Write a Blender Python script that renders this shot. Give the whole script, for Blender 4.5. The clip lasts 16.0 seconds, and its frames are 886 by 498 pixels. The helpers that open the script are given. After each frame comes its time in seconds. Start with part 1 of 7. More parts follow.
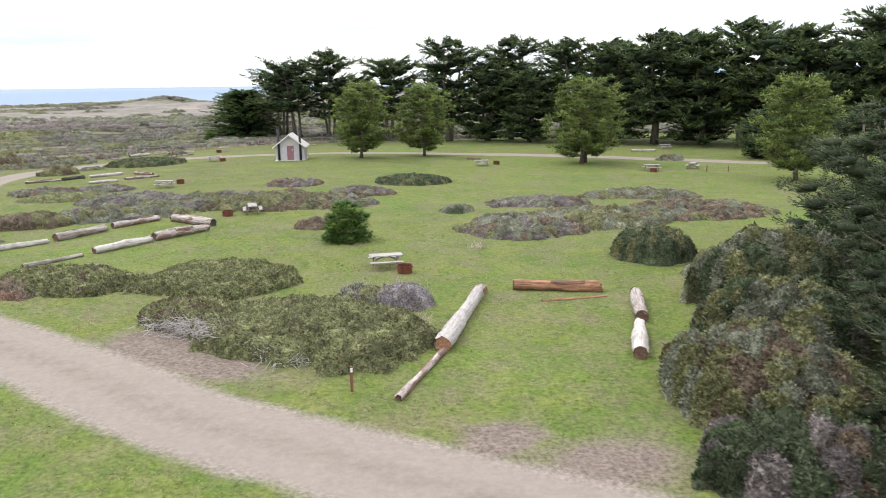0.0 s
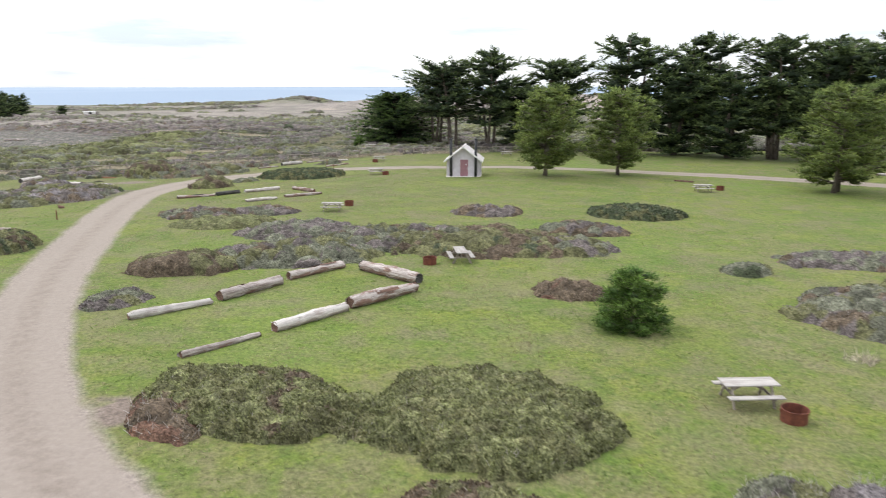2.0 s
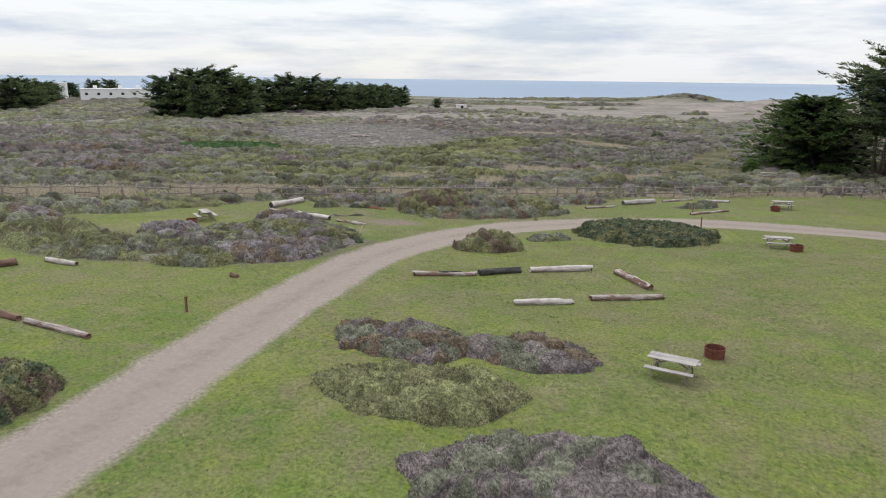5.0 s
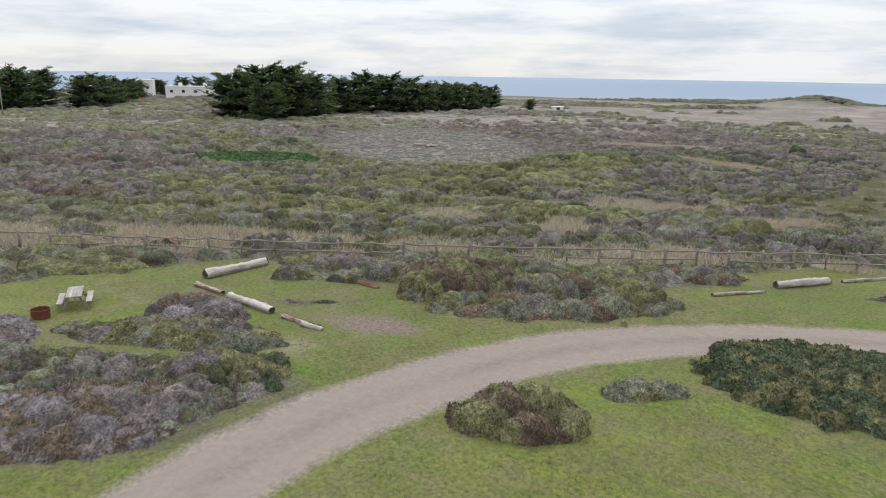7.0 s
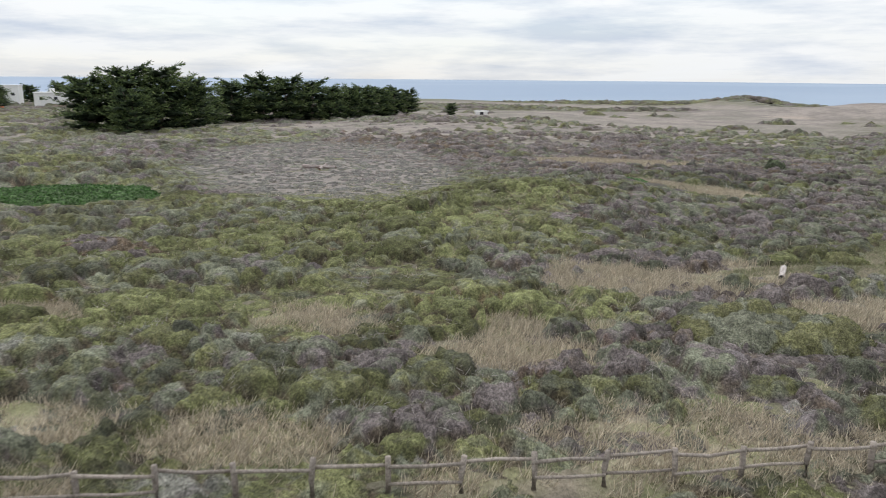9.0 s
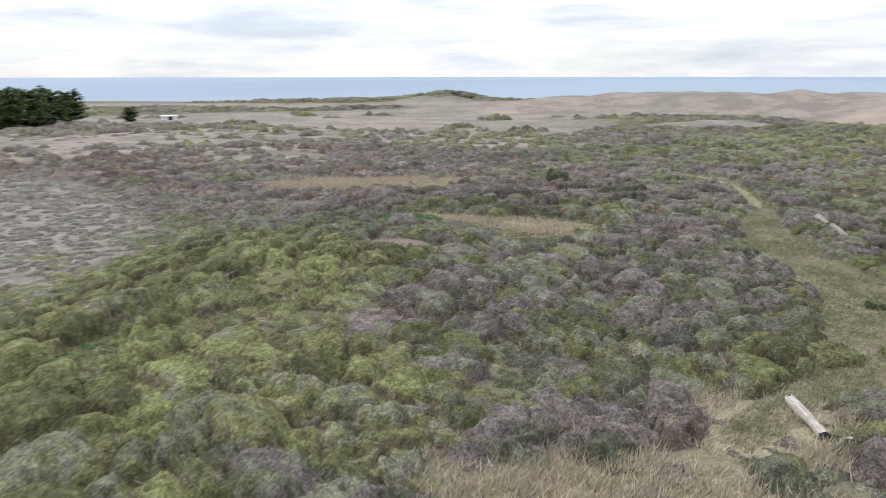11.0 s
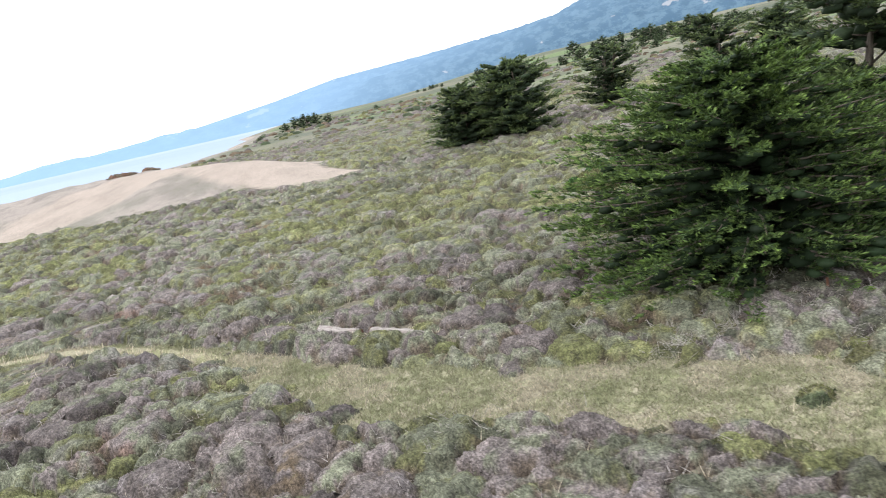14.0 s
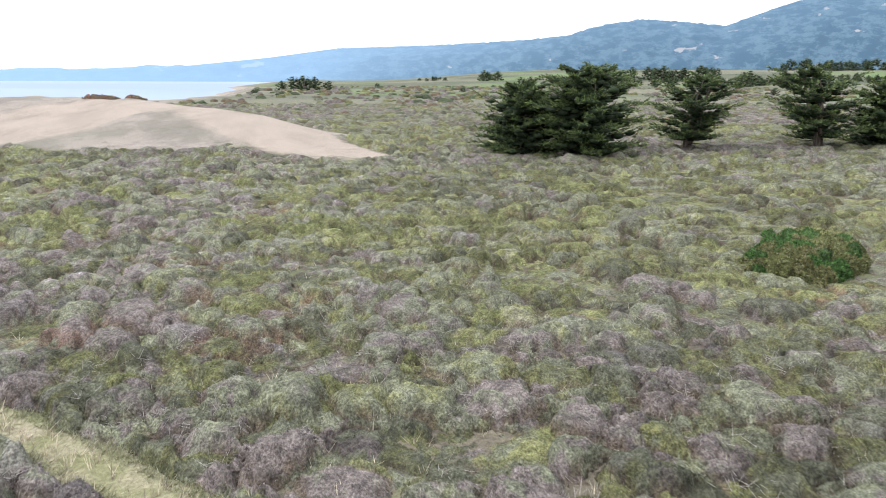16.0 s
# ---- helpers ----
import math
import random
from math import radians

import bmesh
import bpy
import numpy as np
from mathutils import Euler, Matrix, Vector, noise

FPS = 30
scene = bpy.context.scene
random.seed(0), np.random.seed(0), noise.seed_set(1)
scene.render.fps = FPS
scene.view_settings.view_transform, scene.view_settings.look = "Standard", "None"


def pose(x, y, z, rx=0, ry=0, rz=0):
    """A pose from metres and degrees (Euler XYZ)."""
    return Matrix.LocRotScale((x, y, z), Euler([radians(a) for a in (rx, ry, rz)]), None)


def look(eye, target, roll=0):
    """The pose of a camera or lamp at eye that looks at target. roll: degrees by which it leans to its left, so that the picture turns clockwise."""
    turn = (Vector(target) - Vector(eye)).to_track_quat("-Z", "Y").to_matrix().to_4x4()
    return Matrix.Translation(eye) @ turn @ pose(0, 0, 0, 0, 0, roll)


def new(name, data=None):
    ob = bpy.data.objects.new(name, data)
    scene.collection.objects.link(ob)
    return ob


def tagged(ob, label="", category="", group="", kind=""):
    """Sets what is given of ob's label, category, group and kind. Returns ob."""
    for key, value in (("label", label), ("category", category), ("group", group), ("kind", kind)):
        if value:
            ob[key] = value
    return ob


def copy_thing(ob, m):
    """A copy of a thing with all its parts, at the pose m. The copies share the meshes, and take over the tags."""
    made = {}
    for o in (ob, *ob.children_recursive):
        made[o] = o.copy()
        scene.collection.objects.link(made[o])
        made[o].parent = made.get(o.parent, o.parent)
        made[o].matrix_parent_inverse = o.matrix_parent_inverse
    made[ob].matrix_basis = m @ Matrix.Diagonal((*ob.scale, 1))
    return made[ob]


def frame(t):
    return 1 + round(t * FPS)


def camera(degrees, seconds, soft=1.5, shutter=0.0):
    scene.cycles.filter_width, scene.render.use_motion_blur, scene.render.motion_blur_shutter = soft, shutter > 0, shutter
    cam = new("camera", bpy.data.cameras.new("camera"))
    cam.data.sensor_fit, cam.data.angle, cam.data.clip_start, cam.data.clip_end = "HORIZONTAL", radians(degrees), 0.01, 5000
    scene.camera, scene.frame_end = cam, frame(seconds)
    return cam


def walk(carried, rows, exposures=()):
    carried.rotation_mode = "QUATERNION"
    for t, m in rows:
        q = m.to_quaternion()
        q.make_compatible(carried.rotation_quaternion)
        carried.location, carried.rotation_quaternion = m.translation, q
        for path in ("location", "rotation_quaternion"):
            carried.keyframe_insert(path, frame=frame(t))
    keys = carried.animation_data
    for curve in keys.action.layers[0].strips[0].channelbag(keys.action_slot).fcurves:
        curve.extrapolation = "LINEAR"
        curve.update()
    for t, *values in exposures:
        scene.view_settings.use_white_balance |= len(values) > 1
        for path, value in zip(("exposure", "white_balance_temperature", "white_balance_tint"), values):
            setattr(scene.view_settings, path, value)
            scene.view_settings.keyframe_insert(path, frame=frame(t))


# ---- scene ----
cam = camera(63.4, 16.0, 1.0, 0.15)
PATH = [
    (0, (0.919, -0.319, 9.736), (0.899, 1.628, 9.279), -0.7),
    (0.5, (-2.6, 2.568, 9.727), (-2.622, 4.516, 9.274), -0.6),
    (1, (-5.365, 6.228, 9.787), (-5.389, 8.176, 9.336), -0.5),
    (1.5, (-7.491, 10.664, 9.971), (-7.511, 12.612, 9.519), -0.5),
    (2, (-9.464, 15.836, 10.015), (-9.798, 17.756, 9.565), -0.1),
    (2.5, (-10.666, 21.491, 10.037), (-11.195, 23.366, 9.585), 0.1),
    (3, (-12.119, 27.264, 10.219), (-12.665, 29.134, 9.765), 0.2),
    (3.5, (-13.723, 33.357, 10.297), (-14.624, 35.082, 9.837), 0.4),
    (4, (-15.473, 39.698, 10.282), (-16.609, 41.278, 9.819), 0.7),
    (4.2, (-16.399, 42.083, 10.281), (-17.533, 43.665, 9.82), 0.6),
    (6.3, (-29.322, 66.508, 10.615), (-30.742, 67.832, 10.136), 1.0),
    (6.5, (-30.758, 68.833, 10.539), (-32.181, 70.156, 10.063), 1.0),
    (7, (-34.673, 74.537, 10.463), (-36.101, 75.855, 9.986), 0.9),
    (7.5, (-38.974, 80.114, 10.412), (-40.404, 81.427, 9.933), 0.9),
    (8, (-43.36, 85.588, 10.34), (-44.798, 86.894, 9.863), 0.7),
    (8.2, (-45.143, 87.735, 10.27), (-46.585, 89.038, 9.797), 0.6),
    (10.3, (-65.601, 109.828, 10.273), (-66.476, 111.563, 9.8), -0.0),
    (10.5, (-67.463, 112.116, 10.293), (-68.331, 113.854, 9.819), -0.1),
    (11, (-71.577, 117.86, 10.256), (-72.161, 119.713, 9.781), -0.1),
    (11.5, (-75.532, 123.8, 10.139), (-75.446, 125.742, 9.669), -0.2),
    (12, (-79.084, 130.128, 10.146), (-78.664, 132.025, 9.675), -0.1),
    (12.5, (-81.347, 136.417, 10.016), (-80.925, 138.315, 9.545), -0.1),
    (13, (-82.325, 142.763, 10.065), (-81.529, 144.536, 9.592), 0.0),
    (13.5, (-83.036, 149.481, 9.863), (-81.534, 150.721, 9.406), 0.1),
    (14, (-82.79, 155.18, 9.858), (-81.337, 156.481, 9.418), -12.8),
    (14.5, (-81.231, 161.105, 9.758), (-79.774, 162.401, 9.313), -11.8),
    (15, (-78.849, 166.755, 9.614), (-77.333, 167.975, 9.153), 0.1),
    (15.5, (-75.934, 171.918, 9.601), (-74.417, 173.137, 9.138), 0.2),
    (16, (-72.4, 176.883, 9.588), (-70.885, 178.102, 9.123), 0.2),
]
LIGHT = [(0, 0.65), (1, 0.65), (2, 0.55), (3, 0.40), (4, 0.12), (6.5, 0.08), (8, 0.08), (10.5, 0.24), (12, 0.4), (13, 0.40), (14, 0.88), (14.5, 0.85), (16, 0.8)]
walk(cam, [(t, look(eye, target, roll)) for t, eye, target, roll in PATH], LIGHT)

# ---- light ----
world = bpy.data.worlds.new("overcast_sky")
scene.world = world
world.use_nodes = True
wn, wl = world.node_tree.nodes, world.node_tree.links
wn.clear()
SUN_EL, SUN_AZ = 50.0, -60.0   # degrees; azimuth from +y towards +x
sky = wn.new("ShaderNodeTexSky")
sky.sky_type, sky.sun_disc = "NISHITA", False
sky.sun_elevation, sky.sun_rotation = radians(SUN_EL), radians(SUN_AZ)
sky.air_density, sky.dust_density, sky.ozone_density = 1.0, 0.6, 2.0
sky_dim = wn.new("ShaderNodeVectorMath")
sky_dim.operation = "SCALE"
sky_dim.inputs["Scale"].default_value = 0.10
wl.new(sky.outputs["Color"], sky_dim.inputs[0])
coord = wn.new("ShaderNodeTexCoord")
flat = wn.new("ShaderNodeMapping")
flat.inputs["Scale"].default_value = (1.3, 1.3, 9.0)
wl.new(coord.outputs["Generated"], flat.inputs["Vector"])
cloud = wn.new("ShaderNodeTexNoise")
cloud.inputs["Scale"].default_value, cloud.inputs["Detail"].default_value = 2.2, 6.0
cloud.inputs["Roughness"].default_value, cloud.inputs["Distortion"].default_value = 0.55, 0.5
wl.new(flat.outputs["Vector"], cloud.inputs["Vector"])
veil = wn.new("ShaderNodeMapRange")
veil.inputs["From Min"].default_value, veil.inputs["From Max"].default_value = 0.30, 0.62
veil.inputs["To Min"].default_value, veil.inputs["To Max"].default_value = 0.75, 1.0
wl.new(cloud.outputs["Fac"], veil.inputs["Value"])
thick = wn.new("ShaderNodeTexNoise")
thick.inputs["Scale"].default_value, thick.inputs["Detail"].default_value, thick.inputs["Roughness"].default_value = 3.1, 7.0, 0.6
wl.new(flat.outputs["Vector"], thick.inputs["Vector"])
streak = wn.new("ShaderNodeMapRange")
streak.inputs["From Min"].default_value, streak.inputs["From Max"].default_value = 0.33, 0.56
wl.new(thick.outputs["Fac"], streak.inputs["Value"])
grey = wn.new("ShaderNodeMix")
grey.data_type = "RGBA"
grey.inputs["A"].default_value, grey.inputs["B"].default_value = (0.54, 0.60, 0.70, 1), (0.83, 0.845, 0.86, 1)
wl.new(streak.outputs["Result"], grey.inputs["Factor"])
cover = wn.new("ShaderNodeMix")
cover.data_type = "RGBA"
wl.new(veil.outputs["Result"], cover.inputs["Factor"])
wl.new(sky_dim.outputs["Vector"], cover.inputs["A"])
wl.new(grey.outputs["Result"], cover.inputs["B"])
back = wn.new("ShaderNodeBackground")
back.inputs["Strength"].default_value = 1.0
height = wn.new("ShaderNodeSeparateXYZ")
wl.new(coord.outputs["Generated"], height.inputs[0])
zenith = wn.new("ShaderNodeMapRange")
zenith.inputs["To Min"].default_value, zenith.inputs["To Max"].default_value = 1.0, 2.05
wl.new(height.outputs["Z"], zenith.inputs["Value"])
overhead = wn.new("ShaderNodeVectorMath")
overhead.operation = "SCALE"
wl.new(cover.outputs["Result"], overhead.inputs[0])
wl.new(zenith.outputs["Result"], overhead.inputs["Scale"])
wl.new(overhead.outputs["Vector"], back.inputs["Color"])
wl.new(back.outputs["Background"], wn.new("ShaderNodeOutputWorld").inputs["Surface"])

sun = new("sun", bpy.data.lights.new("sun", "SUN"))
sun.data.energy, sun.data.angle, sun.data.color = 1.1, radians(20), (1.0, 0.97, 0.93)
sun.matrix_world = look((math.sin(radians(SUN_AZ)) * 50, math.cos(radians(SUN_AZ)) * 50, 50 * math.tan(radians(SUN_EL))), (0, 0, 0))


# ---- materials ----
class Mat:
    """A small builder of node materials."""

    def __init__(self, name, rough=0.85, spec=0.25, metal=0.0):
        self.mat = bpy.data.materials.new(name)
        self.mat.use_nodes = True
        self.n, self.l = self.mat.node_tree.nodes, self.mat.node_tree.links
        self.n.clear()
        self.bsdf = self.n.new("ShaderNodeBsdfPrincipled")
        self.bsdf.inputs["Roughness"].default_value = rough
        self.bsdf.inputs["Specular IOR Level"].default_value = spec
        self.bsdf.inputs["Metallic"].default_value = metal
        self.out = self.n.new("ShaderNodeOutputMaterial")
        self.l.new(self.bsdf.outputs[0], self.out.inputs[0])

    def put(self, socket, value):
        if isinstance(value, bpy.types.NodeSocket):
            self.l.new(value, socket)
        elif isinstance(value, (tuple, list)) and len(value) == 3 and socket.type == "RGBA":
            socket.default_value = (*value, 1)
        else:
            socket.default_value = value

    def where(self):
        return self.n.new("ShaderNodeNewGeometry").outputs["Position"]

    def local(self):
        return self.n.new("ShaderNodeTexCoord").outputs["Object"]

    def stretch(self, vec, scale):
        m = self.n.new("ShaderNodeMapping")
        self.l.new(vec, m.inputs["Vector"])
        m.inputs["Scale"].default_value = scale
        return m.outputs["Vector"]

    def noise(self, vec, scale, detail=4.0, rough=0.55, colour=False):
        t = self.n.new("ShaderNodeTexNoise")
        self.l.new(vec, t.inputs["Vector"])
        t.inputs["Scale"].default_value, t.inputs["Detail"].default_value, t.inputs["Roughness"].default_value = scale, detail, rough
        return t.outputs["Color" if colour else "Fac"]

    def attr(self, name, out="Fac"):
        a = self.n.new("ShaderNodeAttribute")
        a.attribute_name = name
        return a.outputs[out]

    def ramp(self, value, lo, hi, to_lo=0.0, to_hi=1.0):
        m = self.n.new("ShaderNodeMapRange")
        self.put(m.inputs["Value"], value)
        for key, v in (("From Min", lo), ("From Max", hi), ("To Min", to_lo), ("To Max", to_hi)):
            m.inputs[key].default_value = v
        return m.outputs["Result"]

    def math(self, op, a, b=0.0):
        m = self.n.new("ShaderNodeMath")
        m.operation = op
        self.put(m.inputs[0], a)
        self.put(m.inputs[1], b)
        return m.outputs[0]

    def mix(self, fac, a, b, blend="MIX"):
        m = self.n.new("ShaderNodeMix")
        m.data_type, m.blend_type = "RGBA", blend
        self.put(m.inputs["Factor"], fac)
        self.put(m.inputs["A"], a)
        self.put(m.inputs["B"], b)
        return m.outputs["Result"]

    def scale(self, colour, value):
        """The colour times a value."""
        m = self.n.new("ShaderNodeVectorMath")
        m.operation = "SCALE"
        self.put(m.inputs[0], colour)
        self.put(m.inputs["Scale"], value)
        return m.outputs["Vector"]

    def island(self):
        return self.n.new("ShaderNodeNewGeometry").outputs["Random Per Island"]

    def each(self):
        return self.n.new("ShaderNodeObjectInfo").outputs["Random"]

    def bump(self, height, strength=0.4, depth=0.02):
        b = self.n.new("ShaderNodeBump")
        b.inputs["Strength"].default_value, b.inputs["Distance"].default_value = strength, depth
        self.put(b.inputs["Height"], height)
        self.l.new(b.outputs["Normal"], self.bsdf.inputs["Normal"])

    def done(self, colour):
        self.put(self.bsdf.inputs["Base Color"], colour)
        return self.mat


def ground_material():
    m = Mat("ground", 0.95, 0.1)
    p = m.where()
    big, mid, fine, grit = m.noise(p, 0.09, 3), m.noise(p, 0.45, 4), m.noise(p, 3.0, 5, 0.65), m.noise(p, 14.0, 3, 0.7)
    edge = m.math("MULTIPLY", m.math("SUBTRACT", mid, 0.5), 2.2)
    # lawn
    lawn = m.mix(m.ramp(big, 0.36, 0.66), (0.12, 0.178, 0.042), (0.205, 0.222, 0.06))
    lawn = m.mix(m.ramp(mid, 0.46, 0.64, 0, 0.8), lawn, (0.23, 0.20, 0.12))
    lawn = m.mix(m.ramp(m.noise(p, 0.23, 3), 0.52, 0.68, 0, 0.75), lawn, (0.225, 0.245, 0.05))
    lawn = m.mix(m.ramp(m.noise(p, 0.6, 4, 0.6), 0.46, 0.62, 0, 0.6), lawn, (0.105, 0.155, 0.04))
    lawn = m.mix(m.ramp(m.noise(p, 1.3, 4, 0.65), 0.48, 0.64, 0, 0.65), lawn, (0.20, 0.182, 0.10))
    lawn = m.mix(m.ramp(fine, 0.52, 0.72, 0, 0.5), lawn, (0.10, 0.135, 0.04))
    lawn = m.mix(m.ramp(m.noise(p, 0.75, 5, 0.72), 0.53, 0.67, 0, 0.45), lawn, (0.215, 0.19, 0.11))
    lawn = m.mix(m.ramp(m.noise(p, 2.3, 4, 0.6), 0.54, 0.66, 0, 0.55), lawn, (0.085, 0.14, 0.035))
    lawn = m.mix(m.ramp(m.noise(p, 0.055, 3, 0.5), 0.52, 0.66, 0, 0.5), lawn, (0.165, 0.245, 0.05))
    worn = m.math("MULTIPLY", m.attr("dry"), m.ramp(m.noise(p, 0.42, 5, 0.68), 0.36, 0.62, 0, 0.75))
    lawn = m.mix(worn, lawn, (0.16, 0.146, 0.08))
    lawn = m.mix(m.ramp(m.noise(p, 4.5, 6, 0.75), 0.50, 0.62, 0, 0.5), lawn, (0.20, 0.235, 0.06))
    lawn = m.mix(m.ramp(m.noise(p, 3.1, 6, 0.78), 0.53, 0.66, 0, 0.6), lawn, (0.055, 0.085, 0.022))
    lawn = m.mix(1.0, lawn, (0.76, 0.785, 0.66), "MULTIPLY")
    lawn = m.mix(m.ramp(m.noise(p, 0.33, 7, 0.7), 0.48, 0.64, 0, 0.65), lawn, (0.16, 0.138, 0.082))
    lawn = m.mix(m.ramp(m.noise(p, 0.14, 6, 0.65), 0.54, 0.68, 0, 0.5), lawn, (0.17, 0.19, 0.045))
    # scrub floor: litter, dry grass and green
    floor = m.mix(m.ramp(mid, 0.35, 0.65), (0.085, 0.072, 0.06), (0.15, 0.13, 0.098))
    floor = m.mix(m.ramp(m.noise(p, 0.17, 4), 0.5, 0.64, 0, 0.7), floor, (0.115, 0.14, 0.055))
    far = m.mix(m.ramp(m.noise(p, 0.06, 5, 0.6), 0.42, 0.58), (0.155, 0.137, 0.127), (0.135, 0.14, 0.09))
    far = m.mix(m.ramp(m.noise(p, 0.25, 4, 0.65), 0.5, 0.62, 0, 0.7), far, (0.10, 0.095, 0.075))
    far = m.mix(m.ramp(m.noise(p, 0.03, 5, 0.7), 0.50, 0.62, 0, 0.7), far, (0.20, 0.182, 0.135))
    plain = m.mix(m.ramp(m.noise(m.stretch(p, (0.0035, 0.0035, 0.01)), 1.0, 5, 0.6), 0.44, 0.56), (0.085, 0.09, 0.062), (0.15, 0.14, 0.105))
    plain = m.mix(m.ramp(m.noise(m.stretch(p, (0.004, 0.006, 0.01)), 1.0, 3, 0.5), 0.56, 0.60, 0, 0.8), plain, (0.105, 0.155, 0.06))
    plain = m.mix(m.ramp(m.noise(p, 0.006, 6, 0.7), 0.54, 0.58, 0, 0.75), plain, (0.05, 0.062, 0.05))
    far = m.mix(m.attr("plain"), far, plain)
    floor = m.mix(m.attr("far"), floor, far)
    colour = m.mix(m.ramp(m.math("ADD", m.attr("lawn"), edge), -0.6, 0.7), floor, lawn)
    meadow = m.mix(m.ramp(m.noise(p, 0.9, 4, 0.6), 0.42, 0.6), (0.205, 0.205, 0.118), (0.28, 0.25, 0.182))
    meadow = m.mix(m.ramp(m.noise(p, 0.5, 4, 0.6), 0.56, 0.68, 0, 0.6), meadow, (0.165, 0.20, 0.08))
    colour = m.mix(m.ramp(m.math("ADD", m.attr("track"), m.math("MULTIPLY", edge, 0.5)), 0.15, 0.85), colour, meadow)
    # dry grass, bare soil, stony mats, dune grass and open sand
    straw = m.mix(m.ramp(mid, 0.4, 0.6), m.mix(fine, (0.24, 0.205, 0.15), (0.36, 0.31, 0.235)), (0.185, 0.18, 0.10))
    colour = m.mix(m.ramp(m.math("ADD", m.attr("straw"), m.math("MULTIPLY", edge, 0.4)), 0.25, 0.75), colour, straw)
    colour = m.mix(m.ramp(m.math("ADD", m.attr("soil"), m.math("MULTIPLY", edge, 0.25)), 0.35, 0.62), colour,
                   m.mix(fine, (0.13, 0.098, 0.082), (0.235, 0.185, 0.158)))
    stone = m.mix(m.ramp(m.noise(p, 1.1, 5, 0.7), 0.42, 0.58), (0.245, 0.213, 0.196), (0.185, 0.162, 0.152))
    stone = m.mix(m.ramp(m.noise(p, 0.3, 4, 0.6), 0.52, 0.68, 0, 0.6), stone, (0.20, 0.172, 0.150))
    colour = m.mix(m.ramp(m.math("ADD", m.attr("stone"), m.math("MULTIPLY", edge, 0.3)), 0.35, 0.65), colour, stone)
    dune = m.mix(m.ramp(m.noise(p, 0.1, 6, 0.7), 0.46, 0.56), (0.262, 0.222, 0.202), (0.185, 0.158, 0.146))
    dune = m.mix(m.ramp(m.noise(p, 0.33, 5, 0.7), 0.55, 0.66, 0, 0.6), dune, (0.13, 0.115, 0.092))
    dune = m.mix(m.ramp(m.noise(p, 0.022, 4, 0.6), 0.50, 0.62, 0, 0.4), dune, (0.16, 0.155, 0.125))
    colour = m.mix(m.ramp(m.math("ADD", m.attr("dune"), m.math("MULTIPLY", edge, 0.3)), 0.3, 0.65), colour, dune)
    sand = m.mix(m.ramp(m.noise(p, 0.12, 5, 0.65), 0.42, 0.62), (0.32, 0.263, 0.228), (0.275, 0.227, 0.198))
    sand = m.mix(m.ramp(m.noise(p, 0.5, 5, 0.7), 0.6, 0.72, 0, 0.6), sand, (0.25, 0.215, 0.17))
    sand = m.mix(m.ramp(m.noise(m.stretch(p, (0.06, 0.2, 0.2)), 1.0, 6, 0.7), 0.52, 0.64, 0, 0.55), sand, (0.205, 0.168, 0.15))
    colour = m.mix(m.ramp(m.math("ADD", m.attr("sand"), m.math("MULTIPLY", edge, 0.12)), 0.44, 0.56), colour, sand)
    # gravel road with two worn wheel tracks
    d = m.attr("road")
    gravel = m.mix(m.ramp(fine, 0.35, 0.7), (0.205, 0.166, 0.142), (0.262, 0.215, 0.186))
    track = m.ramp(m.math("ABSOLUTE", m.math("SUBTRACT", m.math("ABSOLUTE", m.math("ADD", d, 2.1)), 0.0)), 0.15, 0.75)
    gravel = m.mix(m.math("MULTIPLY", track, 0.35), gravel, (0.335, 0.285, 0.252))
    gravel = m.mix(m.ramp(grit, 0.6, 0.85, 0, 0.35), gravel, (0.2, 0.17, 0.15))
    gravel = m.mix(m.ramp(mid, 0.5, 0.75, 0, 0.4), gravel, (0.28, 0.235, 0.2))
    colour = m.mix(m.ramp(m.math("ADD", d, m.math("MULTIPLY", edge, 0.4)), 0.25, -0.3), colour, gravel)
    colour_road = m.ramp(d, 0.0, -0.6)
    shade = m.ramp(m.noise(p, 6.0, 6, 0.8), 0.34, 0.66, 0.5, 1.45)
    m.bump(m.math("ADD", fine, m.math("MULTIPLY", grit, 0.5)), 0.6, 0.06)
    m.bsdf.inputs["Sheen Weight"].default_value, m.bsdf.inputs["Sheen Roughness"].default_value = 0.05, 0.5
    m.bsdf.inputs["Sheen Tint"].default_value = (0.9, 1.0, 0.6, 1)
    return m.done(m.mix(m.math("MULTIPLY", colour_road, 0.92), m.scale(colour, shade), colour))


def leaf_material(name, rough=0.7, spread=0.5, translucent=0.25):
    """Foliage whose colour each vertex carries, uneven from leaf to leaf."""
    m = Mat(name, rough, 0.2)
    tone = m.attr("tone", "Color")
    p = m.where()
    colour = m.scale(tone, m.ramp(m.island(), 0, 1, 1 - spread, 1 + spread))
    colour = m.scale(colour, m.ramp(m.noise(p, 6.0, 3, 0.6), 0.3, 0.7, 0.75, 1.25))
    m.put(m.bsdf.inputs["Base Color"], colour)
    if translucent:
        t = m.n.new("ShaderNodeBsdfTranslucent")
        m.put(t.inputs["Color"], colour)
        both = m.n.new("ShaderNodeMixShader")
        both.inputs[0].default_value = translucent
        m.l.new(m.bsdf.outputs[0], both.inputs[1])
        m.l.new(t.outputs[0], both.inputs[2])
        m.l.new(both.outputs[0], m.out.inputs[0])
    return m.mat


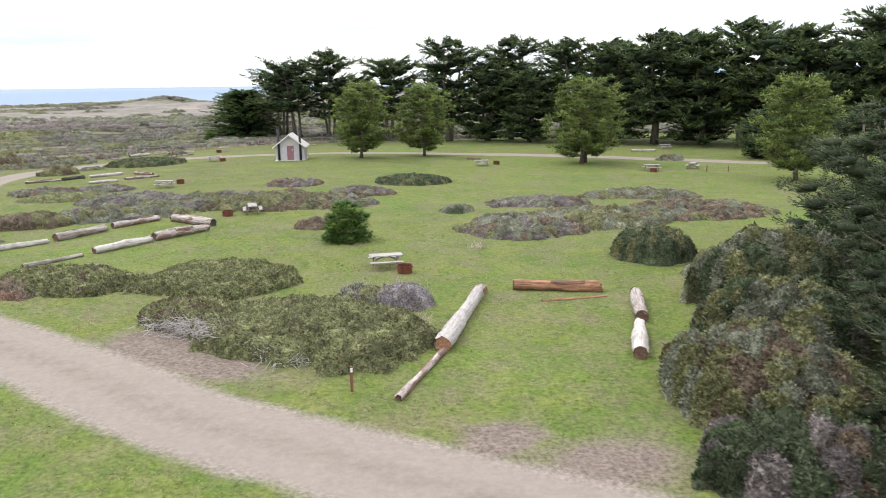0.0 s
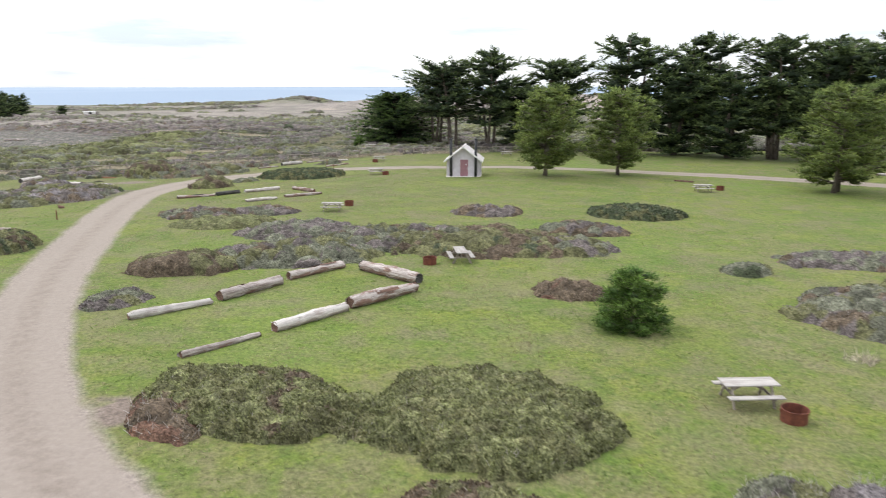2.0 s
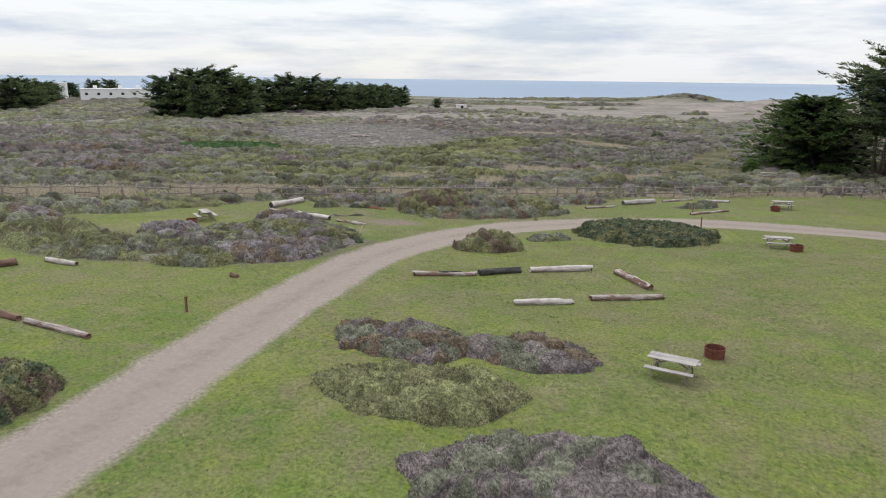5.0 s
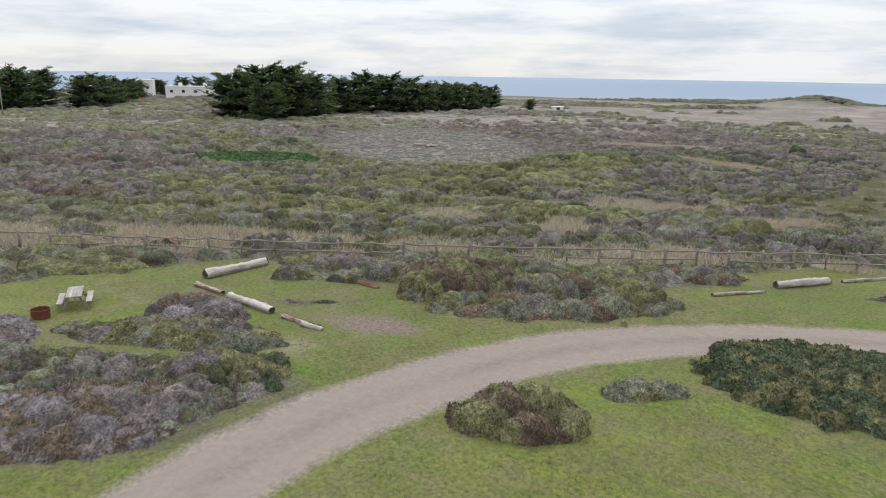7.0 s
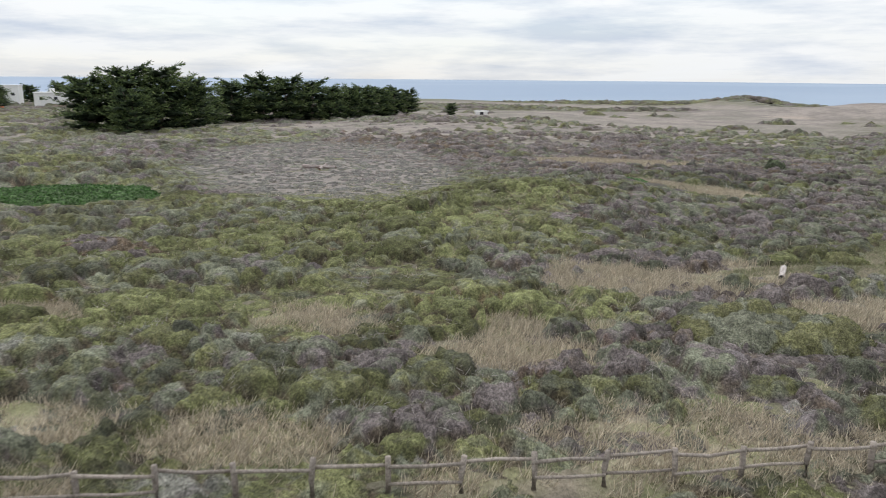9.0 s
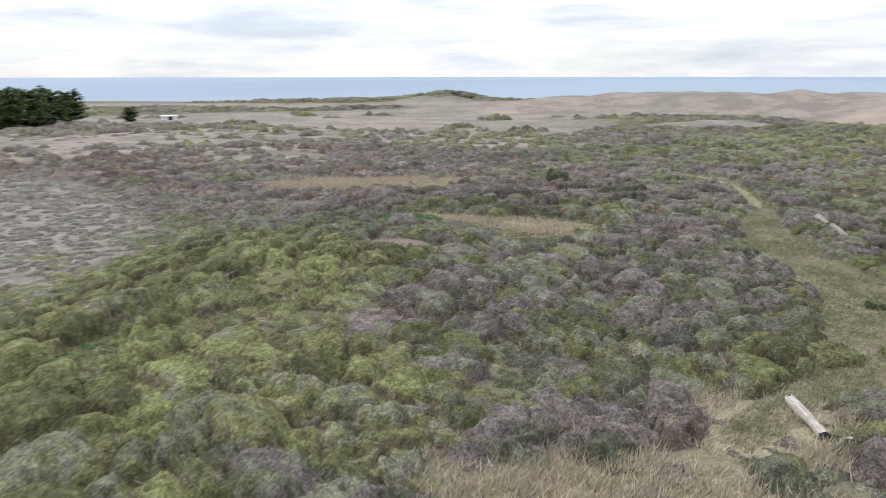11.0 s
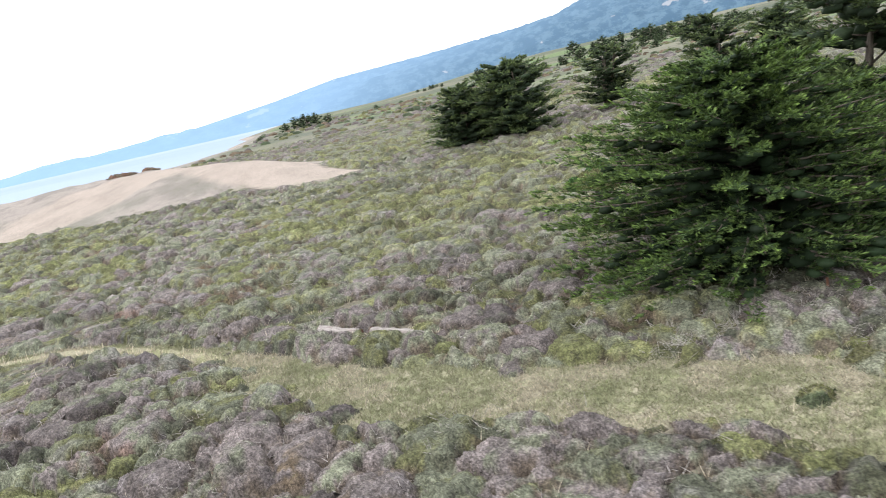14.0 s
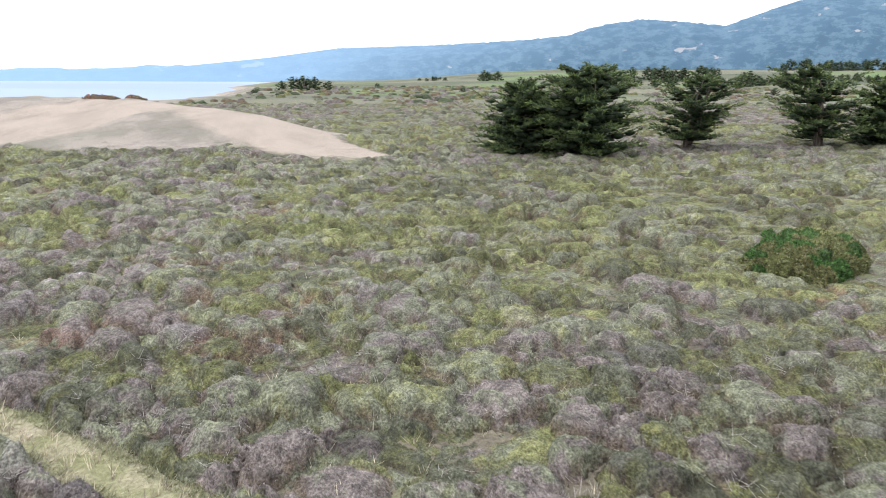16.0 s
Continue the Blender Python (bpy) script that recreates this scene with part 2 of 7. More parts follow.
def carpet_material():
    """The closed canopy of low shrubs: fine leaf mottling, the shade in gaps between the twigs painted dark."""
    m = Mat("shrub_canopy", 0.85, 0.15)
    p = m.where()
    tone = m.attr("tone", "Color")
    tuft, fine = m.noise(p, 4.0, 5, 0.65), m.noise(p, 12.0, 4, 0.65)
    twig = m.noise(m.stretch(p, (34.0, 34.0, 24.0)), 1.0, 4, 0.8)
    colour = m.scale(tone, m.ramp(tuft, 0.40, 0.60, 0.76, 1.24))
    # noise contrast stands in for the small shadows between leaves
    colour = m.scale(colour, m.ramp(fine, 0.42, 0.58, 0.62, 1.40))
    colour = m.scale(colour, m.ramp(twig, 0.36, 0.64, 0.72, 1.28))
    colour = m.mix(m.ramp(m.noise(p, 4.2, 5, 0.7), 0.56, 0.70, 0, 0.4), colour, (0.19, 0.165, 0.15))
    colour = m.mix(m.ramp(m.noise(p, 3.3, 5, 0.7), 0.58, 0.70, 0, 0.35), colour, (0.16, 0.172, 0.08))
    pale = m.noise(m.stretch(p, (9.0, 9.0, 4.0)), 1.0, 5, 0.8)
    split = m.n.new("ShaderNodeSeparateColor")
    m.l.new(tone, split.inputs["Color"])
    grey = m.ramp(split.outputs["Blue"], 0.075, 0.16)
    colour = m.mix(m.math("MULTIPLY", m.ramp(pale, 0.62, 0.72, 0, 0.32), grey), colour, (0.28, 0.265, 0.25))
    # scaled down for the shade that leaves cast on one another
    colour = m.scale(colour, m.ramp(m.noise(p, 1.6, 5, 0.7), 0.36, 0.64, 0.44, 1.0))
    m.bump(m.math("ADD", m.math("MULTIPLY", fine, 1.2), tuft), 0.8, 0.10)
    return m.done(colour)


def wood_material(name, light, dark, scale=1.0, streak=14.0, rough=0.85, moss=0.0, along="X", rot=0.0):
    """Weathered wood with grain and checks along one local axis."""
    m = Mat(name, rough, 0.2)
    p = m.local()
    st = {"X": (0.6, streak, streak), "Y": (streak, 0.6, streak), "Z": (streak, streak, 0.6)}[along]
    grain = m.noise(m.stretch(p, tuple(v * scale for v in st)), 1.0, 5, 0.65)
    blot = m.noise(p, 1.7 * scale, 4, 0.6)
    colour = m.mix(m.ramp(grain, 0.36, 0.6), dark, light)
    crack = m.noise(m.stretch(p, tuple(v * scale * (0.6 if v < 1 else 2.2) for v in st)), 1.0, 3, 0.6)
    colour = m.mix(m.ramp(crack, 0.62, 0.68, 0, 0.75), colour, tuple(0.35 * v for v in dark))
    colour = m.mix(m.ramp(blot, 0.5, 0.75, 0, 0.55), colour, tuple(0.6 * v for v in dark))
    if rot:
        bad = m.noise(m.stretch(p, (0.45, 2.2, 2.2)), 1.6, 4, 0.6)
        bad = m.math("ADD", bad, m.ramp(m.each(), 0, 1, -0.07, 0.05))
        colour = m.mix(m.ramp(bad, 0.53, 0.60, 0, rot), colour, m.mix(m.ramp(crack, 0.4, 0.6), (0.10, 0.052, 0.04), (0.23, 0.13, 0.095)))
    if moss:
        colour = m.mix(m.ramp(m.noise(p, 3.1 * scale, 4, 0.6), 0.56, 0.7, 0, moss), colour, (0.13, 0.15, 0.07))
    colour = m.scale(colour, m.ramp(m.each(), 0, 1, 0.85, 1.15))
    m.bump(grain, 0.7, 0.02)
    return m.done(colour)


def plain_material(name, a, b, scale=6.0, rough=0.7, spec=0.3, metal=0.0, bump=0.2):
    m = Mat(name, rough, spec, metal)
    p = m.local()
    n = m.noise(p, scale, 5, 0.6)
    colour = m.mix(m.ramp(n, 0.35, 0.68), a, b)
    colour = m.scale(colour, m.ramp(m.noise(p, scale * 7, 3, 0.6), 0.3, 0.7, 0.88, 1.1))
    m.bump(n, bump, 0.01)
    return m.done(colour)


GROUND = ground_material()
CANOPY = carpet_material()
LEAF = leaf_material("shrub_leaves", 0.7, 0.2)
NEEDLE = leaf_material("conifer_foliage", 0.65, 0.45, 0.2)
STRAW = leaf_material("dry_grass", 0.9, 0.35, 0.3)
BARK = wood_material("tree_bark", (0.20, 0.165, 0.135), (0.075, 0.06, 0.05), 1.0, 7.0, 0.95, along="Z")
TWIG = wood_material("bleached_twigs", (0.48, 0.44, 0.41), (0.28, 0.25, 0.23), 2.0, 8.0, along="Z")
DRIFT = wood_material("driftwood_grey", (0.48, 0.425, 0.395), (0.22, 0.17, 0.148), 1.0, 12.0, rot=0.85)
PALE = wood_material("driftwood_white", (0.58, 0.535, 0.50), (0.36, 0.315, 0.29), 1.0, 12.0, rot=0.35)
BURIED = wood_material("driftwood_old", (0.34, 0.305, 0.285), (0.18, 0.155, 0.14), 1.0, 12.0, rot=0.25)
REDWOOD = wood_material("red_rotten_wood", (0.44, 0.235, 0.14), (0.15, 0.07, 0.045), 1.0, 12.0)
ROTTEN = wood_material("brown_rotten_wood", (0.21, 0.125, 0.095), (0.085, 0.05, 0.04), 1.0, 10.0)
CHAR = wood_material("charred_wood", (0.11, 0.1, 0.095), (0.02, 0.02, 0.02), 1.0, 10.0)
PLANK = wood_material("weathered_planks", (0.43, 0.40, 0.375), (0.27, 0.24, 0.22), 1.0, 16.0)
FENCE = wood_material("fence_wood", (0.34, 0.295, 0.255), (0.18, 0.15, 0.125), 1.0, 14.0)
RUST = plain_material("rusty_steel", (0.10, 0.035, 0.024), (0.18, 0.062, 0.038), 5.0, 0.85, 0.25)
SOOT = plain_material("ash_and_soot", (0.04, 0.037, 0.035), (0.12, 0.11, 0.105), 9.0, 0.95, 0.1)
SIDING = plain_material("lilac_grey_siding", (0.53, 0.49, 0.52), (0.62, 0.575, 0.605), 3.0, 0.8)
ROOFING = plain_material("pale_roof_boards", (0.50, 0.46, 0.44), (0.62, 0.58, 0.56), 4.0, 0.8)
DOOR = plain_material("mauve_door_paint", (0.27, 0.135, 0.155), (0.31, 0.16, 0.18), 3.0, 0.6)
PIPE = plain_material("black_pipe", (0.02, 0.02, 0.022), (0.035, 0.035, 0.037), 4.0, 0.5)
STEEL = plain_material("brushed_steel", (0.5, 0.5, 0.5), (0.6, 0.6, 0.6), 8.0, 0.35, 0.5, 0.9)
WHITE = plain_material("white_paint", (0.72, 0.71, 0.68), (0.8, 0.79, 0.77), 4.0, 0.7)
CONCRETE = plain_material("pale_concrete", (0.58, 0.54, 0.5), (0.68, 0.64, 0.6), 3.0, 0.9)
POST = wood_material("brown_post", (0.2, 0.1, 0.06), (0.1, 0.05, 0.035), 1.0, 12.0, along="Z")


# ---- the lie of the land ----
ROAD = [(70, -14), (40, 0), (22, 7.5), (10, 12.4), (4, 15.3), (-1.9, 18.3), (-8.1, 21.4), (-14, 25.5), (-21.8, 30.5), (-28.7, 36.8), (-34.6, 44.5),
        (-39.6, 52.6), (-44.0, 61.2), (-49.0, 71.5), (-51.9, 78.4), (-53.7, 83.2), (-54.7, 88.9), (-54.4, 95.7), (-53.0, 101.0),
        (-50.0, 106.3), (-44.3, 112.2), (-36, 116.2), (-25, 119.0), (-10, 119.5), (6, 116.5), (22, 110.5), (36, 103.5), (52, 96), (90, 80), (150, 60)]


def smooth_line(points, steps=6):
    """A Catmull-Rom line through the points."""
    p = np.array([points[0], *points, points[-1]], float)
    u = np.linspace(0, 1, steps, endpoint=False)[:, None]
    out = [0.5 * (2 * b + (c - a) * u + (2 * a - 5 * b + 4 * c - d) * u ** 2 + (3 * b - a - 3 * c + d) * u ** 3)
           for a, b, c, d in zip(p[:-3], p[1:-2], p[2:-1], p[3:])]
    return np.vstack([*out, p[-1:]])


def line_distance(x, y, line):
    """The distance of the places from a line of points."""
    best = np.full(np.shape(x), 1e9)
    for (ax, ay), (bx, by) in zip(line[:-1], line[1:]):
        dx, dy = bx - ax, by - ay
        u = np.clip(((x - ax) * dx + (y - ay) * dy) / (dx * dx + dy * dy + 1e-9), 0, 1)
        best = np.minimum(best, (x - ax - u * dx) ** 2 + (y - ay - u * dy) ** 2)
    return np.sqrt(best)


def blob(x, y, cx, cy, rx, ry, turn=0.0):
    """1 in the middle of an oval, 0.5 on its rim, falling smoothly."""
    c, s = math.cos(radians(turn)), math.sin(radians(turn))
    u, v = ((x - cx) * c + (y - cy) * s) / rx, (-(x - cx) * s + (y - cy) * c) / ry
    return np.exp(-0.6931 * (u * u + v * v))


def hash01(i, j, k=0):
    """A repeatable random number for each cell."""
    h = (i.astype(np.int64) * 374761393 + j.astype(np.int64) * 668265263 + (k + 11) * 2147483647) & 0xFFFFFFFF
    h = ((h ^ (h >> 13)) * 1274126177) & 0xFFFFFFFF
    return ((h ^ (h >> 16)) & 0xFFFFFF) / 16777216.0


def field(x, y, size, k=0):
    """Smooth random values, 0 to 1, whose lumps are about size wide."""
    u, v = np.asarray(x) / size, np.asarray(y) / size
    i, j = np.floor(u), np.floor(v)
    a, b = u - i, v - j
    a, b = a * a * (3 - 2 * a), b * b * (3 - 2 * b)
    return ((hash01(i, j, k) * (1 - a) + hash01(i + 1, j, k) * a) * (1 - b)
            + (hash01(i, j + 1, k) * (1 - a) + hash01(i + 1, j + 1, k) * a) * b)


def fields(x, y, size, k=0):
    return 0.5 * field(x, y, size, k) + 0.3 * field(x, y, size * 0.47, k + 1) + 0.2 * field(x, y, size * 0.21, k + 2)


ROAD_LINE = smooth_line(ROAD)
FENCE_LINE = [(-128, 42), (-100, 74.0), (-90.5, 84.5), (-81.3, 93.6), (-67.7, 107.9), (-54.4, 122.5), (-44, 134), (-36, 142), (-29, 147), (-15, 150)]


def ramp01(v, lo, hi):
    u = np.clip((v - lo) / (hi - lo), 0, 1)
    return u * u * (3 - 2 * u)


def beach(x, y, start, end):
    """0 on the land side of the shore, 1 beyond it."""
    d, az = np.hypot(x + 75, y - 170), np.degrees(np.arctan2(x + 75, y - 170))
    shore = np.interp(az, (-180, -90, -60, -47, -34, -14, 0, 20, 30, 36, 40, 60, 180), (430, 430, 385, 345, 300, 296, 318, 390, 420, 600, 3200, 9000, 9000))
    return ramp01(d, shore + start, shore + end)


def terrain(x, y):
    x, y = np.asarray(x, float), np.asarray(y, float)
    z = -0.5 - 0.0125 * np.clip(y, -60, 152)
    z = z + 0.5 * blob(x, y, -18, 106, 14, 12) + 1.1 * blob(x, y, -90, 163, 9, 20) + 0.9 * blob(x, y, -91, 156, 8, 11) + 0.25 * blob(x, y, -62, 205, 14, 16)
    z = z + 0.25 * (fields(x, y, 13, 3) - 0.5)
    r = np.hypot(x + 60, y - 120)
    z = z + 1.2 * (fields(x, y, 60, 7) - 0.5) * ramp01(r, 70, 160)
    # dunes between the scrub and the beach
    dune = 1.9 * blob(x, y, -112, 385, 46, 24, 8) + 4.7 * blob(x, y, -45, 372, 44, 22, -4) + 2.8 * blob(x, y, 0, 345, 30, 24, -20) + 2.0 * blob(x, y, -62, 300, 12, 8)
    dune = 1.1 * dune + 1.8 * blob(x, y, -2, 308, 20, 22)
    dune = dune * (0.8 + 0.5 * fields(x, y, 34, 21)) + ramp01(dune, 0.6, 2.0) * (2.2 * (fields(x, y, 18, 22) - 0.5) + 0.9 * (field(x, y, 5, 26) - 0.5))
    z = z + dune
    d, az = np.hypot(x + 75, y - 170), np.degrees(np.arctan2(x + 75, y - 170))
    z = z + 36 * ramp01(d, 800, 2300) * ramp01(az, 44, 60)
    # down to the beach in the north and west
    z = z - 11.5 * beach(x, y, 0, 120)
    z = z + 3.6 * blob(x, y, 4, 318, 15, 22) + 3.5 * blob(x, y, 8, 287, 12, 14) + 1.8 * blob(x, y, -6, 352, 24, 16) + 2.0 * blob(x, y, -80, 386, 30, 15) + 0.8 * blob(x, y, -45, 372, 40, 18)
    return z + 4.2 * blob(x, y, -173, 446, 17, 11, 10) + 1.2 * blob(x, y, -205, 425, 26, 10, 10)


def road_edge(x, y):
    """Metres outside the road's edge; negative on the road."""
    return line_distance(x, y, ROAD_LINE) - 2.1


def sea_side(x, y):
    """Positive beyond the fence, in the open scrub."""
    best, sign = np.full(np.shape(x), 1e9), np.zeros(np.shape(x))
    for (ax, ay), (bx, by) in zip(FENCE_LINE[:-1], FENCE_LINE[1:]):
        dx, dy = bx - ax, by - ay
        u = np.clip(((x - ax) * dx + (y - ay) * dy) / (dx * dx + dy * dy), 0, 1)
        d = (x - ax - u * dx) ** 2 + (y - ay - u * dy) ** 2
        side = np.sign(dx * (y - ay) - dy * (x - ax))
        sign = np.where(d < best, side, sign)
        best = np.minimum(best, d)
    return sign * np.sqrt(best)


# shrubby patches on the camp side of the fence: x, y, half width, half depth, turn
PATCHES = [(-82, 89, 5, 2.3, 45), (-71, 100.5, 5, 1.5, 47), (-63.5, 79.5, 8.5, 4.6, 40), (-70.5, 73.5, 9.5, 3.2, 20), (-84, 70, 11, 4.0, 30), (-69, 95.5, 4.0, 3.0, 45), (-64.5, 106.8, 12.0, 3.5, 46), (-84, 82, 5, 3, 45),
           (-60, 83.5, 5.5, 4.0, 40), (-76, 100.0, 5, 1.6, 47), (-46.5, 122.0, 3.0, 1.5, 45), (-90, 76, 8, 5, 45), (-105, 62, 16, 9, 40)]
CLEAR = [(-72.5, 84.5, 4.0, 4.0, 0), (-69, 95, 6, 2.0, 45), (-66, 62.5, 8, 4, 10), (-56, 68, 4, 6, 0), (-75, 94, 3, 3.5, 0), (-59.5, 94.5, 3.5, 5.0, 45), (-50, 121, 5, 3.0, 60)]
GREEN_SPOTS = [(-104.5, 146.5, 6.5, 4.5, 30), (-96, 142, 6, 7, 20), (-92, 150, 4, 5, 0), (-52, 158, 3, 4, 40), (-47.5, 153, 4, 4, 0)]
STONE = (-137, 164, 36, 19, -33)
BLOWOUT = [(-14, 318, 24, 13, 0), (-121, 350, 13, 5, 10), (10, 292, 11, 36, -12), (-8, 312, 20, 9, 8), (8, 264, 5, 11, 0)]
TRAIL = smooth_line([(-68.5, 143), (-65.4, 148), (-63, 151), (-61.8, 155), (-60.3, 159), (-59.9, 163), (-61.2, 168.5), (-62.5, 175), (-63.5, 182), (-63.2, 191), (-64.0, 201), (-66.0, 208), (-71, 215), (-78, 222), (-92, 232)])
MEADOW = [(-56.5, 155.0, 6.0, 3.6, 15), (-60.5, 150.5, 4.5, 3.0, 0), (-54.0, 150.0, 6.0, 4.0, 30), (-65.5, 176, 2.0, 4.0, 0)]
STRAWS = [(-62.5, 89.5, 2.0, 0.8, 40), (-15.7, 36.2, 0.5, 0.35, 0), (-0.6, 30.8, 0.6, 0.5, 0), (2.6, 45.8, 0.5, 0.5, 0), (-80.4, 175.0, 6.0, 3.2, 20), (-88, 174.0, 4.5, 1.3, 10), (-72, 136.5, 7, 4.5, 30), (-67.5, 144, 4, 3, 60), (-86, 96, 7, 3.5, 45), (-79.5, 103, 5, 2.2, 47),
          (-73, 108, 5, 2.0, 47), (-62, 118, 6, 3, 47), (-81, 118, 3.5, 2.0, 30), (-73.5, 134, 5, 2.4, 40), (-59, 140, 5, 3, 40), (-97, 82, 9, 4.5, 45),
          (-104, 196, 16, 5, 20), (-70, 122, 5, 2, 40), (-93, 108, 4, 2, 40), (-46, 150, 4, 3, 20)]


def masks(x, y):
    """What grows or lies where: lawn in metres inside its edge; the others 0 to 1."""
    out = sea_side(x, y)
    road = road_edge(x, y)
    wob = 2.2 * (fields(x, y, 7, 31) - 0.5)
    lawn = -out + 2.2 * wob - 2.4 + 3.0 * ramp01(x, -60, -52)
    for px, py, a, b, turn in PATCHES:
        lawn = np.minimum(lawn, (0.5 - blob(x, y, px, py, a, b, turn)) * 8 + wob * 0.8)
    lawn = np.maximum(lawn, 0.6 - np.abs(road - 0.3))
    for px, py, a, b, turn in CLEAR:
        lawn = np.maximum(lawn, (blob(x, y, px, py, a, b, turn) - 0.5) * 8 + wob)
    for px, py, a, b, turn in GREEN_SPOTS:
        lawn = np.maximum(lawn, (blob(x, y, px, py, a, b, turn) - 1.35) * 3 + 6 * (fields(x, y, 3.4, 37) - 0.5))
    trail = line_distance(x, y, TRAIL)
    wide = np.interp(y, (140, 150, 156, 164, 176, 186, 196, 230), (0.7, 1.0, 2.2, 2.6, 2.3, 1.7, 1.1, 0.9))
    track = ramp01(1.0 - trail / wide + 0.9 * (fields(x, y, 2.6, 55) - 0.5), -0.5, 0.5)
    for px, py, a, b, turn in MEADOW:
        track = np.maximum(track, ramp01(blob(x, y, px, py, a, b, turn) + 0.9 * (fields(x, y, 3.2, 57) - 0.5), 0.32, 0.85))
    lawn = np.where(np.hypot(x + 10, y - 60) > 150, -4, np.clip(lawn, -4, 4))
    z = terrain(x, y)
    ridge = ramp01(z, -2.1, -0.7) * ramp01(y, 245, 290) * (1 - ramp01(np.hypot(x + 60, y - 300), 230, 300))
    sand = np.zeros(np.shape(x))
    for px, py, a, b, turn in BLOWOUT:
        sand = np.maximum(sand, blob(x, y, px, py, a, b, turn))
    dune = np.maximum(ridge, 0.8 * beach(x, y, -110, -30))
    dune = dune * (1 - 0.75 * beach(x, y, -45, -10) * ramp01(-x, 70, 120))
    dune = np.maximum(dune, 0.8 * blob(x, y, -66, 298, 13, 8))
    r, az = np.hypot(x + 60, y - 110), np.degrees(np.arctan2(x + 60, y - 110))
    band = ramp01(r, 118, 150) * (1 - ramp01(r, 235, 300)) * (1 - ramp01(az, -20, 5)) * ramp01(fields(x, y, 20, 145), 0.22, 0.40)
    dune = np.maximum(dune, 0.8 * band)
    dune = np.maximum(dune, 0.85 * blob(x, y, -128, 214, 14, 9, 20))
    dune = np.maximum(dune, 0.85 * blob(x, y, -128, 264, 18, 13, 10))
    sand = np.maximum(sand, 0.8 * beach(x, y, 30, 70))
    stone = blob(x, y, *STONE)
    soil = np.maximum(blob(x, y, -10.2, 27.0, 4.6, 1.7, -32), 0.9 * blob(x, y, -24.4, 36.4, 1.5, 0.9, -40))
    soil = np.maximum(soil, 0.68 * blob(x, y, -61.4, 95.0, 3.4, 1.5, 30))
    for px, py, r in ((-88.1, 161.0, 1.8), (5.2, 17.8, 2.2), (2.5, 19.6, 1.4)):
        soil = np.maximum(soil, 0.72 * blob(x, y, px, py, r * 1.5, r, 30))
    straw = np.zeros(np.shape(x))
    for px, py, a, b, turn in STRAWS:
        straw = np.maximum(straw, 0.9 * blob(x, y, px, py, a, b, turn))
    straw = np.maximum(straw, 0.85 * np.exp(-(trail / 0.8) ** 2) * ramp01(y, 186, 193))
    straw = np.maximum(straw, 0.7 * np.exp(-((out - 0.6) / 2.2) ** 2) * ramp01(fields(x, y, 4.5, 39), 0.46, 0.64))
    straw = np.maximum(straw, 0.8 * blob(x, y, -190, 220, 70, 20, 40))
    straw = np.maximum(straw, 0.62 * ramp01(fields(x, y, 9, 141), 0.58, 0.68) * ramp01(out, -3, 3) * (1 - ramp01(out, 30, 50)) * (1 - ramp01(y, 122, 138)))
    straw = np.where(road < 0.5, 0, straw)
    far = ramp01(np.hypot(x + 55, y - 110), 170, 250)
    return {"lawn": lawn, "sand": sand, "soil": soil, "straw": straw, "road": road, "far": far, "out": out, "stone": stone, "dune": dune, "track": track, "dry": ramp01(y, 55, 95) * (1 - ramp01(x, -30, -5)), "plain": ramp01(np.hypot(x + 60, y - 110), 330, 620)}


def mesh_object(name, verts, faces, material, tones=None, floats=None, smooth=True, parent=None):
    """A mesh object from arrays; tones: a colour a vertex."""
    me = bpy.data.meshes.new(name)
    me.from_pydata([], [], []) if len(verts) == 0 else None
    faces = np.asarray(faces, np.int32)
    k = faces.shape[1]
    me.vertices.add(len(verts))
    me.vertices.foreach_set("co", np.asarray(verts, np.float32).ravel())
    me.loops.add(faces.size)
    me.loops.foreach_set("vertex_index", faces.ravel())
    me.polygons.add(len(faces))
    me.polygons.foreach_set("loop_start", np.arange(0, faces.size, k, dtype=np.int32))
    me.polygons.foreach_set("use_smooth", np.full(len(faces), smooth))
    if tones is not None:
        a = me.attributes.new("tone", "FLOAT_COLOR", "POINT")
        a.data.foreach_set("color", np.c_[tones, np.ones(len(tones))].astype(np.float32).ravel())
    for key, v in (floats or {}).items():
        a = me.attributes.new(key, "FLOAT", "POINT")
        a.data.foreach_set("value", np.asarray(v, np.float32).ravel())
    me.update(calc_edges=True)
    me.materials.append(material)
    ob = new(name, me)
    ob.parent = parent
    return ob


def part(name, bm, material, parent=None, label="", smooth=False):
    """Links a bmesh as one mesh object under a thing or a part."""
    me = bpy.data.meshes.new(name)
    for f in bm.faces:
        f.smooth = smooth
    bm.to_mesh(me)
    bm.free()
    me.materials.append(material)
    ob = new(name, me)
    ob.parent = parent
    return tagged(ob, label)


def grid_faces(n, m):
    i = np.arange((n - 1) * (m - 1))
    a = i // (m - 1) * m + i % (m - 1)
    return np.c_[a, a + m, a + m + 1, a + 1]


def spread(lo, hi, step, reach, grow=1.13):
    """Even steps between lo and hi, and growing ones out to reach."""
    core = list(np.arange(lo, hi + step, step))
    d, s = [], step
    while sum(d) < reach:
        s = min(s * grow, 220)
        d.append(s)
    d = np.cumsum(d)
    return np.array([*(lo - d[::-1]), *core, *(core[-1] + d)])


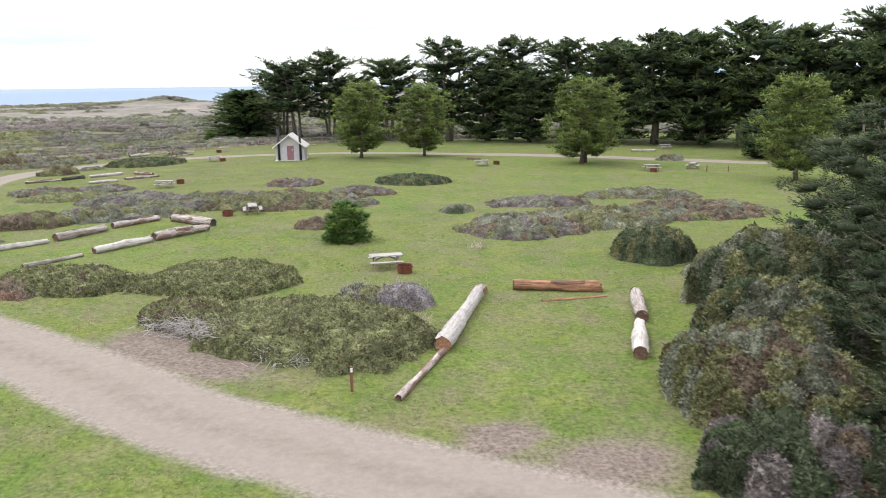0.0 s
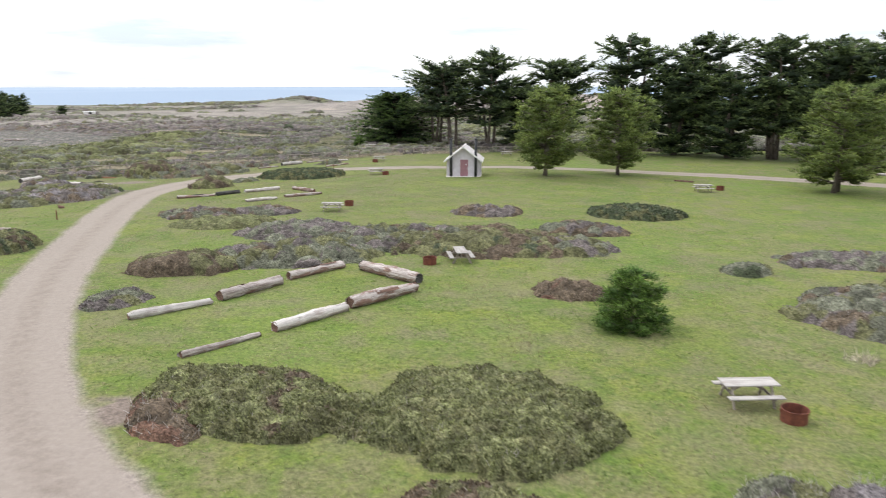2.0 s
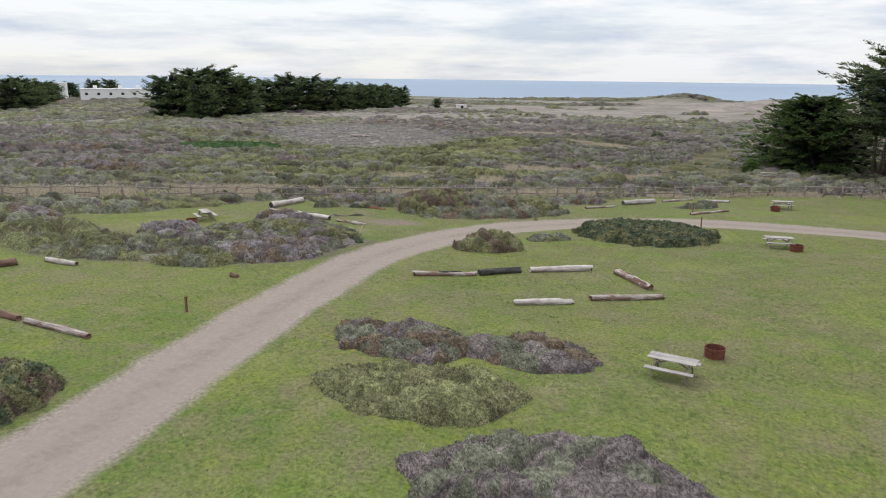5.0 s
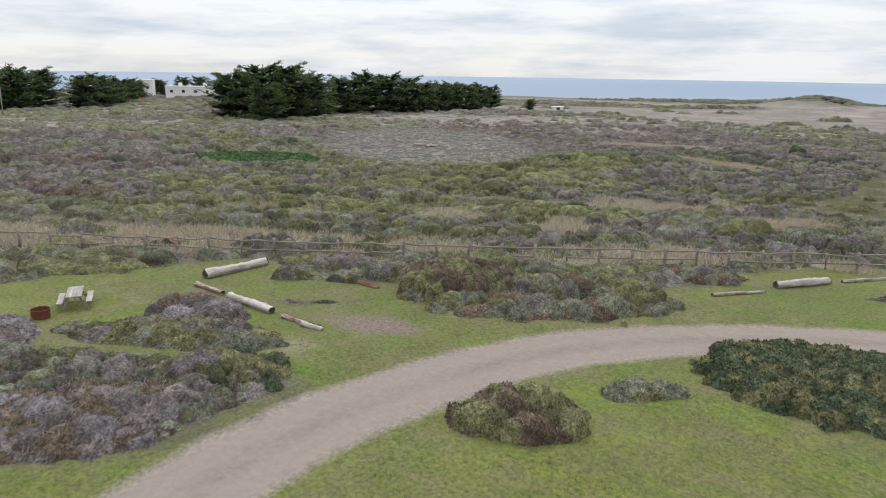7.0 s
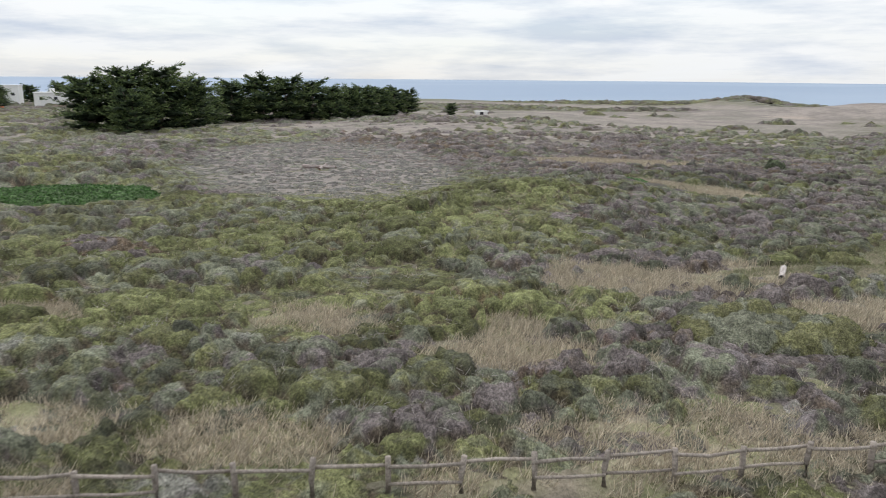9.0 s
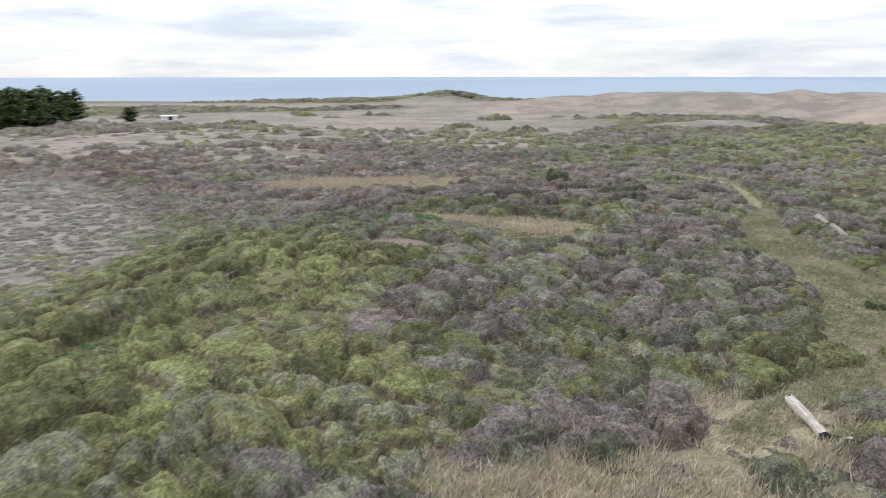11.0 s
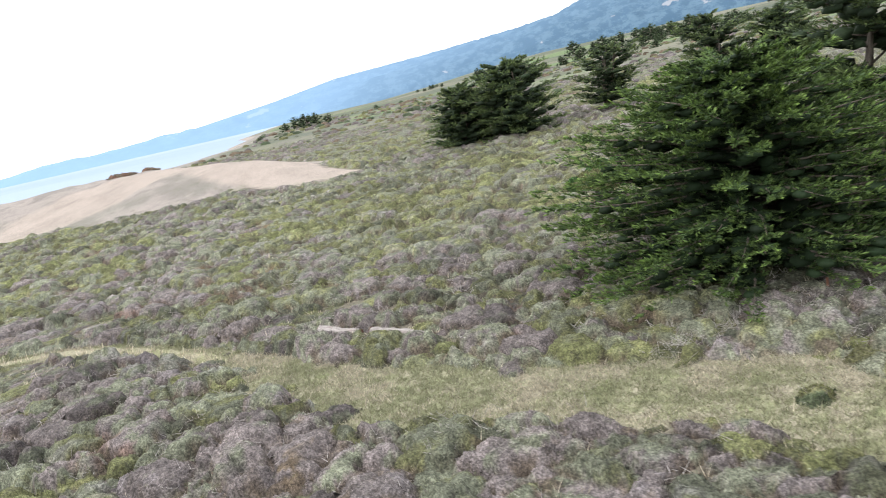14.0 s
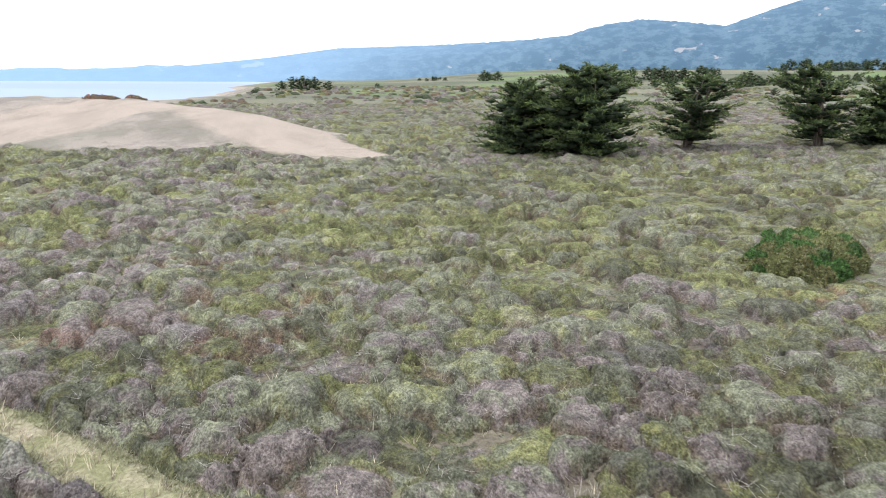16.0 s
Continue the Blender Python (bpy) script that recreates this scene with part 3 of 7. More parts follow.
def build_ground():
    gx, gy = spread(-96, 45, 0.8, 4300), spread(6, 205, 0.8, 4300)
    x, y = (a.ravel() for a in np.meshgrid(gx, gy, indexing="ij"))
    z = terrain(x, y)
    mk = masks(x, y)
    z = z - 0.06 * ramp01(-mk["road"], -0.3, 0.4)
    ob = mesh_object("ground", np.c_[x, y, z], grid_faces(len(gx), len(gy)), GROUND, None, {k: mk[k] for k in ("lawn", "sand", "soil", "straw", "road", "far", "stone", "dune", "track", "plain", "dry")})
    tagged(ob, "grassy campground lawn, gravel loop road, scrubland and sand dunes", "ground", kind="structure")


def build_sea():
    m = Mat("sea_water", 0.45, 0.12)
    p = m.where()
    wave = m.noise(m.stretch(p, (0.012, 0.03, 1)), 1.0, 6, 0.6)
    m.bump(wave, 0.5, 3.0)
    colour = m.mix(m.ramp(m.noise(m.stretch(p, (0.0012, 0.0006, 1)), 1.0, 3), 0.4, 0.6), (0.19, 0.255, 0.345), (0.225, 0.29, 0.375))
    me = mesh_object("sea", [(-4900, -2000, -12.5), (4900, -2000, -12.5), (4900, 4950, -12.5), (-4900, 4950, -12.5)], [(0, 1, 2, 3)], m.done(colour))
    tagged(me, "calm grey-blue ocean out to the horizon", "sea", kind="structure")


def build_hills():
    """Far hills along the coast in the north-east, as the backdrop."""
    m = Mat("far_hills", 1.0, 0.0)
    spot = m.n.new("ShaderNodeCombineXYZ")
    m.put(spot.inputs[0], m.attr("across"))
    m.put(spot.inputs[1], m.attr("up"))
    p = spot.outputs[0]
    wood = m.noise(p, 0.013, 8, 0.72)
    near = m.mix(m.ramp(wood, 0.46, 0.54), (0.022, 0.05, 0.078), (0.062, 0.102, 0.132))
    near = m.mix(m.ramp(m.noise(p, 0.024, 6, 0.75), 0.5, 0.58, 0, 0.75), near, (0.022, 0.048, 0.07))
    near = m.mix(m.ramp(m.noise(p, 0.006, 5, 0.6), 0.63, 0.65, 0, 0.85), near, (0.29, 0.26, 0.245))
    # blue distance haze is mixed into the base colour, by bearing and range
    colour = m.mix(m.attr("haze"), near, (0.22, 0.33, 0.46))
    az = np.radians(np.linspace(14, 150, 560))
    rr = np.linspace(1700, 4850, 70)
    a, r = (v.ravel() for v in np.meshgrid(az, rr, indexing="ij"))
    deg = np.degrees(a)
    top = np.interp(deg, (14, 20, 31, 38, 43, 52, 57.5, 60.5, 62.5, 65.7, 68.9, 71.6, 73.8, 75.5, 80, 100, 125, 150), (-12, 20, 48, 92, 134, 154, 172, 190, 226, 254, 240, 220, 265, 300, 380, 420, 380, 300))
    x, y = -70 + r * np.sin(a), 170 + r * np.cos(a)
    rough = fields(x, y, 700, 41)
    foot = np.interp(deg, (14, 36, 46, 60), (4150, 3500, 2300, 1750))
    crest = np.clip(foot + 1500 + 500 * (fields(deg * 30, deg * 0, 300, 43) - 0.5), 0, 4450)
    shape = np.where(r < crest, ramp01(r, foot, crest) ** 0.8, 1 - 0.5 * ramp01(r, crest, 4900))
    ridges = 1 - np.abs(2 * fields(x, y, 420, 47) - 1)
    z = -4 + (top * (r / 3300) * (0.8 + 0.2 * shape) * shape + 110 * (rough + 0.6 * ridges - 0.85) * shape * (1 - shape) * 3) * np.where(deg < 19, ramp01(deg, 13, 19), 1)
    z = z + 16 * (field(a * 3300, r, 26, 49) - 0.5) * ramp01(shape, 0.1, 0.4) * ramp01(deg, 40, 62)
    z = np.where(r < foot + 10, -16, z)
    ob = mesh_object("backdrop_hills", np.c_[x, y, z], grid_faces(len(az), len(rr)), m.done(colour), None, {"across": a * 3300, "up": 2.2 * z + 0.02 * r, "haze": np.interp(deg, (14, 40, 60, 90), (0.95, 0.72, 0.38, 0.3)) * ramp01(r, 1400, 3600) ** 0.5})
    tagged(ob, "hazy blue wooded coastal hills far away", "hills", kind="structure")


build_ground()
build_sea()
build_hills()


# ---- foliage in general ----
def rng(seed):
    return np.random.default_rng(seed)


def unit(v):
    return v / (np.linalg.norm(v, axis=1, keepdims=True) + 1e-9)


def kites(at, way, length, width, seed=0):
    """Flat leaf shapes from the places at, along way: four corners each. Returns corners and faces."""
    n = len(at)
    side = unit(np.cross(way, unit(rng(seed).normal(size=(n, 3))))) * np.reshape(width, (-1, 1)) * 0.5
    long = way * np.reshape(length, (-1, 1))
    v = np.stack([at, at + long * 0.55 + side, at + long, at + long * 0.55 - side], 1).reshape(-1, 3)
    return v, np.arange(4 * n).reshape(-1, 4)


def blades(at, way, length, width, seed=0):
    """Thin three-cornered blades."""
    n = len(at)
    side = unit(np.cross(way, unit(rng(seed).normal(size=(n, 3))))) * np.reshape(width, (-1, 1)) * 0.5
    v = np.stack([at - side, at + side, at + way * np.reshape(length, (-1, 1))], 1).reshape(-1, 3)
    return v, np.arange(3 * n).reshape(-1, 3)


OLIVE, SAGE, LIME, MAUVE, UMBER, ASH, RUSSET, DEEP, LUSH = range(9)
TONES = np.array([(0.160, 0.161, 0.070), (0.166, 0.174, 0.116), (0.186, 0.198, 0.082), (0.172, 0.147, 0.132),
                  (0.145, 0.109, 0.070), (0.265, 0.24, 0.235), (0.165, 0.092, 0.060), (0.07, 0.092, 0.045), (0.062, 0.125, 0.036)]) * (1.01, 1.0, 1.06)


def mounds(x, y, cell, k=0, least=0.62, more=0.5, round_=0.6):
    """Height, 0 to 1, of a closed cover of rounded shrubs, and two random numbers of the shrub at each place."""
    best, a, b = np.zeros(np.shape(x)), np.zeros(np.shape(x)), np.zeros(np.shape(x))
    ci, cj = np.floor(x / cell), np.floor(y / cell)
    cxs, cys = np.array(x), np.array(y)
    for di in (-1, 0, 1):
        for dj in (-1, 0, 1):
            i, j = ci + di, cj + dj
            cx, cy = (i + 0.1 + 0.8 * hash01(i, j, k)) * cell, (j + 0.1 + 0.8 * hash01(i, j, k + 1)) * cell
            r = cell * (least + more * hash01(i, j, k + 2))
            d = ((x - cx) ** 2 + (y - cy) ** 2) / (r * r)
            h = (0.45 + 0.55 * hash01(i, j, k + 3)) * np.clip(1 - d, 0, 1) ** round_
            win = h > best
            best = np.where(win, h, best)
            a, b = np.where(win, hash01(i, j, k + 4), a), np.where(win, hash01(i, j, k + 5), b)
            cxs, cys = np.where(win, cx, cxs), np.where(win, cy, cys)
    return best, a, b, cxs, cys


def cushions(x, y, cell, k, chance, low, high):
    """Rounded cushion shrubs scattered over a grid of cells: height in metres, how far out on the shrub, two random numbers and its middle."""
    shape = np.shape(x)
    best, second, rim, a, b = np.zeros(shape), np.zeros(shape), np.ones(shape), np.zeros(shape), np.zeros(shape)
    mx, my = np.array(x), np.array(y)
    ci, cj = np.floor(x / cell), np.floor(y / cell)
    for di in (-1, 0, 1):
        for dj in (-1, 0, 1):
            i, j = ci + di, cj + dj
            cx, cy = (i + 0.1 + 0.8 * hash01(i, j, k)) * cell, (j + 0.1 + 0.8 * hash01(i, j, k + 1)) * cell
            r = cell * (0.46 + 0.34 * hash01(i, j, k + 2))
            turn, long = 6.283 * hash01(i, j, k + 6), 1 + 0.35 * hash01(i, j, k + 7)
            c, s = np.cos(turn), np.sin(turn)
            u, v = ((x - cx) * c + (y - cy) * s) / (r * long), (-(x - cx) * s + (y - cy) * c) * long ** 0.6 / r
            d = u * u + v * v
            h = (low + (high - low) * hash01(i, j, k + 3)) * np.sqrt(np.clip(1 - d ** 1.4, 0, 1)) * (hash01(i, j, k + 8) < chance)
            win = h > best
            second = np.maximum(second, np.minimum(h, best))
            best, rim = np.where(win, h, best), np.where(win, d, rim)
            a, b = np.where(win, hash01(i, j, k + 4), a), np.where(win, hash01(i, j, k + 5), b)
            mx, my = np.where(win, cx, mx), np.where(win, cy, my)
    return best, rim, a, b, mx, my, second


def scrub_cover(x, y, layers=3):
    """Height in metres and colour of the open scrub: cushion shrubs of three sizes, closed into one cover."""
    wx = x + 1.1 * (fields(x, y, 1.4, 61) - 0.5) + 0.42 * (field(x, y, 0.55, 65) - 0.5)
    wy = y + 1.1 * (fields(x, y, 1.4, 64) - 0.5) + 0.42 * (field(x, y, 0.55, 66) - 0.5)
    h, rim, a, b, cx, cy, second = cushions(wx, wy, 2.4, 60, 0.62, 0.52, 1.0)
    sizes = ((1.7, 360, 0.82, 0.42, 0.80), (1.05, 560, 0.95, 0.26, 0.52))
    for cell, k, chance, low_h, high_h in sizes[:layers - 1]:
        found = cushions(wx + 31, wy + 17, cell, k, chance, low_h, high_h)
        second = np.maximum(np.maximum(second, found[6]), np.minimum(found[0], h))
        win = found[0] > h
        h, rim, a, b, cx, cy = (np.where(win, new_, old) for new_, old in zip((*found[:4], found[4] - 31, found[5] - 17), (h, rim, a, b, cx, cy)))
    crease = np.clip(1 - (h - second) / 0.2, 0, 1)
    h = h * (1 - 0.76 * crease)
    h2, a2, b2, _, _ = mounds(wx, wy, 0.62 if layers > 1 else 1.6, 160, 0.5, 0.3, 0.5)
    mk = masks(x, y)
    keep = (0.45 + 0.55 * ramp01(np.abs(mk["out"]), 0.8, 2.2)) * ramp01(-mk["lawn"], -0.1, 1.0) * ramp01(mk["road"], 0.6, 1.5) * (1 - ramp01(mk["sand"], 0.3, 0.5)) * (1 - ramp01(mk["soil"], 0.3, 0.55))
    keep = keep * (1 - ramp01(mk["stone"], 0.35, 0.6) * np.where(b < 0.6, 0.97, 0.86)) * (1 - ramp01(mk["dune"], 0.22, 0.42) * np.where((y < 275) & (b > 0.68), 0.25, 1.0))
    keep = keep * (1 - 0.9 * ramp01(mk["straw"] + 1.1 * (fields(x, y, 2.6, 68) - 0.5), 0.35, 0.6)) * (1 - 0.7 * ramp01(fields(cx, cy, 9, 71), 0.64, 0.70))
    keep = keep * (1 - ramp01(mk["track"], 0.2, 0.7) * np.where(fields(cx, cy, 2.4, 73) > 0.70, 0.5, 0.97))
    keep = keep * ramp01(line_distance(x, y, [(-58.8, 188.2), (-57.9, 178.6)]), 0.25, 0.95)
    for spot in ((-130, 125, 10.5, 8.0, 40), (-91.5, 172, 3.8, 1.8, 10), (-82.8, 160.5, 1.5, 1.0, 30), (-22, 186, 5, 4, 0)):
        keep = keep * (1 - 0.8 * ramp01(blob(x, y, *spot), 0.4, 0.6))
    high = h * (0.70 + 0.75 * fields(cx, cy, 23, 75)) * keep
    high = high + (0.20 * (h2 - 0.45) + (0.06 * (field(wx, wy, 0.24, 69) - 0.5) if layers > 2 else 0)) * ramp01(high, 0.05, 0.4)
    stops = (0.27, 0.35, 0.46, 0.50, 0.56, 0.64, 0.76)
    green = fields(cx, cy, 26, 81) * 0.38 + 0.28 * fields(cx, cy, 6, 88) + 0.24 * a + 0.12 * a2
    green = green + 0.055 + 0.16 * (fields(x, y, 1.1, 86) - 0.5)
    for px, py, a_, b_, turn, more in TINTS:
        green = green + more * ramp01(blob(x, y, px, py, a_, b_, turn), 0.2, 0.7)
    order = TONES[[UMBER, MAUVE, MAUVE, SAGE, SAGE, OLIVE, LIME]]
    tone = np.stack([np.interp(green, stops, order[:, k]) for k in range(3)], 1)
    red = (ramp01(fields(x, y, 6, 115), 0.68, 0.76) * 0.6 * (b2 > 0.35))
    for px, py, a_, b_ in RED_SPOTS:
        red = np.maximum(red, 0.75 * ramp01(blob(x, y, px, py, a_, b_) + 0.8 * (fields(x, y, 2.2, 119) - 0.5), 0.45, 0.7))
    ash = (ramp01(fields(x, y, 5, 118), 0.62, 0.72) * (b2 > 0.45) * 0.35)[:, None]
    red = red * ramp01(rim + 0.8 * crease, 0.25, 0.8)
    tone = tone * (1 - red[:, None]) + TONES[RUSSET] * red[:, None]
    tone = tone * (1 - ash) + TONES[ASH] * ash
    # flanks and creases go dark brown: bare twigs plus painted shade of the gaps
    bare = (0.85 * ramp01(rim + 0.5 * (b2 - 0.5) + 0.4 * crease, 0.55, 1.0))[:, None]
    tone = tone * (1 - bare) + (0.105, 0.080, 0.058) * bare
    tone = tone * ((0.62 + 0.78 * b + 0.12 * b2) * (0.78 + 0.46 * fields(cx, cy, 15, 93)))[:, None]
    # small grey cushions on the bare stony ground
    cushion = np.where(a2 > 0.62, h2 * 0.36, 0) * ramp01(mk["stone"], 0.35, 0.6)
    tone = np.where((cushion > high)[:, None], (0.5 * TONES[ASH] + 0.5 * TONES[SAGE]) * (0.8 + 0.4 * b2[:, None]), tone)
    return np.maximum(high, cushion), tone


TINTS = [(-99, 150, 12, 9, 45, 0.13), (-85, 150, 9, 9, 0, 0.07), (-76, 186, 13, 17, 0, -0.045), (-111, 97, 13, 6, 45, -0.16), (-137, 104, 16, 8, 45, -0.12), (-176, 110, 24, 10, 40, -0.2),
         (-91, 133, 12, 8, 45, 0.17), (-80, 122, 10, 5, 45, 0.16), (-104, 112, 11, 3, 45, 0.17), (-125, 205, 45, 28, 0, -0.14), (-72, 128, 6, 3, 45, 0.14), (-160, 135, 22, 6, 40, 0.10), (-88, 112, 9, 2.5, 45, 0.14), (-40, 205, 16, 10, 0, 0.06)]
RED_SPOTS = [(-54, 203, 4, 2), (-48.6, 216.8, 4, 2.2), (-59, 209, 3, 2), (-89.4, 157, 1.4, 1.2)]
WALKED = smooth_line([(-40, 82), (-58, 102), (-70, 116), (-79, 130), (-82, 143), (-82, 156), (-76, 172), (-70, 180)])


def build_scrub(name, x0, x1, y0, y1, step, layers, weight, label, tall=1.0):
    gx, gy = np.arange(x0, x1, step), np.arange(y0, y1, step)
    x, y = (v.ravel() for v in np.meshgrid(gx, gy, indexing="ij"))
    jit = rng(5)
    x, y = x + jit.uniform(-0.3, 0.3, x.size) * step, y + jit.uniform(-0.3, 0.3, x.size) * step
    w = weight(x, y)
    near = w > 0
    h, tone = np.zeros(x.size), np.zeros((x.size, 3))
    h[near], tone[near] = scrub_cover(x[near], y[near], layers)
    h = h * w * tall
    z = terrain(x, y) + h - 0.06
    f = grid_faces(len(gx), len(gy))
    f = f[(h[f] > 0.03).any(1)]
    used = np.unique(f)
    back = np.full(x.size, -1)
    back[used] = np.arange(used.size)
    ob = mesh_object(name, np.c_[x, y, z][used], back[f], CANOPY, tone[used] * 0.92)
    return tagged(ob, label, "scrub", kind="stuff")


def build_plain_shrubs(count=3600):
    """Low dark bushes dotted over the plain below the hills, as small lumpy domes."""
    r = rng(23)
    az, d = np.radians(r.uniform(8, 100, count)), 190 + 760 * r.random(count) ** 1.3
    x, y = -70 + d * np.sin(az), 170 + d * np.cos(az)
    mk = masks(x, y)
    ok = (fields(x, y, 60, 201) > 0.40) & (mk["sand"] < 0.2) & (mk["dune"] < 0.3) & (mk["lawn"] < -1) & (beach(x, y, -30, 0) < 0.1) & (sea_side(x, y) > 20)
    x, y, d = x[ok], y[ok], d[ok]
    n, k = len(x), 7
    size = r.uniform(0.8, 2.2, n) * (1 + d / 700)
    ang = np.arange(k) * 2 * math.pi / k
    rings = []
    for rad, up in ((1.0, -0.05), (0.8, 0.30), (0.4, 0.46)):
        q = size[:, None] * rad * r.uniform(0.75, 1.2, (n, k))
        rings.append(np.stack([x[:, None] + q * np.cos(ang), y[:, None] + q * np.sin(ang), terrain(x, y)[:, None] + size[:, None] * up * r.uniform(0.8, 1.3, (n, k))], 2))
    v = np.concatenate(rings, 1).reshape(-1, 3)
    i = np.arange(k)
    j = (i + 1) % k
    side = np.concatenate([np.c_[i, j, k + j], np.c_[i, k + j, k + i], np.c_[k + i, k + j, 2 * k + j], np.c_[k + i, 2 * k + j, 2 * k + i], np.c_[np.full(k - 2, 2 * k), 2 * k + i[1:-1], 2 * k + i[2:]]])
    f = (np.arange(n)[:, None, None] * 3 * k + side[None]).reshape(-1, 3)
    tone = TONES[r.choice([OLIVE, DEEP, SAGE, MAUVE, UMBER], n)] * r.uniform(0.7, 1.2, (n, 1))
    tagged(mesh_object("plain_shrubs", v, f, CANOPY, np.repeat(tone, 3 * k, 0)), "low dark bushes dotted over the far plain", "scrub", kind="stuff")


def open_land(x, y):
    return (sea_side(x, y) > -32) & ~((y < 118) & (x > -47))


def near_walk(x, y):
    return (1 - ramp01(line_distance(x, y, WALKED), 25, 26)) * open_land(x, y)


def beside_walk(x, y):
    d = line_distance(x, y, WALKED)
    return ramp01(d, 24.5, 25.5) * (1 - ramp01(d, 48, 50)) * open_land(x, y)


def middle_scrub(x, y):
    d = line_distance(x, y, WALKED)
    return ramp01(d, 47.5, 49.5) * (1 - ramp01(d, 95, 98)) * open_land(x, y)


def far_scrub(x, y):
    return ramp01(line_distance(x, y, WALKED), 94, 97) * (1 - ramp01(np.hypot(x + 60, y - 130), 196, 200)) * open_land(x, y)


def outer_scrub(x, y):
    r = np.hypot(x + 60, y - 130)
    return ramp01(r, 192, 197) * (r < 350) * (sea_side(x, y) > 0) * (y > 20)


build_scrub("low_scrub", -110, -35, 56, 207, 0.15, 3, near_walk, "low dense coastal scrub of sage-green, mauve-grey and olive cushions")
build_scrub("low_scrub", -134, -18, 50, 232, 0.27, 3, beside_walk, "low coastal scrub of olive and mauve-grey cushions")
build_scrub("distant_scrub", -182, 32, 30, 280, 0.4, 2, middle_scrub, "low grey-mauve and olive scrub beyond the trail", 1.25)
build_scrub("distant_scrub", -262, 142, 30, 330, 0.62, 2, far_scrub, "low grey-mauve and olive scrub stretching to the dunes", 1.4)
build_scrub("outer_scrub", -415, 295, 20, 478, 1.3, 1, outer_scrub, "grey-mauve and olive scrub far out towards the dunes", 1.5)


build_plain_shrubs()


def build_scrub_leaves(count=110000):
    r = rng(9)
    x, y = r.uniform(-118, -35, count * 3), r.uniform(66, 215, count * 3)
    ok = (line_distance(x, y, WALKED) < 27) & open_land(x, y)
    x, y = x[ok], y[ok]
    h, tone = scrub_cover(x, y)
    ok = h > 0.12
    x, y, h, tone = x[ok][:count], y[ok][:count], h[ok][:count], tone[ok][:count]
    at = np.c_[x, y, terrain(x, y) + h - 0.08]
    at, tone = np.repeat(at, 2, 0), np.repeat(tone, 2, 0)
    way = unit(r.normal(size=at.shape) * (1, 1, 0.5) + (0, 0, 0.45))
    v, f = kites(at, way, r.uniform(0.06, 0.14, len(at)), r.uniform(0.03, 0.07, len(at)), 3)
    tone = tone * np.repeat(r.uniform(0.55, 1.2, (len(tone) // 2, 1)), 2, 0) * r.uniform(0.85, 1.15, (len(tone), 1))
    ob = mesh_object("scrub_leaves", v, f, LEAF, np.repeat(tone, 4, 0), smooth=False)
    tagged(ob, "small sage-green and grey leaves of the scrub", "foliage", kind="stuff")


build_scrub_leaves()


def build_straw(count=52000):
    r = rng(12)
    x, y = r.uniform(-118, 4, 1500000), r.uniform(22, 212, 1500000)
    mk = masks(x, y)
    patchy = fields(x, y, 3.5, 91)
    chance = ramp01(mk["straw"], 0.25, 0.6) * ramp01(patchy, 0.2, 0.5) + 0.012 * (mk["out"] > -2) * (x < -38) * (mk["sand"] < 0.3) * (mk["lawn"] < 0)
    ok = (r.random(x.size) < chance * 0.62) & (mk["road"] > 1.5) & ((line_distance(x, y, TRAIL) > 1.6) & (blob(x, y, -61.0, 94.0, 6, 5) < 0.4) | (r.random(x.size) < 0.12))
    x, y = x[ok][:count], y[ok][:count]
    at = np.repeat(np.c_[x, y, terrain(x, y) - 0.03], 4, 0)
    at[:, :2] += r.normal(scale=0.07, size=(len(at), 2))
    way = unit(r.normal(size=at.shape) * (0.5, 0.5, 0.2) + (0.25, 0.1, 1))
    v, f = blades(at, way, r.uniform(0.25, 0.65, len(at)), r.uniform(0.025, 0.055, len(at)), 4)
    tone = np.array((0.50, 0.435, 0.335)) * r.uniform(0.7, 1.2, (len(at), 1)) * np.where(r.random((len(at), 1)) < 0.15, 0.6, 1)
    ob = mesh_object("dry_grass", v, f, STRAW, np.repeat(tone, 3, 0), smooth=False)
    tagged(ob, "tufts of long pale dry grass", "grass", kind="stuff")


build_straw()


def build_grass(count=34000):
    r = rng(14)
    x, y = r.uniform(-62, 16, count * 4), r.uniform(8, 118, count * 4)
    mk = masks(x, y)
    d = line_distance(x, y, smooth_line([(0, 12), (-8, 30), (-14, 48), (-24, 66), (-40, 86)]))
    clump = fields(x, y, 1.6, 95)
    ok = (mk["lawn"] > 0.2) & (mk["road"] > 0.15 + 0.8 * clump) & (d < 38) & (mk["soil"] < 0.4) & (r.random(x.size) < ramp01(clump, 0.3, 0.7) * np.clip(1.25 - d / 38, 0, 1))
    x, y = x[ok][:count], y[ok][:count]
    at = np.repeat(np.c_[x, y, terrain(x, y) - 0.01], 4, 0)
    at[:, :2] += r.normal(scale=0.06, size=(len(at), 2))
    way = unit(r.normal(size=at.shape) * (0.8, 0.8, 0.2) + (0, 0, 0.75))
    v, f = blades(at, way, r.uniform(0.05, 0.14, len(at)), r.uniform(0.02, 0.04, len(at)), 6)
    dry = fields(at[:, 0], at[:, 1], 2.5, 97)[:, None]
    tone = np.where(dry > 0.58, (0.31, 0.275, 0.15), (0.19, 0.265, 0.07)) * r.uniform(0.75, 1.3, (len(at), 1))
    ob = mesh_object("lawn_grass", v, f, LEAF, np.repeat(tone, 3, 0), smooth=False)
    tagged(ob, "short uneven green grass with dry blades", "grass", kind="stuff")


build_grass()


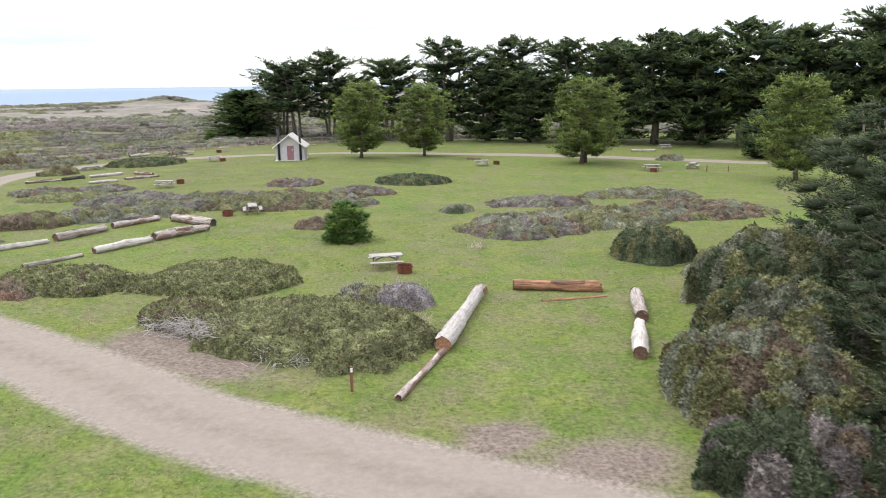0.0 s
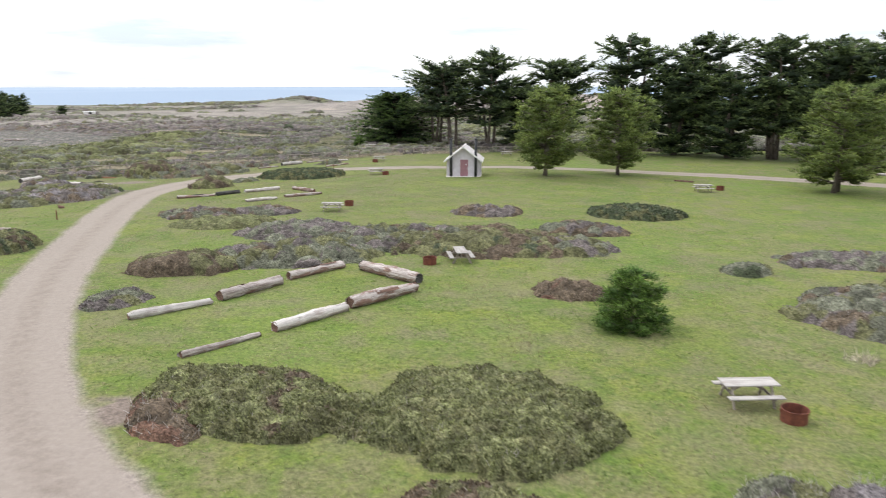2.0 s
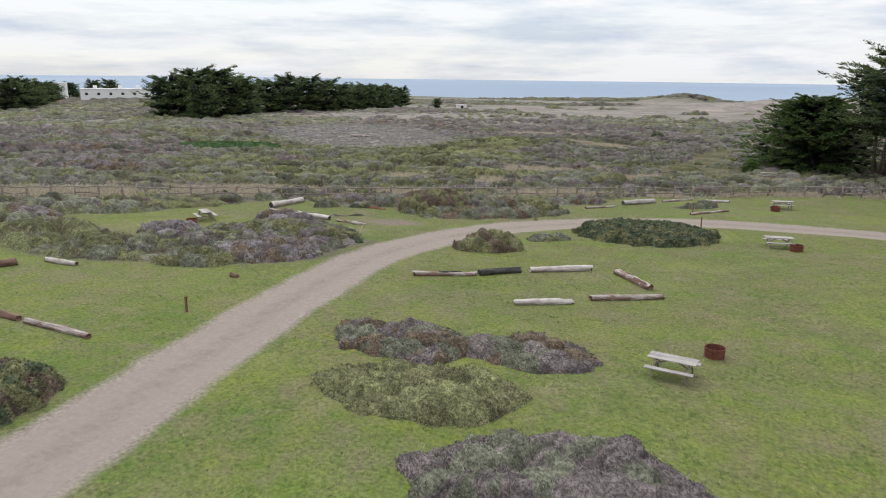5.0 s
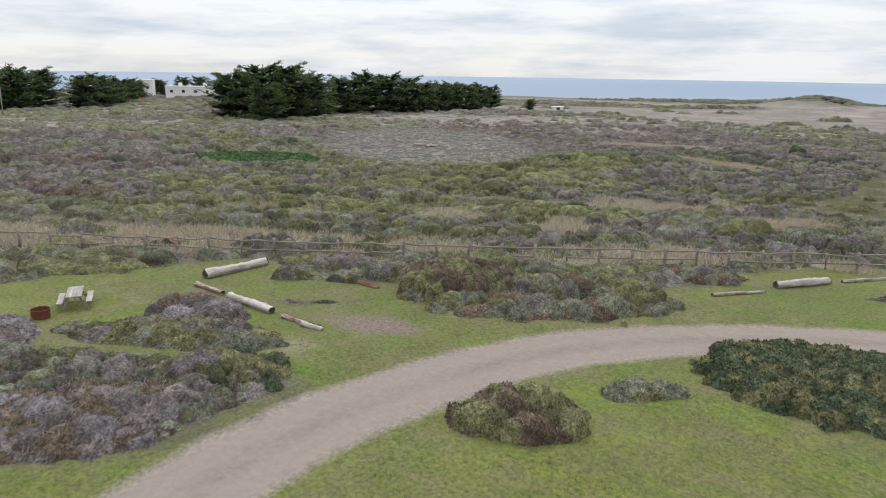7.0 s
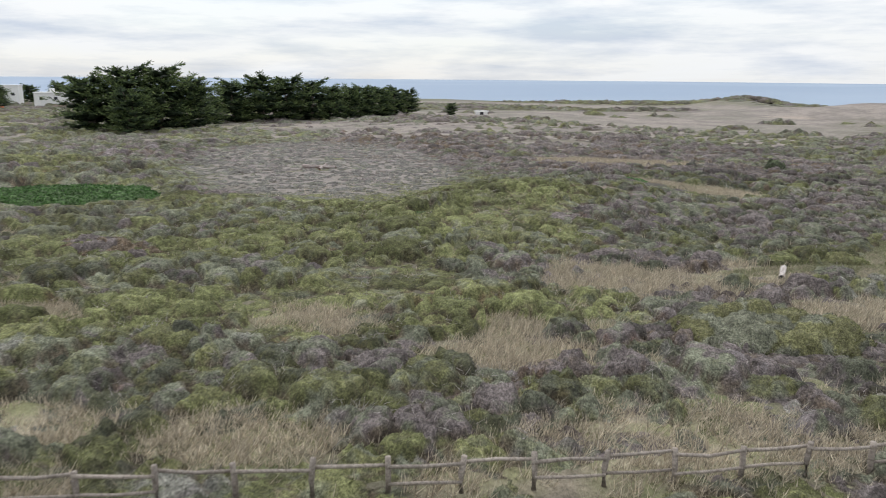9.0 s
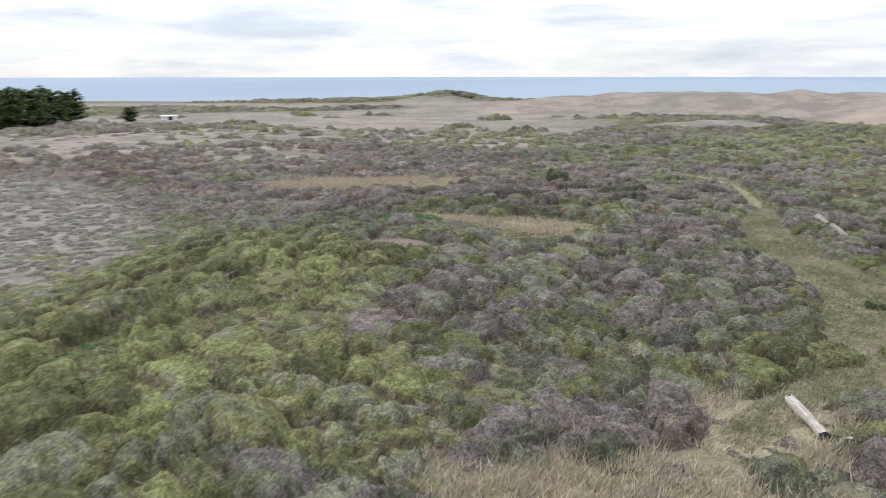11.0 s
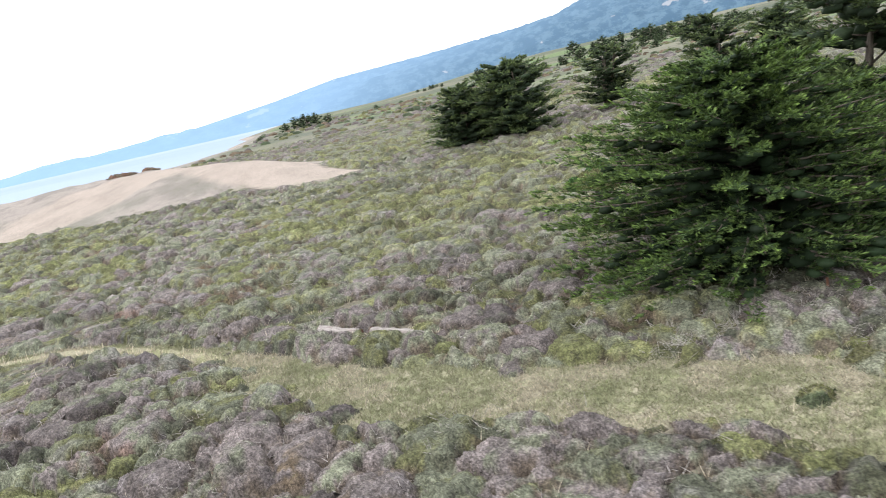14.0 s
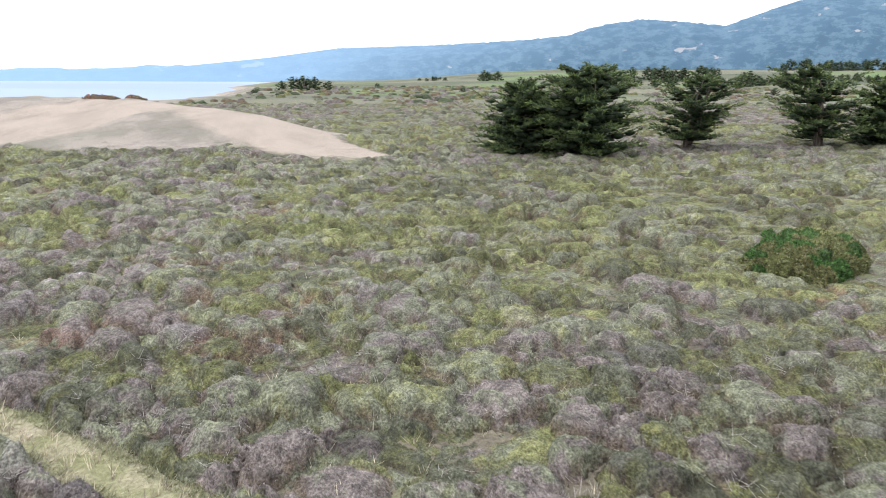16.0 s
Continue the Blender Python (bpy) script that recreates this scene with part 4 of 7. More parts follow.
def build_meadow(count=26000):
    r = rng(15)
    x, y = r.uniform(-84, -44, 400000), r.uniform(140, 216, 400000)
    mk = masks(x, y)
    ok = (r.random(x.size) < ramp01(mk["track"], 0.15, 0.8) * (0.35 + 0.65 * fields(x, y, 1.7, 59))) & ((mk["straw"] < 0.5) | (y < 150))
    x, y = x[ok][:count], y[ok][:count]
    at = np.repeat(np.c_[x, y, terrain(x, y) - 0.02], 5, 0)
    at[:, :2] += r.normal(scale=0.09, size=(len(at), 2))
    way = unit(r.normal(size=at.shape) * (0.8, 0.8, 0.2) + (0.3, 0.1, 0.75))
    v, f = blades(at, way, r.uniform(0.10, 0.34, len(at)), r.uniform(0.02, 0.045, len(at)), 7)
    dry = fields(at[:, 0], at[:, 1], 2.2, 99)[:, None] + 0.25 * (r.random((len(at), 1)) - 0.5)
    tone = np.where(dry > 0.52, (0.37, 0.33, 0.25), (0.245, 0.245, 0.15)) * r.uniform(0.75, 1.25, (len(at), 1))
    tagged(mesh_object("meadow_grass", v, f, STRAW, np.repeat(tone, 3, 0), smooth=False), "soft olive and tan grass along a trail", "grass", kind="stuff")


build_meadow()


# ---- shrubs of the camp ----
def twigs(at, way, length, thick, seed):
    """Thin bare twigs as narrow three-sided rods, joined."""
    n = len(at)
    r = rng(seed)
    u = unit(np.cross(way, unit(r.normal(size=(n, 3)))))
    w = np.cross(way, u)
    end = at + way * np.reshape(length, (-1, 1))
    rings = []
    for base, t in ((at, 1.0), (end, 0.35)):
        for k in range(3):
            c, s = math.cos(k * 2.094), math.sin(k * 2.094)
            rings.append(base + (u * c + w * s) * np.reshape(thick, (-1, 1)) * t)
    v = np.stack(rings, 1).reshape(-1, 3)
    f = np.array([(0, 1, 4, 3), (1, 2, 5, 4), (2, 0, 3, 5)])
    return v, (np.arange(n)[:, None, None] * 6 + f[None]).reshape(-1, 4)


def shrub(cx, cy, rx, ry, h, kinds, turn=0.0, seed=1, flat=0.5, leaf=0.11, dense=34, lumps=1.1, name="shrub", label="", category="shrub", group="", bare=0.0, relief=0.62):
    """A shrub or a low mat of them: a closed lumpy canopy with leaves and twigs standing out of it."""
    r = rng(seed)
    step = 0.11 if rx * ry < 9 else 0.145
    n, m = int(2.5 * rx / step), int(2.5 * ry / step)
    u, v = (a.ravel() for a in np.meshgrid(np.linspace(-1.25, 1.25, n), np.linspace(-1.25, 1.25, m), indexing="ij"))
    c, s = math.cos(radians(turn)), math.sin(radians(turn))

    def height(u, v):
        x, y = u * rx, v * ry
        wx, wy = cx + x * c - y * s, cy + x * s + y * c
        d = np.hypot(u, v) * (1 + 0.42 * (fields(wx, wy, max(1.4, 0.5 * rx), 100 + seed) - 0.5) + 0.20 * (field(wx, wy, 0.8, 130 + seed) - 0.5) + 0.08 * (field(wx, wy, 0.3, 135 + seed) - 0.5))
        dome = np.clip(1 - d ** 2.2, 0, 1) ** flat
        jx, jy = wx + 0.5 * (fields(wx, wy, 1.1, 180 + seed) - 0.5), wy + 0.5 * (fields(wx, wy, 1.1, 190 + seed) - 0.5)
        lump, a, b, _, _ = mounds(jx, jy, lumps, 150 + seed, 0.48, 0.36, 0.55)
        tuft, _, _, _, _ = mounds(jx, jy, 0.5, 250 + seed, 0.5, 0.3, 0.5)
        hh = h * dome * (1.08 - relief + relief * lump)
        return wx, wy, (hh + (0.2 * (tuft - 0.45) + 0.1 * (field(jx, jy, 0.22, 260 + seed) - 0.5)) * ramp01(hh, 0.1, 0.5)) * (d < 1), d, a, b

    wx, wy, hh, d, a, b = height(u, v)
    kinds = np.asarray(kinds)

    def colour(a, b, wx, wy):
        pick = np.clip(0.75 * a + 0.5 * (fields(wx, wy, 2.6, 170 + seed) - 0.25), 0, 0.999)
        return TONES[kinds[(pick * len(kinds)).astype(int)]] * (0.74 + 0.56 * b)[:, None]

    tone = colour(a, b, wx, wy)
    base = float(terrain(cx, cy))
    z = terrain(wx, wy) - base
    f = grid_faces(n, m)
    f = f[(hh[f] > 0.02).any(1)]
    used = np.unique(f)
    back = np.full(u.size, -1)
    back[used] = np.arange(used.size)
    top = np.c_[wx - cx, wy - cy, z + hh - 0.04]
    thing = tagged(new(name), label, category, group)
    thing.location = (cx, cy, base)
    mesh_object("canopy", top[used], back[f], CANOPY, tone[used] * 0.95 + np.array((0.10, 0.08, 0.065)) * 0.2, parent=thing)
    count = int(rx * ry * 3.2 * dense * 1.25)
    uu, vv = r.uniform(-1.1, 1.1, count * 2), r.uniform(-1.1, 1.1, count * 2)
    wx, wy, hh, d, a, b = height(uu, vv)
    ok = (hh > 0.05) & (r.random(hh.size) > bare)
    wx, wy, hh, a, b, uu, vv = (q[ok][:count] for q in (wx, wy, hh, a, b, uu, vv))
    at = np.c_[wx - cx, wy - cy, terrain(wx, wy) - base + hh * r.uniform(0.86, 1.0, hh.size) - 0.05]
    tone = colour(a, b, wx, wy)
    at3, tone3 = np.repeat(at, 3, 0), np.repeat(tone, 3, 0)
    out = np.repeat(np.c_[uu * c - vv * s, uu * s + vv * c, np.full(uu.size, 0.8)], 3, 0)
    way = unit(r.normal(size=at3.shape) * 0.8 + out)
    lv, lf = kites(at3, way, r.uniform(0.5, 1.2, len(at3)) * leaf, r.uniform(0.3, 0.6, len(at3)) * leaf, seed)
    tagged(mesh_object("leaves", lv, lf, LEAF, np.repeat(tone3 * r.uniform(0.5, 1.42, (len(tone3), 1)), 4, 0), smooth=False, parent=thing), kind="stuff")
    k = max(10, int(len(at) * (0.03 + 1.6 * bare ** 1.5)))
    pick = r.integers(0, len(at), k)
    tv, tf = twigs(at[pick] - (0, 0, 0.12), unit(r.normal(size=(k, 3)) * 0.7 + (0, 0, 1)), r.uniform(0.2, 0.4 + 0.35 * bare, k), r.uniform(0.006, 0.014, k), seed)
    tagged(mesh_object("twigs", tv, tf, TWIG, parent=thing), kind="stuff")
    return thing


G1, G2, G3 = (OLIVE, OLIVE, SAGE, DEEP), (MAUVE, UMBER, MAUVE, ASH), (UMBER, UMBER, RUSSET)
CAMP = "shrubs of the camp"


def add(label, *a, **k):
    return shrub(*a, label=label, group=CAMP, **k)


mat_a = add("low wide olive-green shrub mat with dead branches on one side", -5.0, 29.1, 5.0, 3.8, 1.2, (LIME, OLIVE, LIME, OLIVE, LIME), turn=-24, seed=2, flat=0.42, dense=120, lumps=0.55, leaf=0.135, relief=0.34)
add("low olive shrub mat behind dead branches", -10.6, 31.2, 3.0, 1.9, 0.95, (OLIVE, OLIVE, UMBER), turn=-20, seed=52, flat=0.42, dense=120, lumps=0.55, leaf=0.135, relief=0.34)
add("low round olive-green shrub mat on the lawn", -12.0, 38.1, 4.4, 3.9, 0.85, (LIME, OLIVE, LIME, LIME), seed=3, flat=0.45, dense=120, lumps=0.55, leaf=0.135, relief=0.34)
add("low olive-green shrub mat with a bare dark edge", -20.3, 37.6, 4.2, 2.6, 0.85, (LIME, OLIVE, LIME, OLIVE, UMBER), turn=-18, seed=4, flat=0.45, dense=120, lumps=0.55, leaf=0.135, relief=0.34)
add("grey-green rounded shrub beside a bare one", -3.5, 33.6, 1.35, 1.2, 1.05, (SAGE, MAUVE, OLIVE), seed=5, flat=0.5, dense=150, lumps=0.7, relief=0.4, bare=0.4)
add("leafless mauve-grey twiggy shrub on the lawn", -1.4, 33.4, 1.45, 1.35, 1.2, (MAUVE, ASH, MAUVE), seed=6, flat=0.5, dense=150, lumps=0.7, relief=0.4, bare=0.8)
add("low brown dry shrub beside a young pine", -9.1, 53.9, 2.0, 1.5, 0.75, G3, seed=7, dense=50)
add("small round green shrub alone on the lawn", 1.6, 60.7, 1.5, 1.2, 0.8, G1, seed=8, dense=50)
add("wide mauve-grey thicket on the lawn", 6.0, 52.0, 4.6, 4.4, 1.1, (UMBER, SAGE, MAUVE, OLIVE), turn=30, seed=9, dense=30, bare=0.2)
add("wide grey-green thicket on the lawn", 12.5, 55.5, 6.5, 4.2, 1.1, (OLIVE, SAGE, OLIVE, UMBER), turn=15, seed=10, dense=30)
add("grey and brown thicket by the trees", 21.0, 59.0, 6.5, 4.2, 1.0, (UMBER, UMBER, SAGE, OLIVE), turn=5, seed=11, dense=25, bare=0.2)
add("low sage-grey thicket on the lawn", 9.0, 64.5, 4.8, 2.4, 0.9, (SAGE, MAUVE, UMBER), seed=12, dense=25)
add("low brown and green thicket strip", 19.5, 68.5, 6.0, 2.2, 0.9, (UMBER, SAGE, OLIVE), seed=13, dense=20)
add("dark green rounded bush", 13.4, 42.6, 2.3, 2.0, 2.0, (DEEP, DEEP, OLIVE), seed=14, flat=0.42, dense=200, lumps=0.6, leaf=0.15, relief=0.3)
add("low dark green oval shrub mat on the lawn", -3.2, 81.2, 4.4, 3.0, 0.95, (DEEP, DEEP, OLIVE), seed=15, flat=0.42, dense=70, lumps=0.6, leaf=0.15, relief=0.3)
add("low brown and mauve shrub on the lawn", -16.4, 79.6, 3.3, 2.0, 0.95, (MAUVE, UMBER, MAUVE), seed=16, dense=28)
add("dense rust-brown low shrub at the end of a thicket", -32.7, 55.6, 3.4, 2.2, 1.1, (UMBER, OLIVE, UMBER, UMBER), turn=18, seed=17, flat=0.42, dense=60, relief=0.3)
add("grey-leaved thicket of low shrubs", -27.4, 60.4, 5.6, 4.2, 1.1, (SAGE, OLIVE, SAGE, MAUVE, SAGE, OLIVE, UMBER), turn=15, seed=18, dense=60, lumps=1.25, relief=0.85)
add("sage-grey thicket of low shrubs", -21.0, 66.5, 7.0, 4.6, 1.15, (SAGE, OLIVE, SAGE, MAUVE, SAGE, OLIVE, UMBER), turn=12, seed=19, dense=55, lumps=1.3, relief=0.85)
add("olive-brown dense thicket of low shrubs", -15.2, 66.6, 6.4, 5.2, 1.25, (OLIVE, UMBER, OLIVE, DEEP, OLIVE, UMBER), turn=10, seed=20, dense=55, lumps=1.6, relief=0.7)
add("low green-grey shrub at the thicket's end", -9.6, 66.0, 3.6, 2.8, 0.9, (SAGE, OLIVE, MAUVE), seed=21, dense=40)
add("low mauve dry shrubs at the thicket's end", -8.0, 72.5, 3.4, 2.2, 0.85, (MAUVE, UMBER, SAGE), seed=22, dense=30)
add("mauve-grey thicket edge of low shrubs", -30.0, 68.0, 5.0, 3.2, 0.95, (MAUVE, SAGE, MAUVE), turn=30, seed=23, dense=36, bare=0.2)
add("low yellow-green shrub patch", -37.4, 70.6, 4.2, 2.6, 0.8, (LIME, OLIVE, LIME), turn=20, seed=24, dense=40)
add("brown-mauve low shrub patch near the road", -41.5, 74.2, 3.6, 2.2, 0.8, (MAUVE, UMBER, SAGE), turn=20, seed=25, dense=36)
add("mauve-brown low shrub patch", -36.6, 76.6, 3.2, 1.8, 0.75, (UMBER, MAUVE, SAGE), turn=15, seed=26, dense=36)
add("brown-grey rounded twiggy shrub beside the road", -50.0, 92.6, 2.4, 1.8, 1.35, (UMBER, OLIVE, OLIVE, UMBER, OLIVE), turn=30, seed=27, flat=0.42, dense=75, bare=0.15)
add("small sage shrub at the road's edge", -48.6, 98.2, 1.7, 0.9, 0.6, (SAGE, OLIVE), turn=50, seed=28, dense=50)
add("low dark green shrub mat beside the road", -43.4, 104.6, 5.6, 4.2, 1.0, (DEEP, DEEP, OLIVE, DEEP), turn=15, seed=29, flat=0.42, dense=70, lumps=0.6, leaf=0.15, relief=0.3)
add("mauve-grey and sage-green thicket beyond the road", -59.8, 104.6, 7.4, 4.2, 1.3, (SAGE, OLIVE, SAGE, UMBER, OLIVE, SAGE, MAUVE), turn=43, seed=31, dense=60, bare=0.12, lumps=1.5, relief=0.95)
add("dense rust-brown shrub dome at the edge of a thicket", -63.3, 101.8, 3.1, 2.5, 2.0, (UMBER, OLIVE, UMBER, UMBER), turn=45, seed=30, flat=0.42, dense=90, relief=0.25)
add("olive-green end of a roadside thicket", -56.2, 108.6, 2.3, 2.0, 1.25, (OLIVE, SAGE, OLIVE), turn=45, seed=32, dense=70, relief=0.5)
add("sage and mauve shrub strip between fence and lawn", -71.8, 100.3, 3.4, 1.5, 0.8, (SAGE, MAUVE, OLIVE, UMBER), turn=40, seed=68, dense=50, bare=0.15, relief=0.7)
add("mauve-grey shrub strip between fence and lawn", -67.4, 102.4, 3.2, 1.7, 0.75, (MAUVE, SAGE, UMBER), turn=45, seed=69, dense=45, bare=0.25, relief=0.7)
add("mauve-brown low shrubs below the fence", -55.6, 116.4, 2.6, 1.5, 0.85, (MAUVE, UMBER, SAGE), turn=45, seed=70, dense=45, bare=0.25, relief=0.7)
add("dark green and brown rounded shrub beside the road", -49.0, 59.0, 2.9, 3.2, 1.2, (DEEP, OLIVE, UMBER, OLIVE), turn=0, seed=33, flat=0.42, dense=70, lumps=0.6, leaf=0.15, relief=0.3)
add("mauve-grey low thicket of shrubs at a camp site", -68.0, 88.6, 3.0, 2.0, 1.1, (MAUVE, UMBER, MAUVE, ASH), turn=20, seed=34, dense=50, bare=0.15)
add("low sage-green shrub strip", -66.2, 86.6, 5.4, 1.7, 0.8, (SAGE, OLIVE, MAUVE), turn=42, seed=35, dense=50)
add("deep green low shrub patch near the road", -60.6, 86.4, 2.9, 2.0, 0.95, (DEEP, OLIVE, OLIVE), turn=50, seed=36, dense=55)
add("leafless brown-mauve thicket near the road", -60.0, 80.6, 3.8, 2.8, 1.15, (UMBER, MAUVE, UMBER, ASH), turn=55, seed=37, dense=55, bare=0.35)
add("olive green low thicket near the road", -61.6, 76.4, 3.0, 2.2, 0.9, (OLIVE, SAGE, OLIVE), turn=45, seed=38, dense=50)
add("mauve-grey rounded shrub at a camp site", -71.0, 80.0, 2.6, 2.2, 1.0, (MAUVE, ASH, MAUVE), seed=39, dense=40, bare=0.3)
add("small grey-green shrub at the road's edge", -32.6, 48.6, 1.5, 2.2, 0.5, (SAGE, MAUVE, OLIVE), seed=40, dense=50, bare=0.2)
add("brown and grey low thicket among dry grass", -88.0, 73.0, 6.0, 3.5, 1.0, G2, turn=35, seed=41, dense=14)
add("big grey-leaved bush beside the camp site", 13.9, 26.5, 3.6, 3.4, 3.0, (OLIVE, DEEP, SAGE), seed=42, flat=0.42, dense=300, lumps=0.8, leaf=0.2, relief=0.35)
add("brown-grey leafless tall bush beside the camp site", 11.2, 21.6, 3.0, 3.8, 2.6, (UMBER, OLIVE, SAGE, UMBER, OLIVE), seed=43, flat=0.42, dense=280, lumps=0.8, bare=0.1, leaf=0.19, relief=0.35)
add("big grey-blue leaved bush", 17.0, 33.0, 4.2, 3.8, 3.8, (DEEP, SAGE, OLIVE, DEEP), seed=44, flat=0.42, dense=240, lumps=0.8, leaf=0.22, relief=0.35)
add("brown and sage shrub beside the road", 10.4, 17.4, 2.8, 2.1, 1.6, (UMBER, DEEP, MAUVE, DEEP), seed=53, flat=0.42, dense=280, lumps=0.7, leaf=0.17, relief=0.35)
add("olive shrub under the trees", 17.5, 38.5, 3.6, 2.4, 1.8, (OLIVE, DEEP, SAGE), seed=45, dense=50)
add("small dark shrub on the lawn beside the road", 32.8, 104.0, 1.9, 1.2, 1.0, (SAGE, UMBER), seed=46, dense=24)
add("small dark green bush alone in the scrub", -84.0, 201.5, 1.5, 1.4, 2.1, (DEEP, DEEP), seed=47, flat=0.4, dense=60)
add("small dark green shrub on the grassy trail", -60.0, 161.2, 0.75, 0.6, 0.55, (DEEP, OLIVE), seed=48, dense=80)
add("wide low dark green bush in the scrub", -21.0, 187.0, 6.2, 3.6, 2.0, (OLIVE, LUSH, LIME, OLIVE), seed=49, flat=0.42, dense=150, lumps=1.2, leaf=0.22)
add("low yellow-green shrub before the conifer", -55.2, 159.6, 3.2, 1.5, 0.6, (OLIVE, SAGE, LIME), seed=50, dense=60)

add("low bright olive shrub mat in the grass", -59.2, 153.3, 2.3, 1.9, 0.6, (LIME, OLIVE, LIME, SAGE), seed=58, flat=0.45, dense=70, relief=0.4)
add("low olive shrub mat beside a trail", -64.9, 152.4, 2.2, 1.8, 0.65, (LIME, OLIVE, LIME), seed=59, flat=0.45, dense=70, relief=0.4)
add("dead red-brown side of a shrub mat", -22.4, 35.8, 1.7, 1.1, 0.75, (UMBER, RUSSET, UMBER), turn=-35, seed=60, flat=0.45, dense=60, bare=0.5)
for spot in ((3.5, 331, 4.0, 2.0), (11, 331, 2.6, 1.4), (22, 329, 3.0, 1.6)):
    add("low rust-brown shrub on the bare dune sand", *spot, 1.0, (RUSSET, UMBER), seed=65, dense=6, leaf=0.3)
add("low yellow-green shrub mat below the fence", -81.8, 86.8, 4.6, 2.0, 0.6, (LIME, LIME, OLIVE), turn=48, seed=66, flat=0.45, dense=45, relief=0.4)
add("low yellow-green shrub mat below the fence", -86.5, 82.0, 3.4, 1.6, 0.55, (LIME, OLIVE), turn=48, seed=67, flat=0.45, dense=40, relief=0.4)
add("wide brown leafless shrub dome in the scrub", -111, 94.5, 5.5, 3.0, 1.5, (UMBER, UMBER, MAUVE), turn=40, seed=61, flat=0.45, dense=30, bare=0.3)
add("mauve-brown shrub dome in the scrub", -103, 117, 4.0, 2.2, 1.2, (UMBER, MAUVE), turn=30, seed=62, flat=0.45, dense=30, bare=0.3)
add("brown shrub dome in the scrub", -136, 104.5, 6.0, 3.0, 1.4, (UMBER, UMBER, MAUVE), turn=40, seed=63, flat=0.45, dense=20, bare=0.3)
add("wide olive-green shrub dome in the scrub", -63, 132, 5.0, 3.4, 1.5, (OLIVE, SAGE, OLIVE), turn=40, seed=64, flat=0.45, dense=50, lumps=1.4, relief=0.6)
add("patch of lush dark green ground cover in the scrub", -130, 125, 9.0, 6.5, 0.75, (LUSH, LUSH, LUSH), turn=40, seed=54, flat=0.42, dense=14, leaf=0.25, relief=0.3)
add("patch of lush green ground cover beside dry grass", -91.5, 172.0, 3.2, 1.2, 0.45, (LUSH, LUSH, LUSH), turn=10, seed=55, dense=50, relief=0.3)
add("small lush green ground cover in the scrub", -82.8, 160.5, 0.8, 0.5, 0.5, (LUSH, LIME), turn=30, seed=56, dense=60, relief=0.3)
add("patch of bright green herbs in the scrub", -95.0, 140.5, 3.0, 2.0, 0.4, (LIME, LUSH, LIME), turn=20, seed=57, dense=40, relief=0.4)


def dead_branches():
    """The bleached dead side of the widest mat."""
    r = rng(77)
    n = 2800
    u = r.uniform(-1, 1, n)
    cx, cy = -8.6 + 3.6 * u, 28.3 - 2.3 * u
    at = np.c_[cx + r.normal(scale=0.45, size=n), cy + r.normal(scale=0.4, size=n), np.zeros(n)]
    at[:, 2] = terrain(at[:, 0], at[:, 1]) + r.uniform(0.02, 0.75, n) * (1 - 0.5 * np.abs(u))
    way = unit(np.c_[r.normal(size=n) - 0.5, r.normal(size=n) - 0.6, r.normal(size=n) * 0.5])
    v, f = twigs(at, way, r.uniform(0.2, 0.7, n), r.uniform(0.007, 0.02, n), 7)
    base = np.array(mat_a.location)
    tagged(mesh_object("dead_wood", v - base, f, TWIG, parent=mat_a), "tangle of bleached grey dead branches", kind="stuff")


dead_branches()


def build_dead_brush(spots=900, each=13):
    """Bleached dead twigs standing in the scrub."""
    r = rng(31)
    x, y = r.uniform(-108, -40, spots * 12), r.uniform(95, 205, spots * 12)
    ok = (sea_side(x, y) > 2) & (line_distance(x, y, WALKED) < 32) & (line_distance(x, y, TRAIL) > 2)
    x, y = x[ok], y[ok]
    h, _ = scrub_cover(x, y)
    x, y, h = x[h > 0.25][:spots], y[h > 0.25][:spots], h[h > 0.25][:spots]
    u = r.random(46)
    ex, ey = -57.2 + 6.4 * u + r.normal(scale=0.7, size=46), 167.0 - 4.4 * u + r.normal(scale=0.5, size=46)
    x, y, h = np.r_[x, ex], np.r_[y, ey], np.r_[h, np.full(46, 0.25)]
    n = len(x)
    at = np.repeat(np.c_[x, y, terrain(x, y) + h * 0.75], each, 0)
    at = at + r.normal(size=at.shape) * np.repeat(r.uniform(0.15, 0.45, n), each)[:, None] * (1, 1, 0.25)
    way = unit(r.normal(size=at.shape) * (1, 1, 0.5) + (0, 0, 0.6))
    v, f = twigs(at, way, r.uniform(0.15, 0.55, len(at)), r.uniform(0.006, 0.016, len(at)), 8)
    tagged(mesh_object("dead_brush", v, f, TWIG), "bleached grey dead twigs standing in the scrub", "brush", kind="stuff")


build_dead_brush()


# ---- trees ----
def tube(bm, points, radii, sides=7, wob=0.0, seed=0):
    """A tapered tube along the points, closed at both ends."""
    r = random.Random(seed)
    rings = []
    for k, (p, rad) in enumerate(zip(points, radii)):
        p = Vector(p)
        ahead = (Vector(points[min(k + 1, len(points) - 1)]) - Vector(points[max(k - 1, 0)])).normalized()
        q = ahead.to_track_quat("Z", "Y")
        rings.append([bm.verts.new(p + q @ Vector((math.cos(a) * rad, math.sin(a) * rad, 0)) * (1 + wob * (r.random() - 0.5)))
                      for a in (2 * math.pi * s / sides for s in range(sides))])
    for lo, hi in zip(rings[:-1], rings[1:]):
        for s in range(sides):
            bm.faces.new((lo[s], lo[(s + 1) % sides], hi[(s + 1) % sides], hi[s]))
    bm.faces.new(rings[0][::-1])
    bm.faces.new(rings[-1])
    return bm


ICO_V, ICO_F = None, None


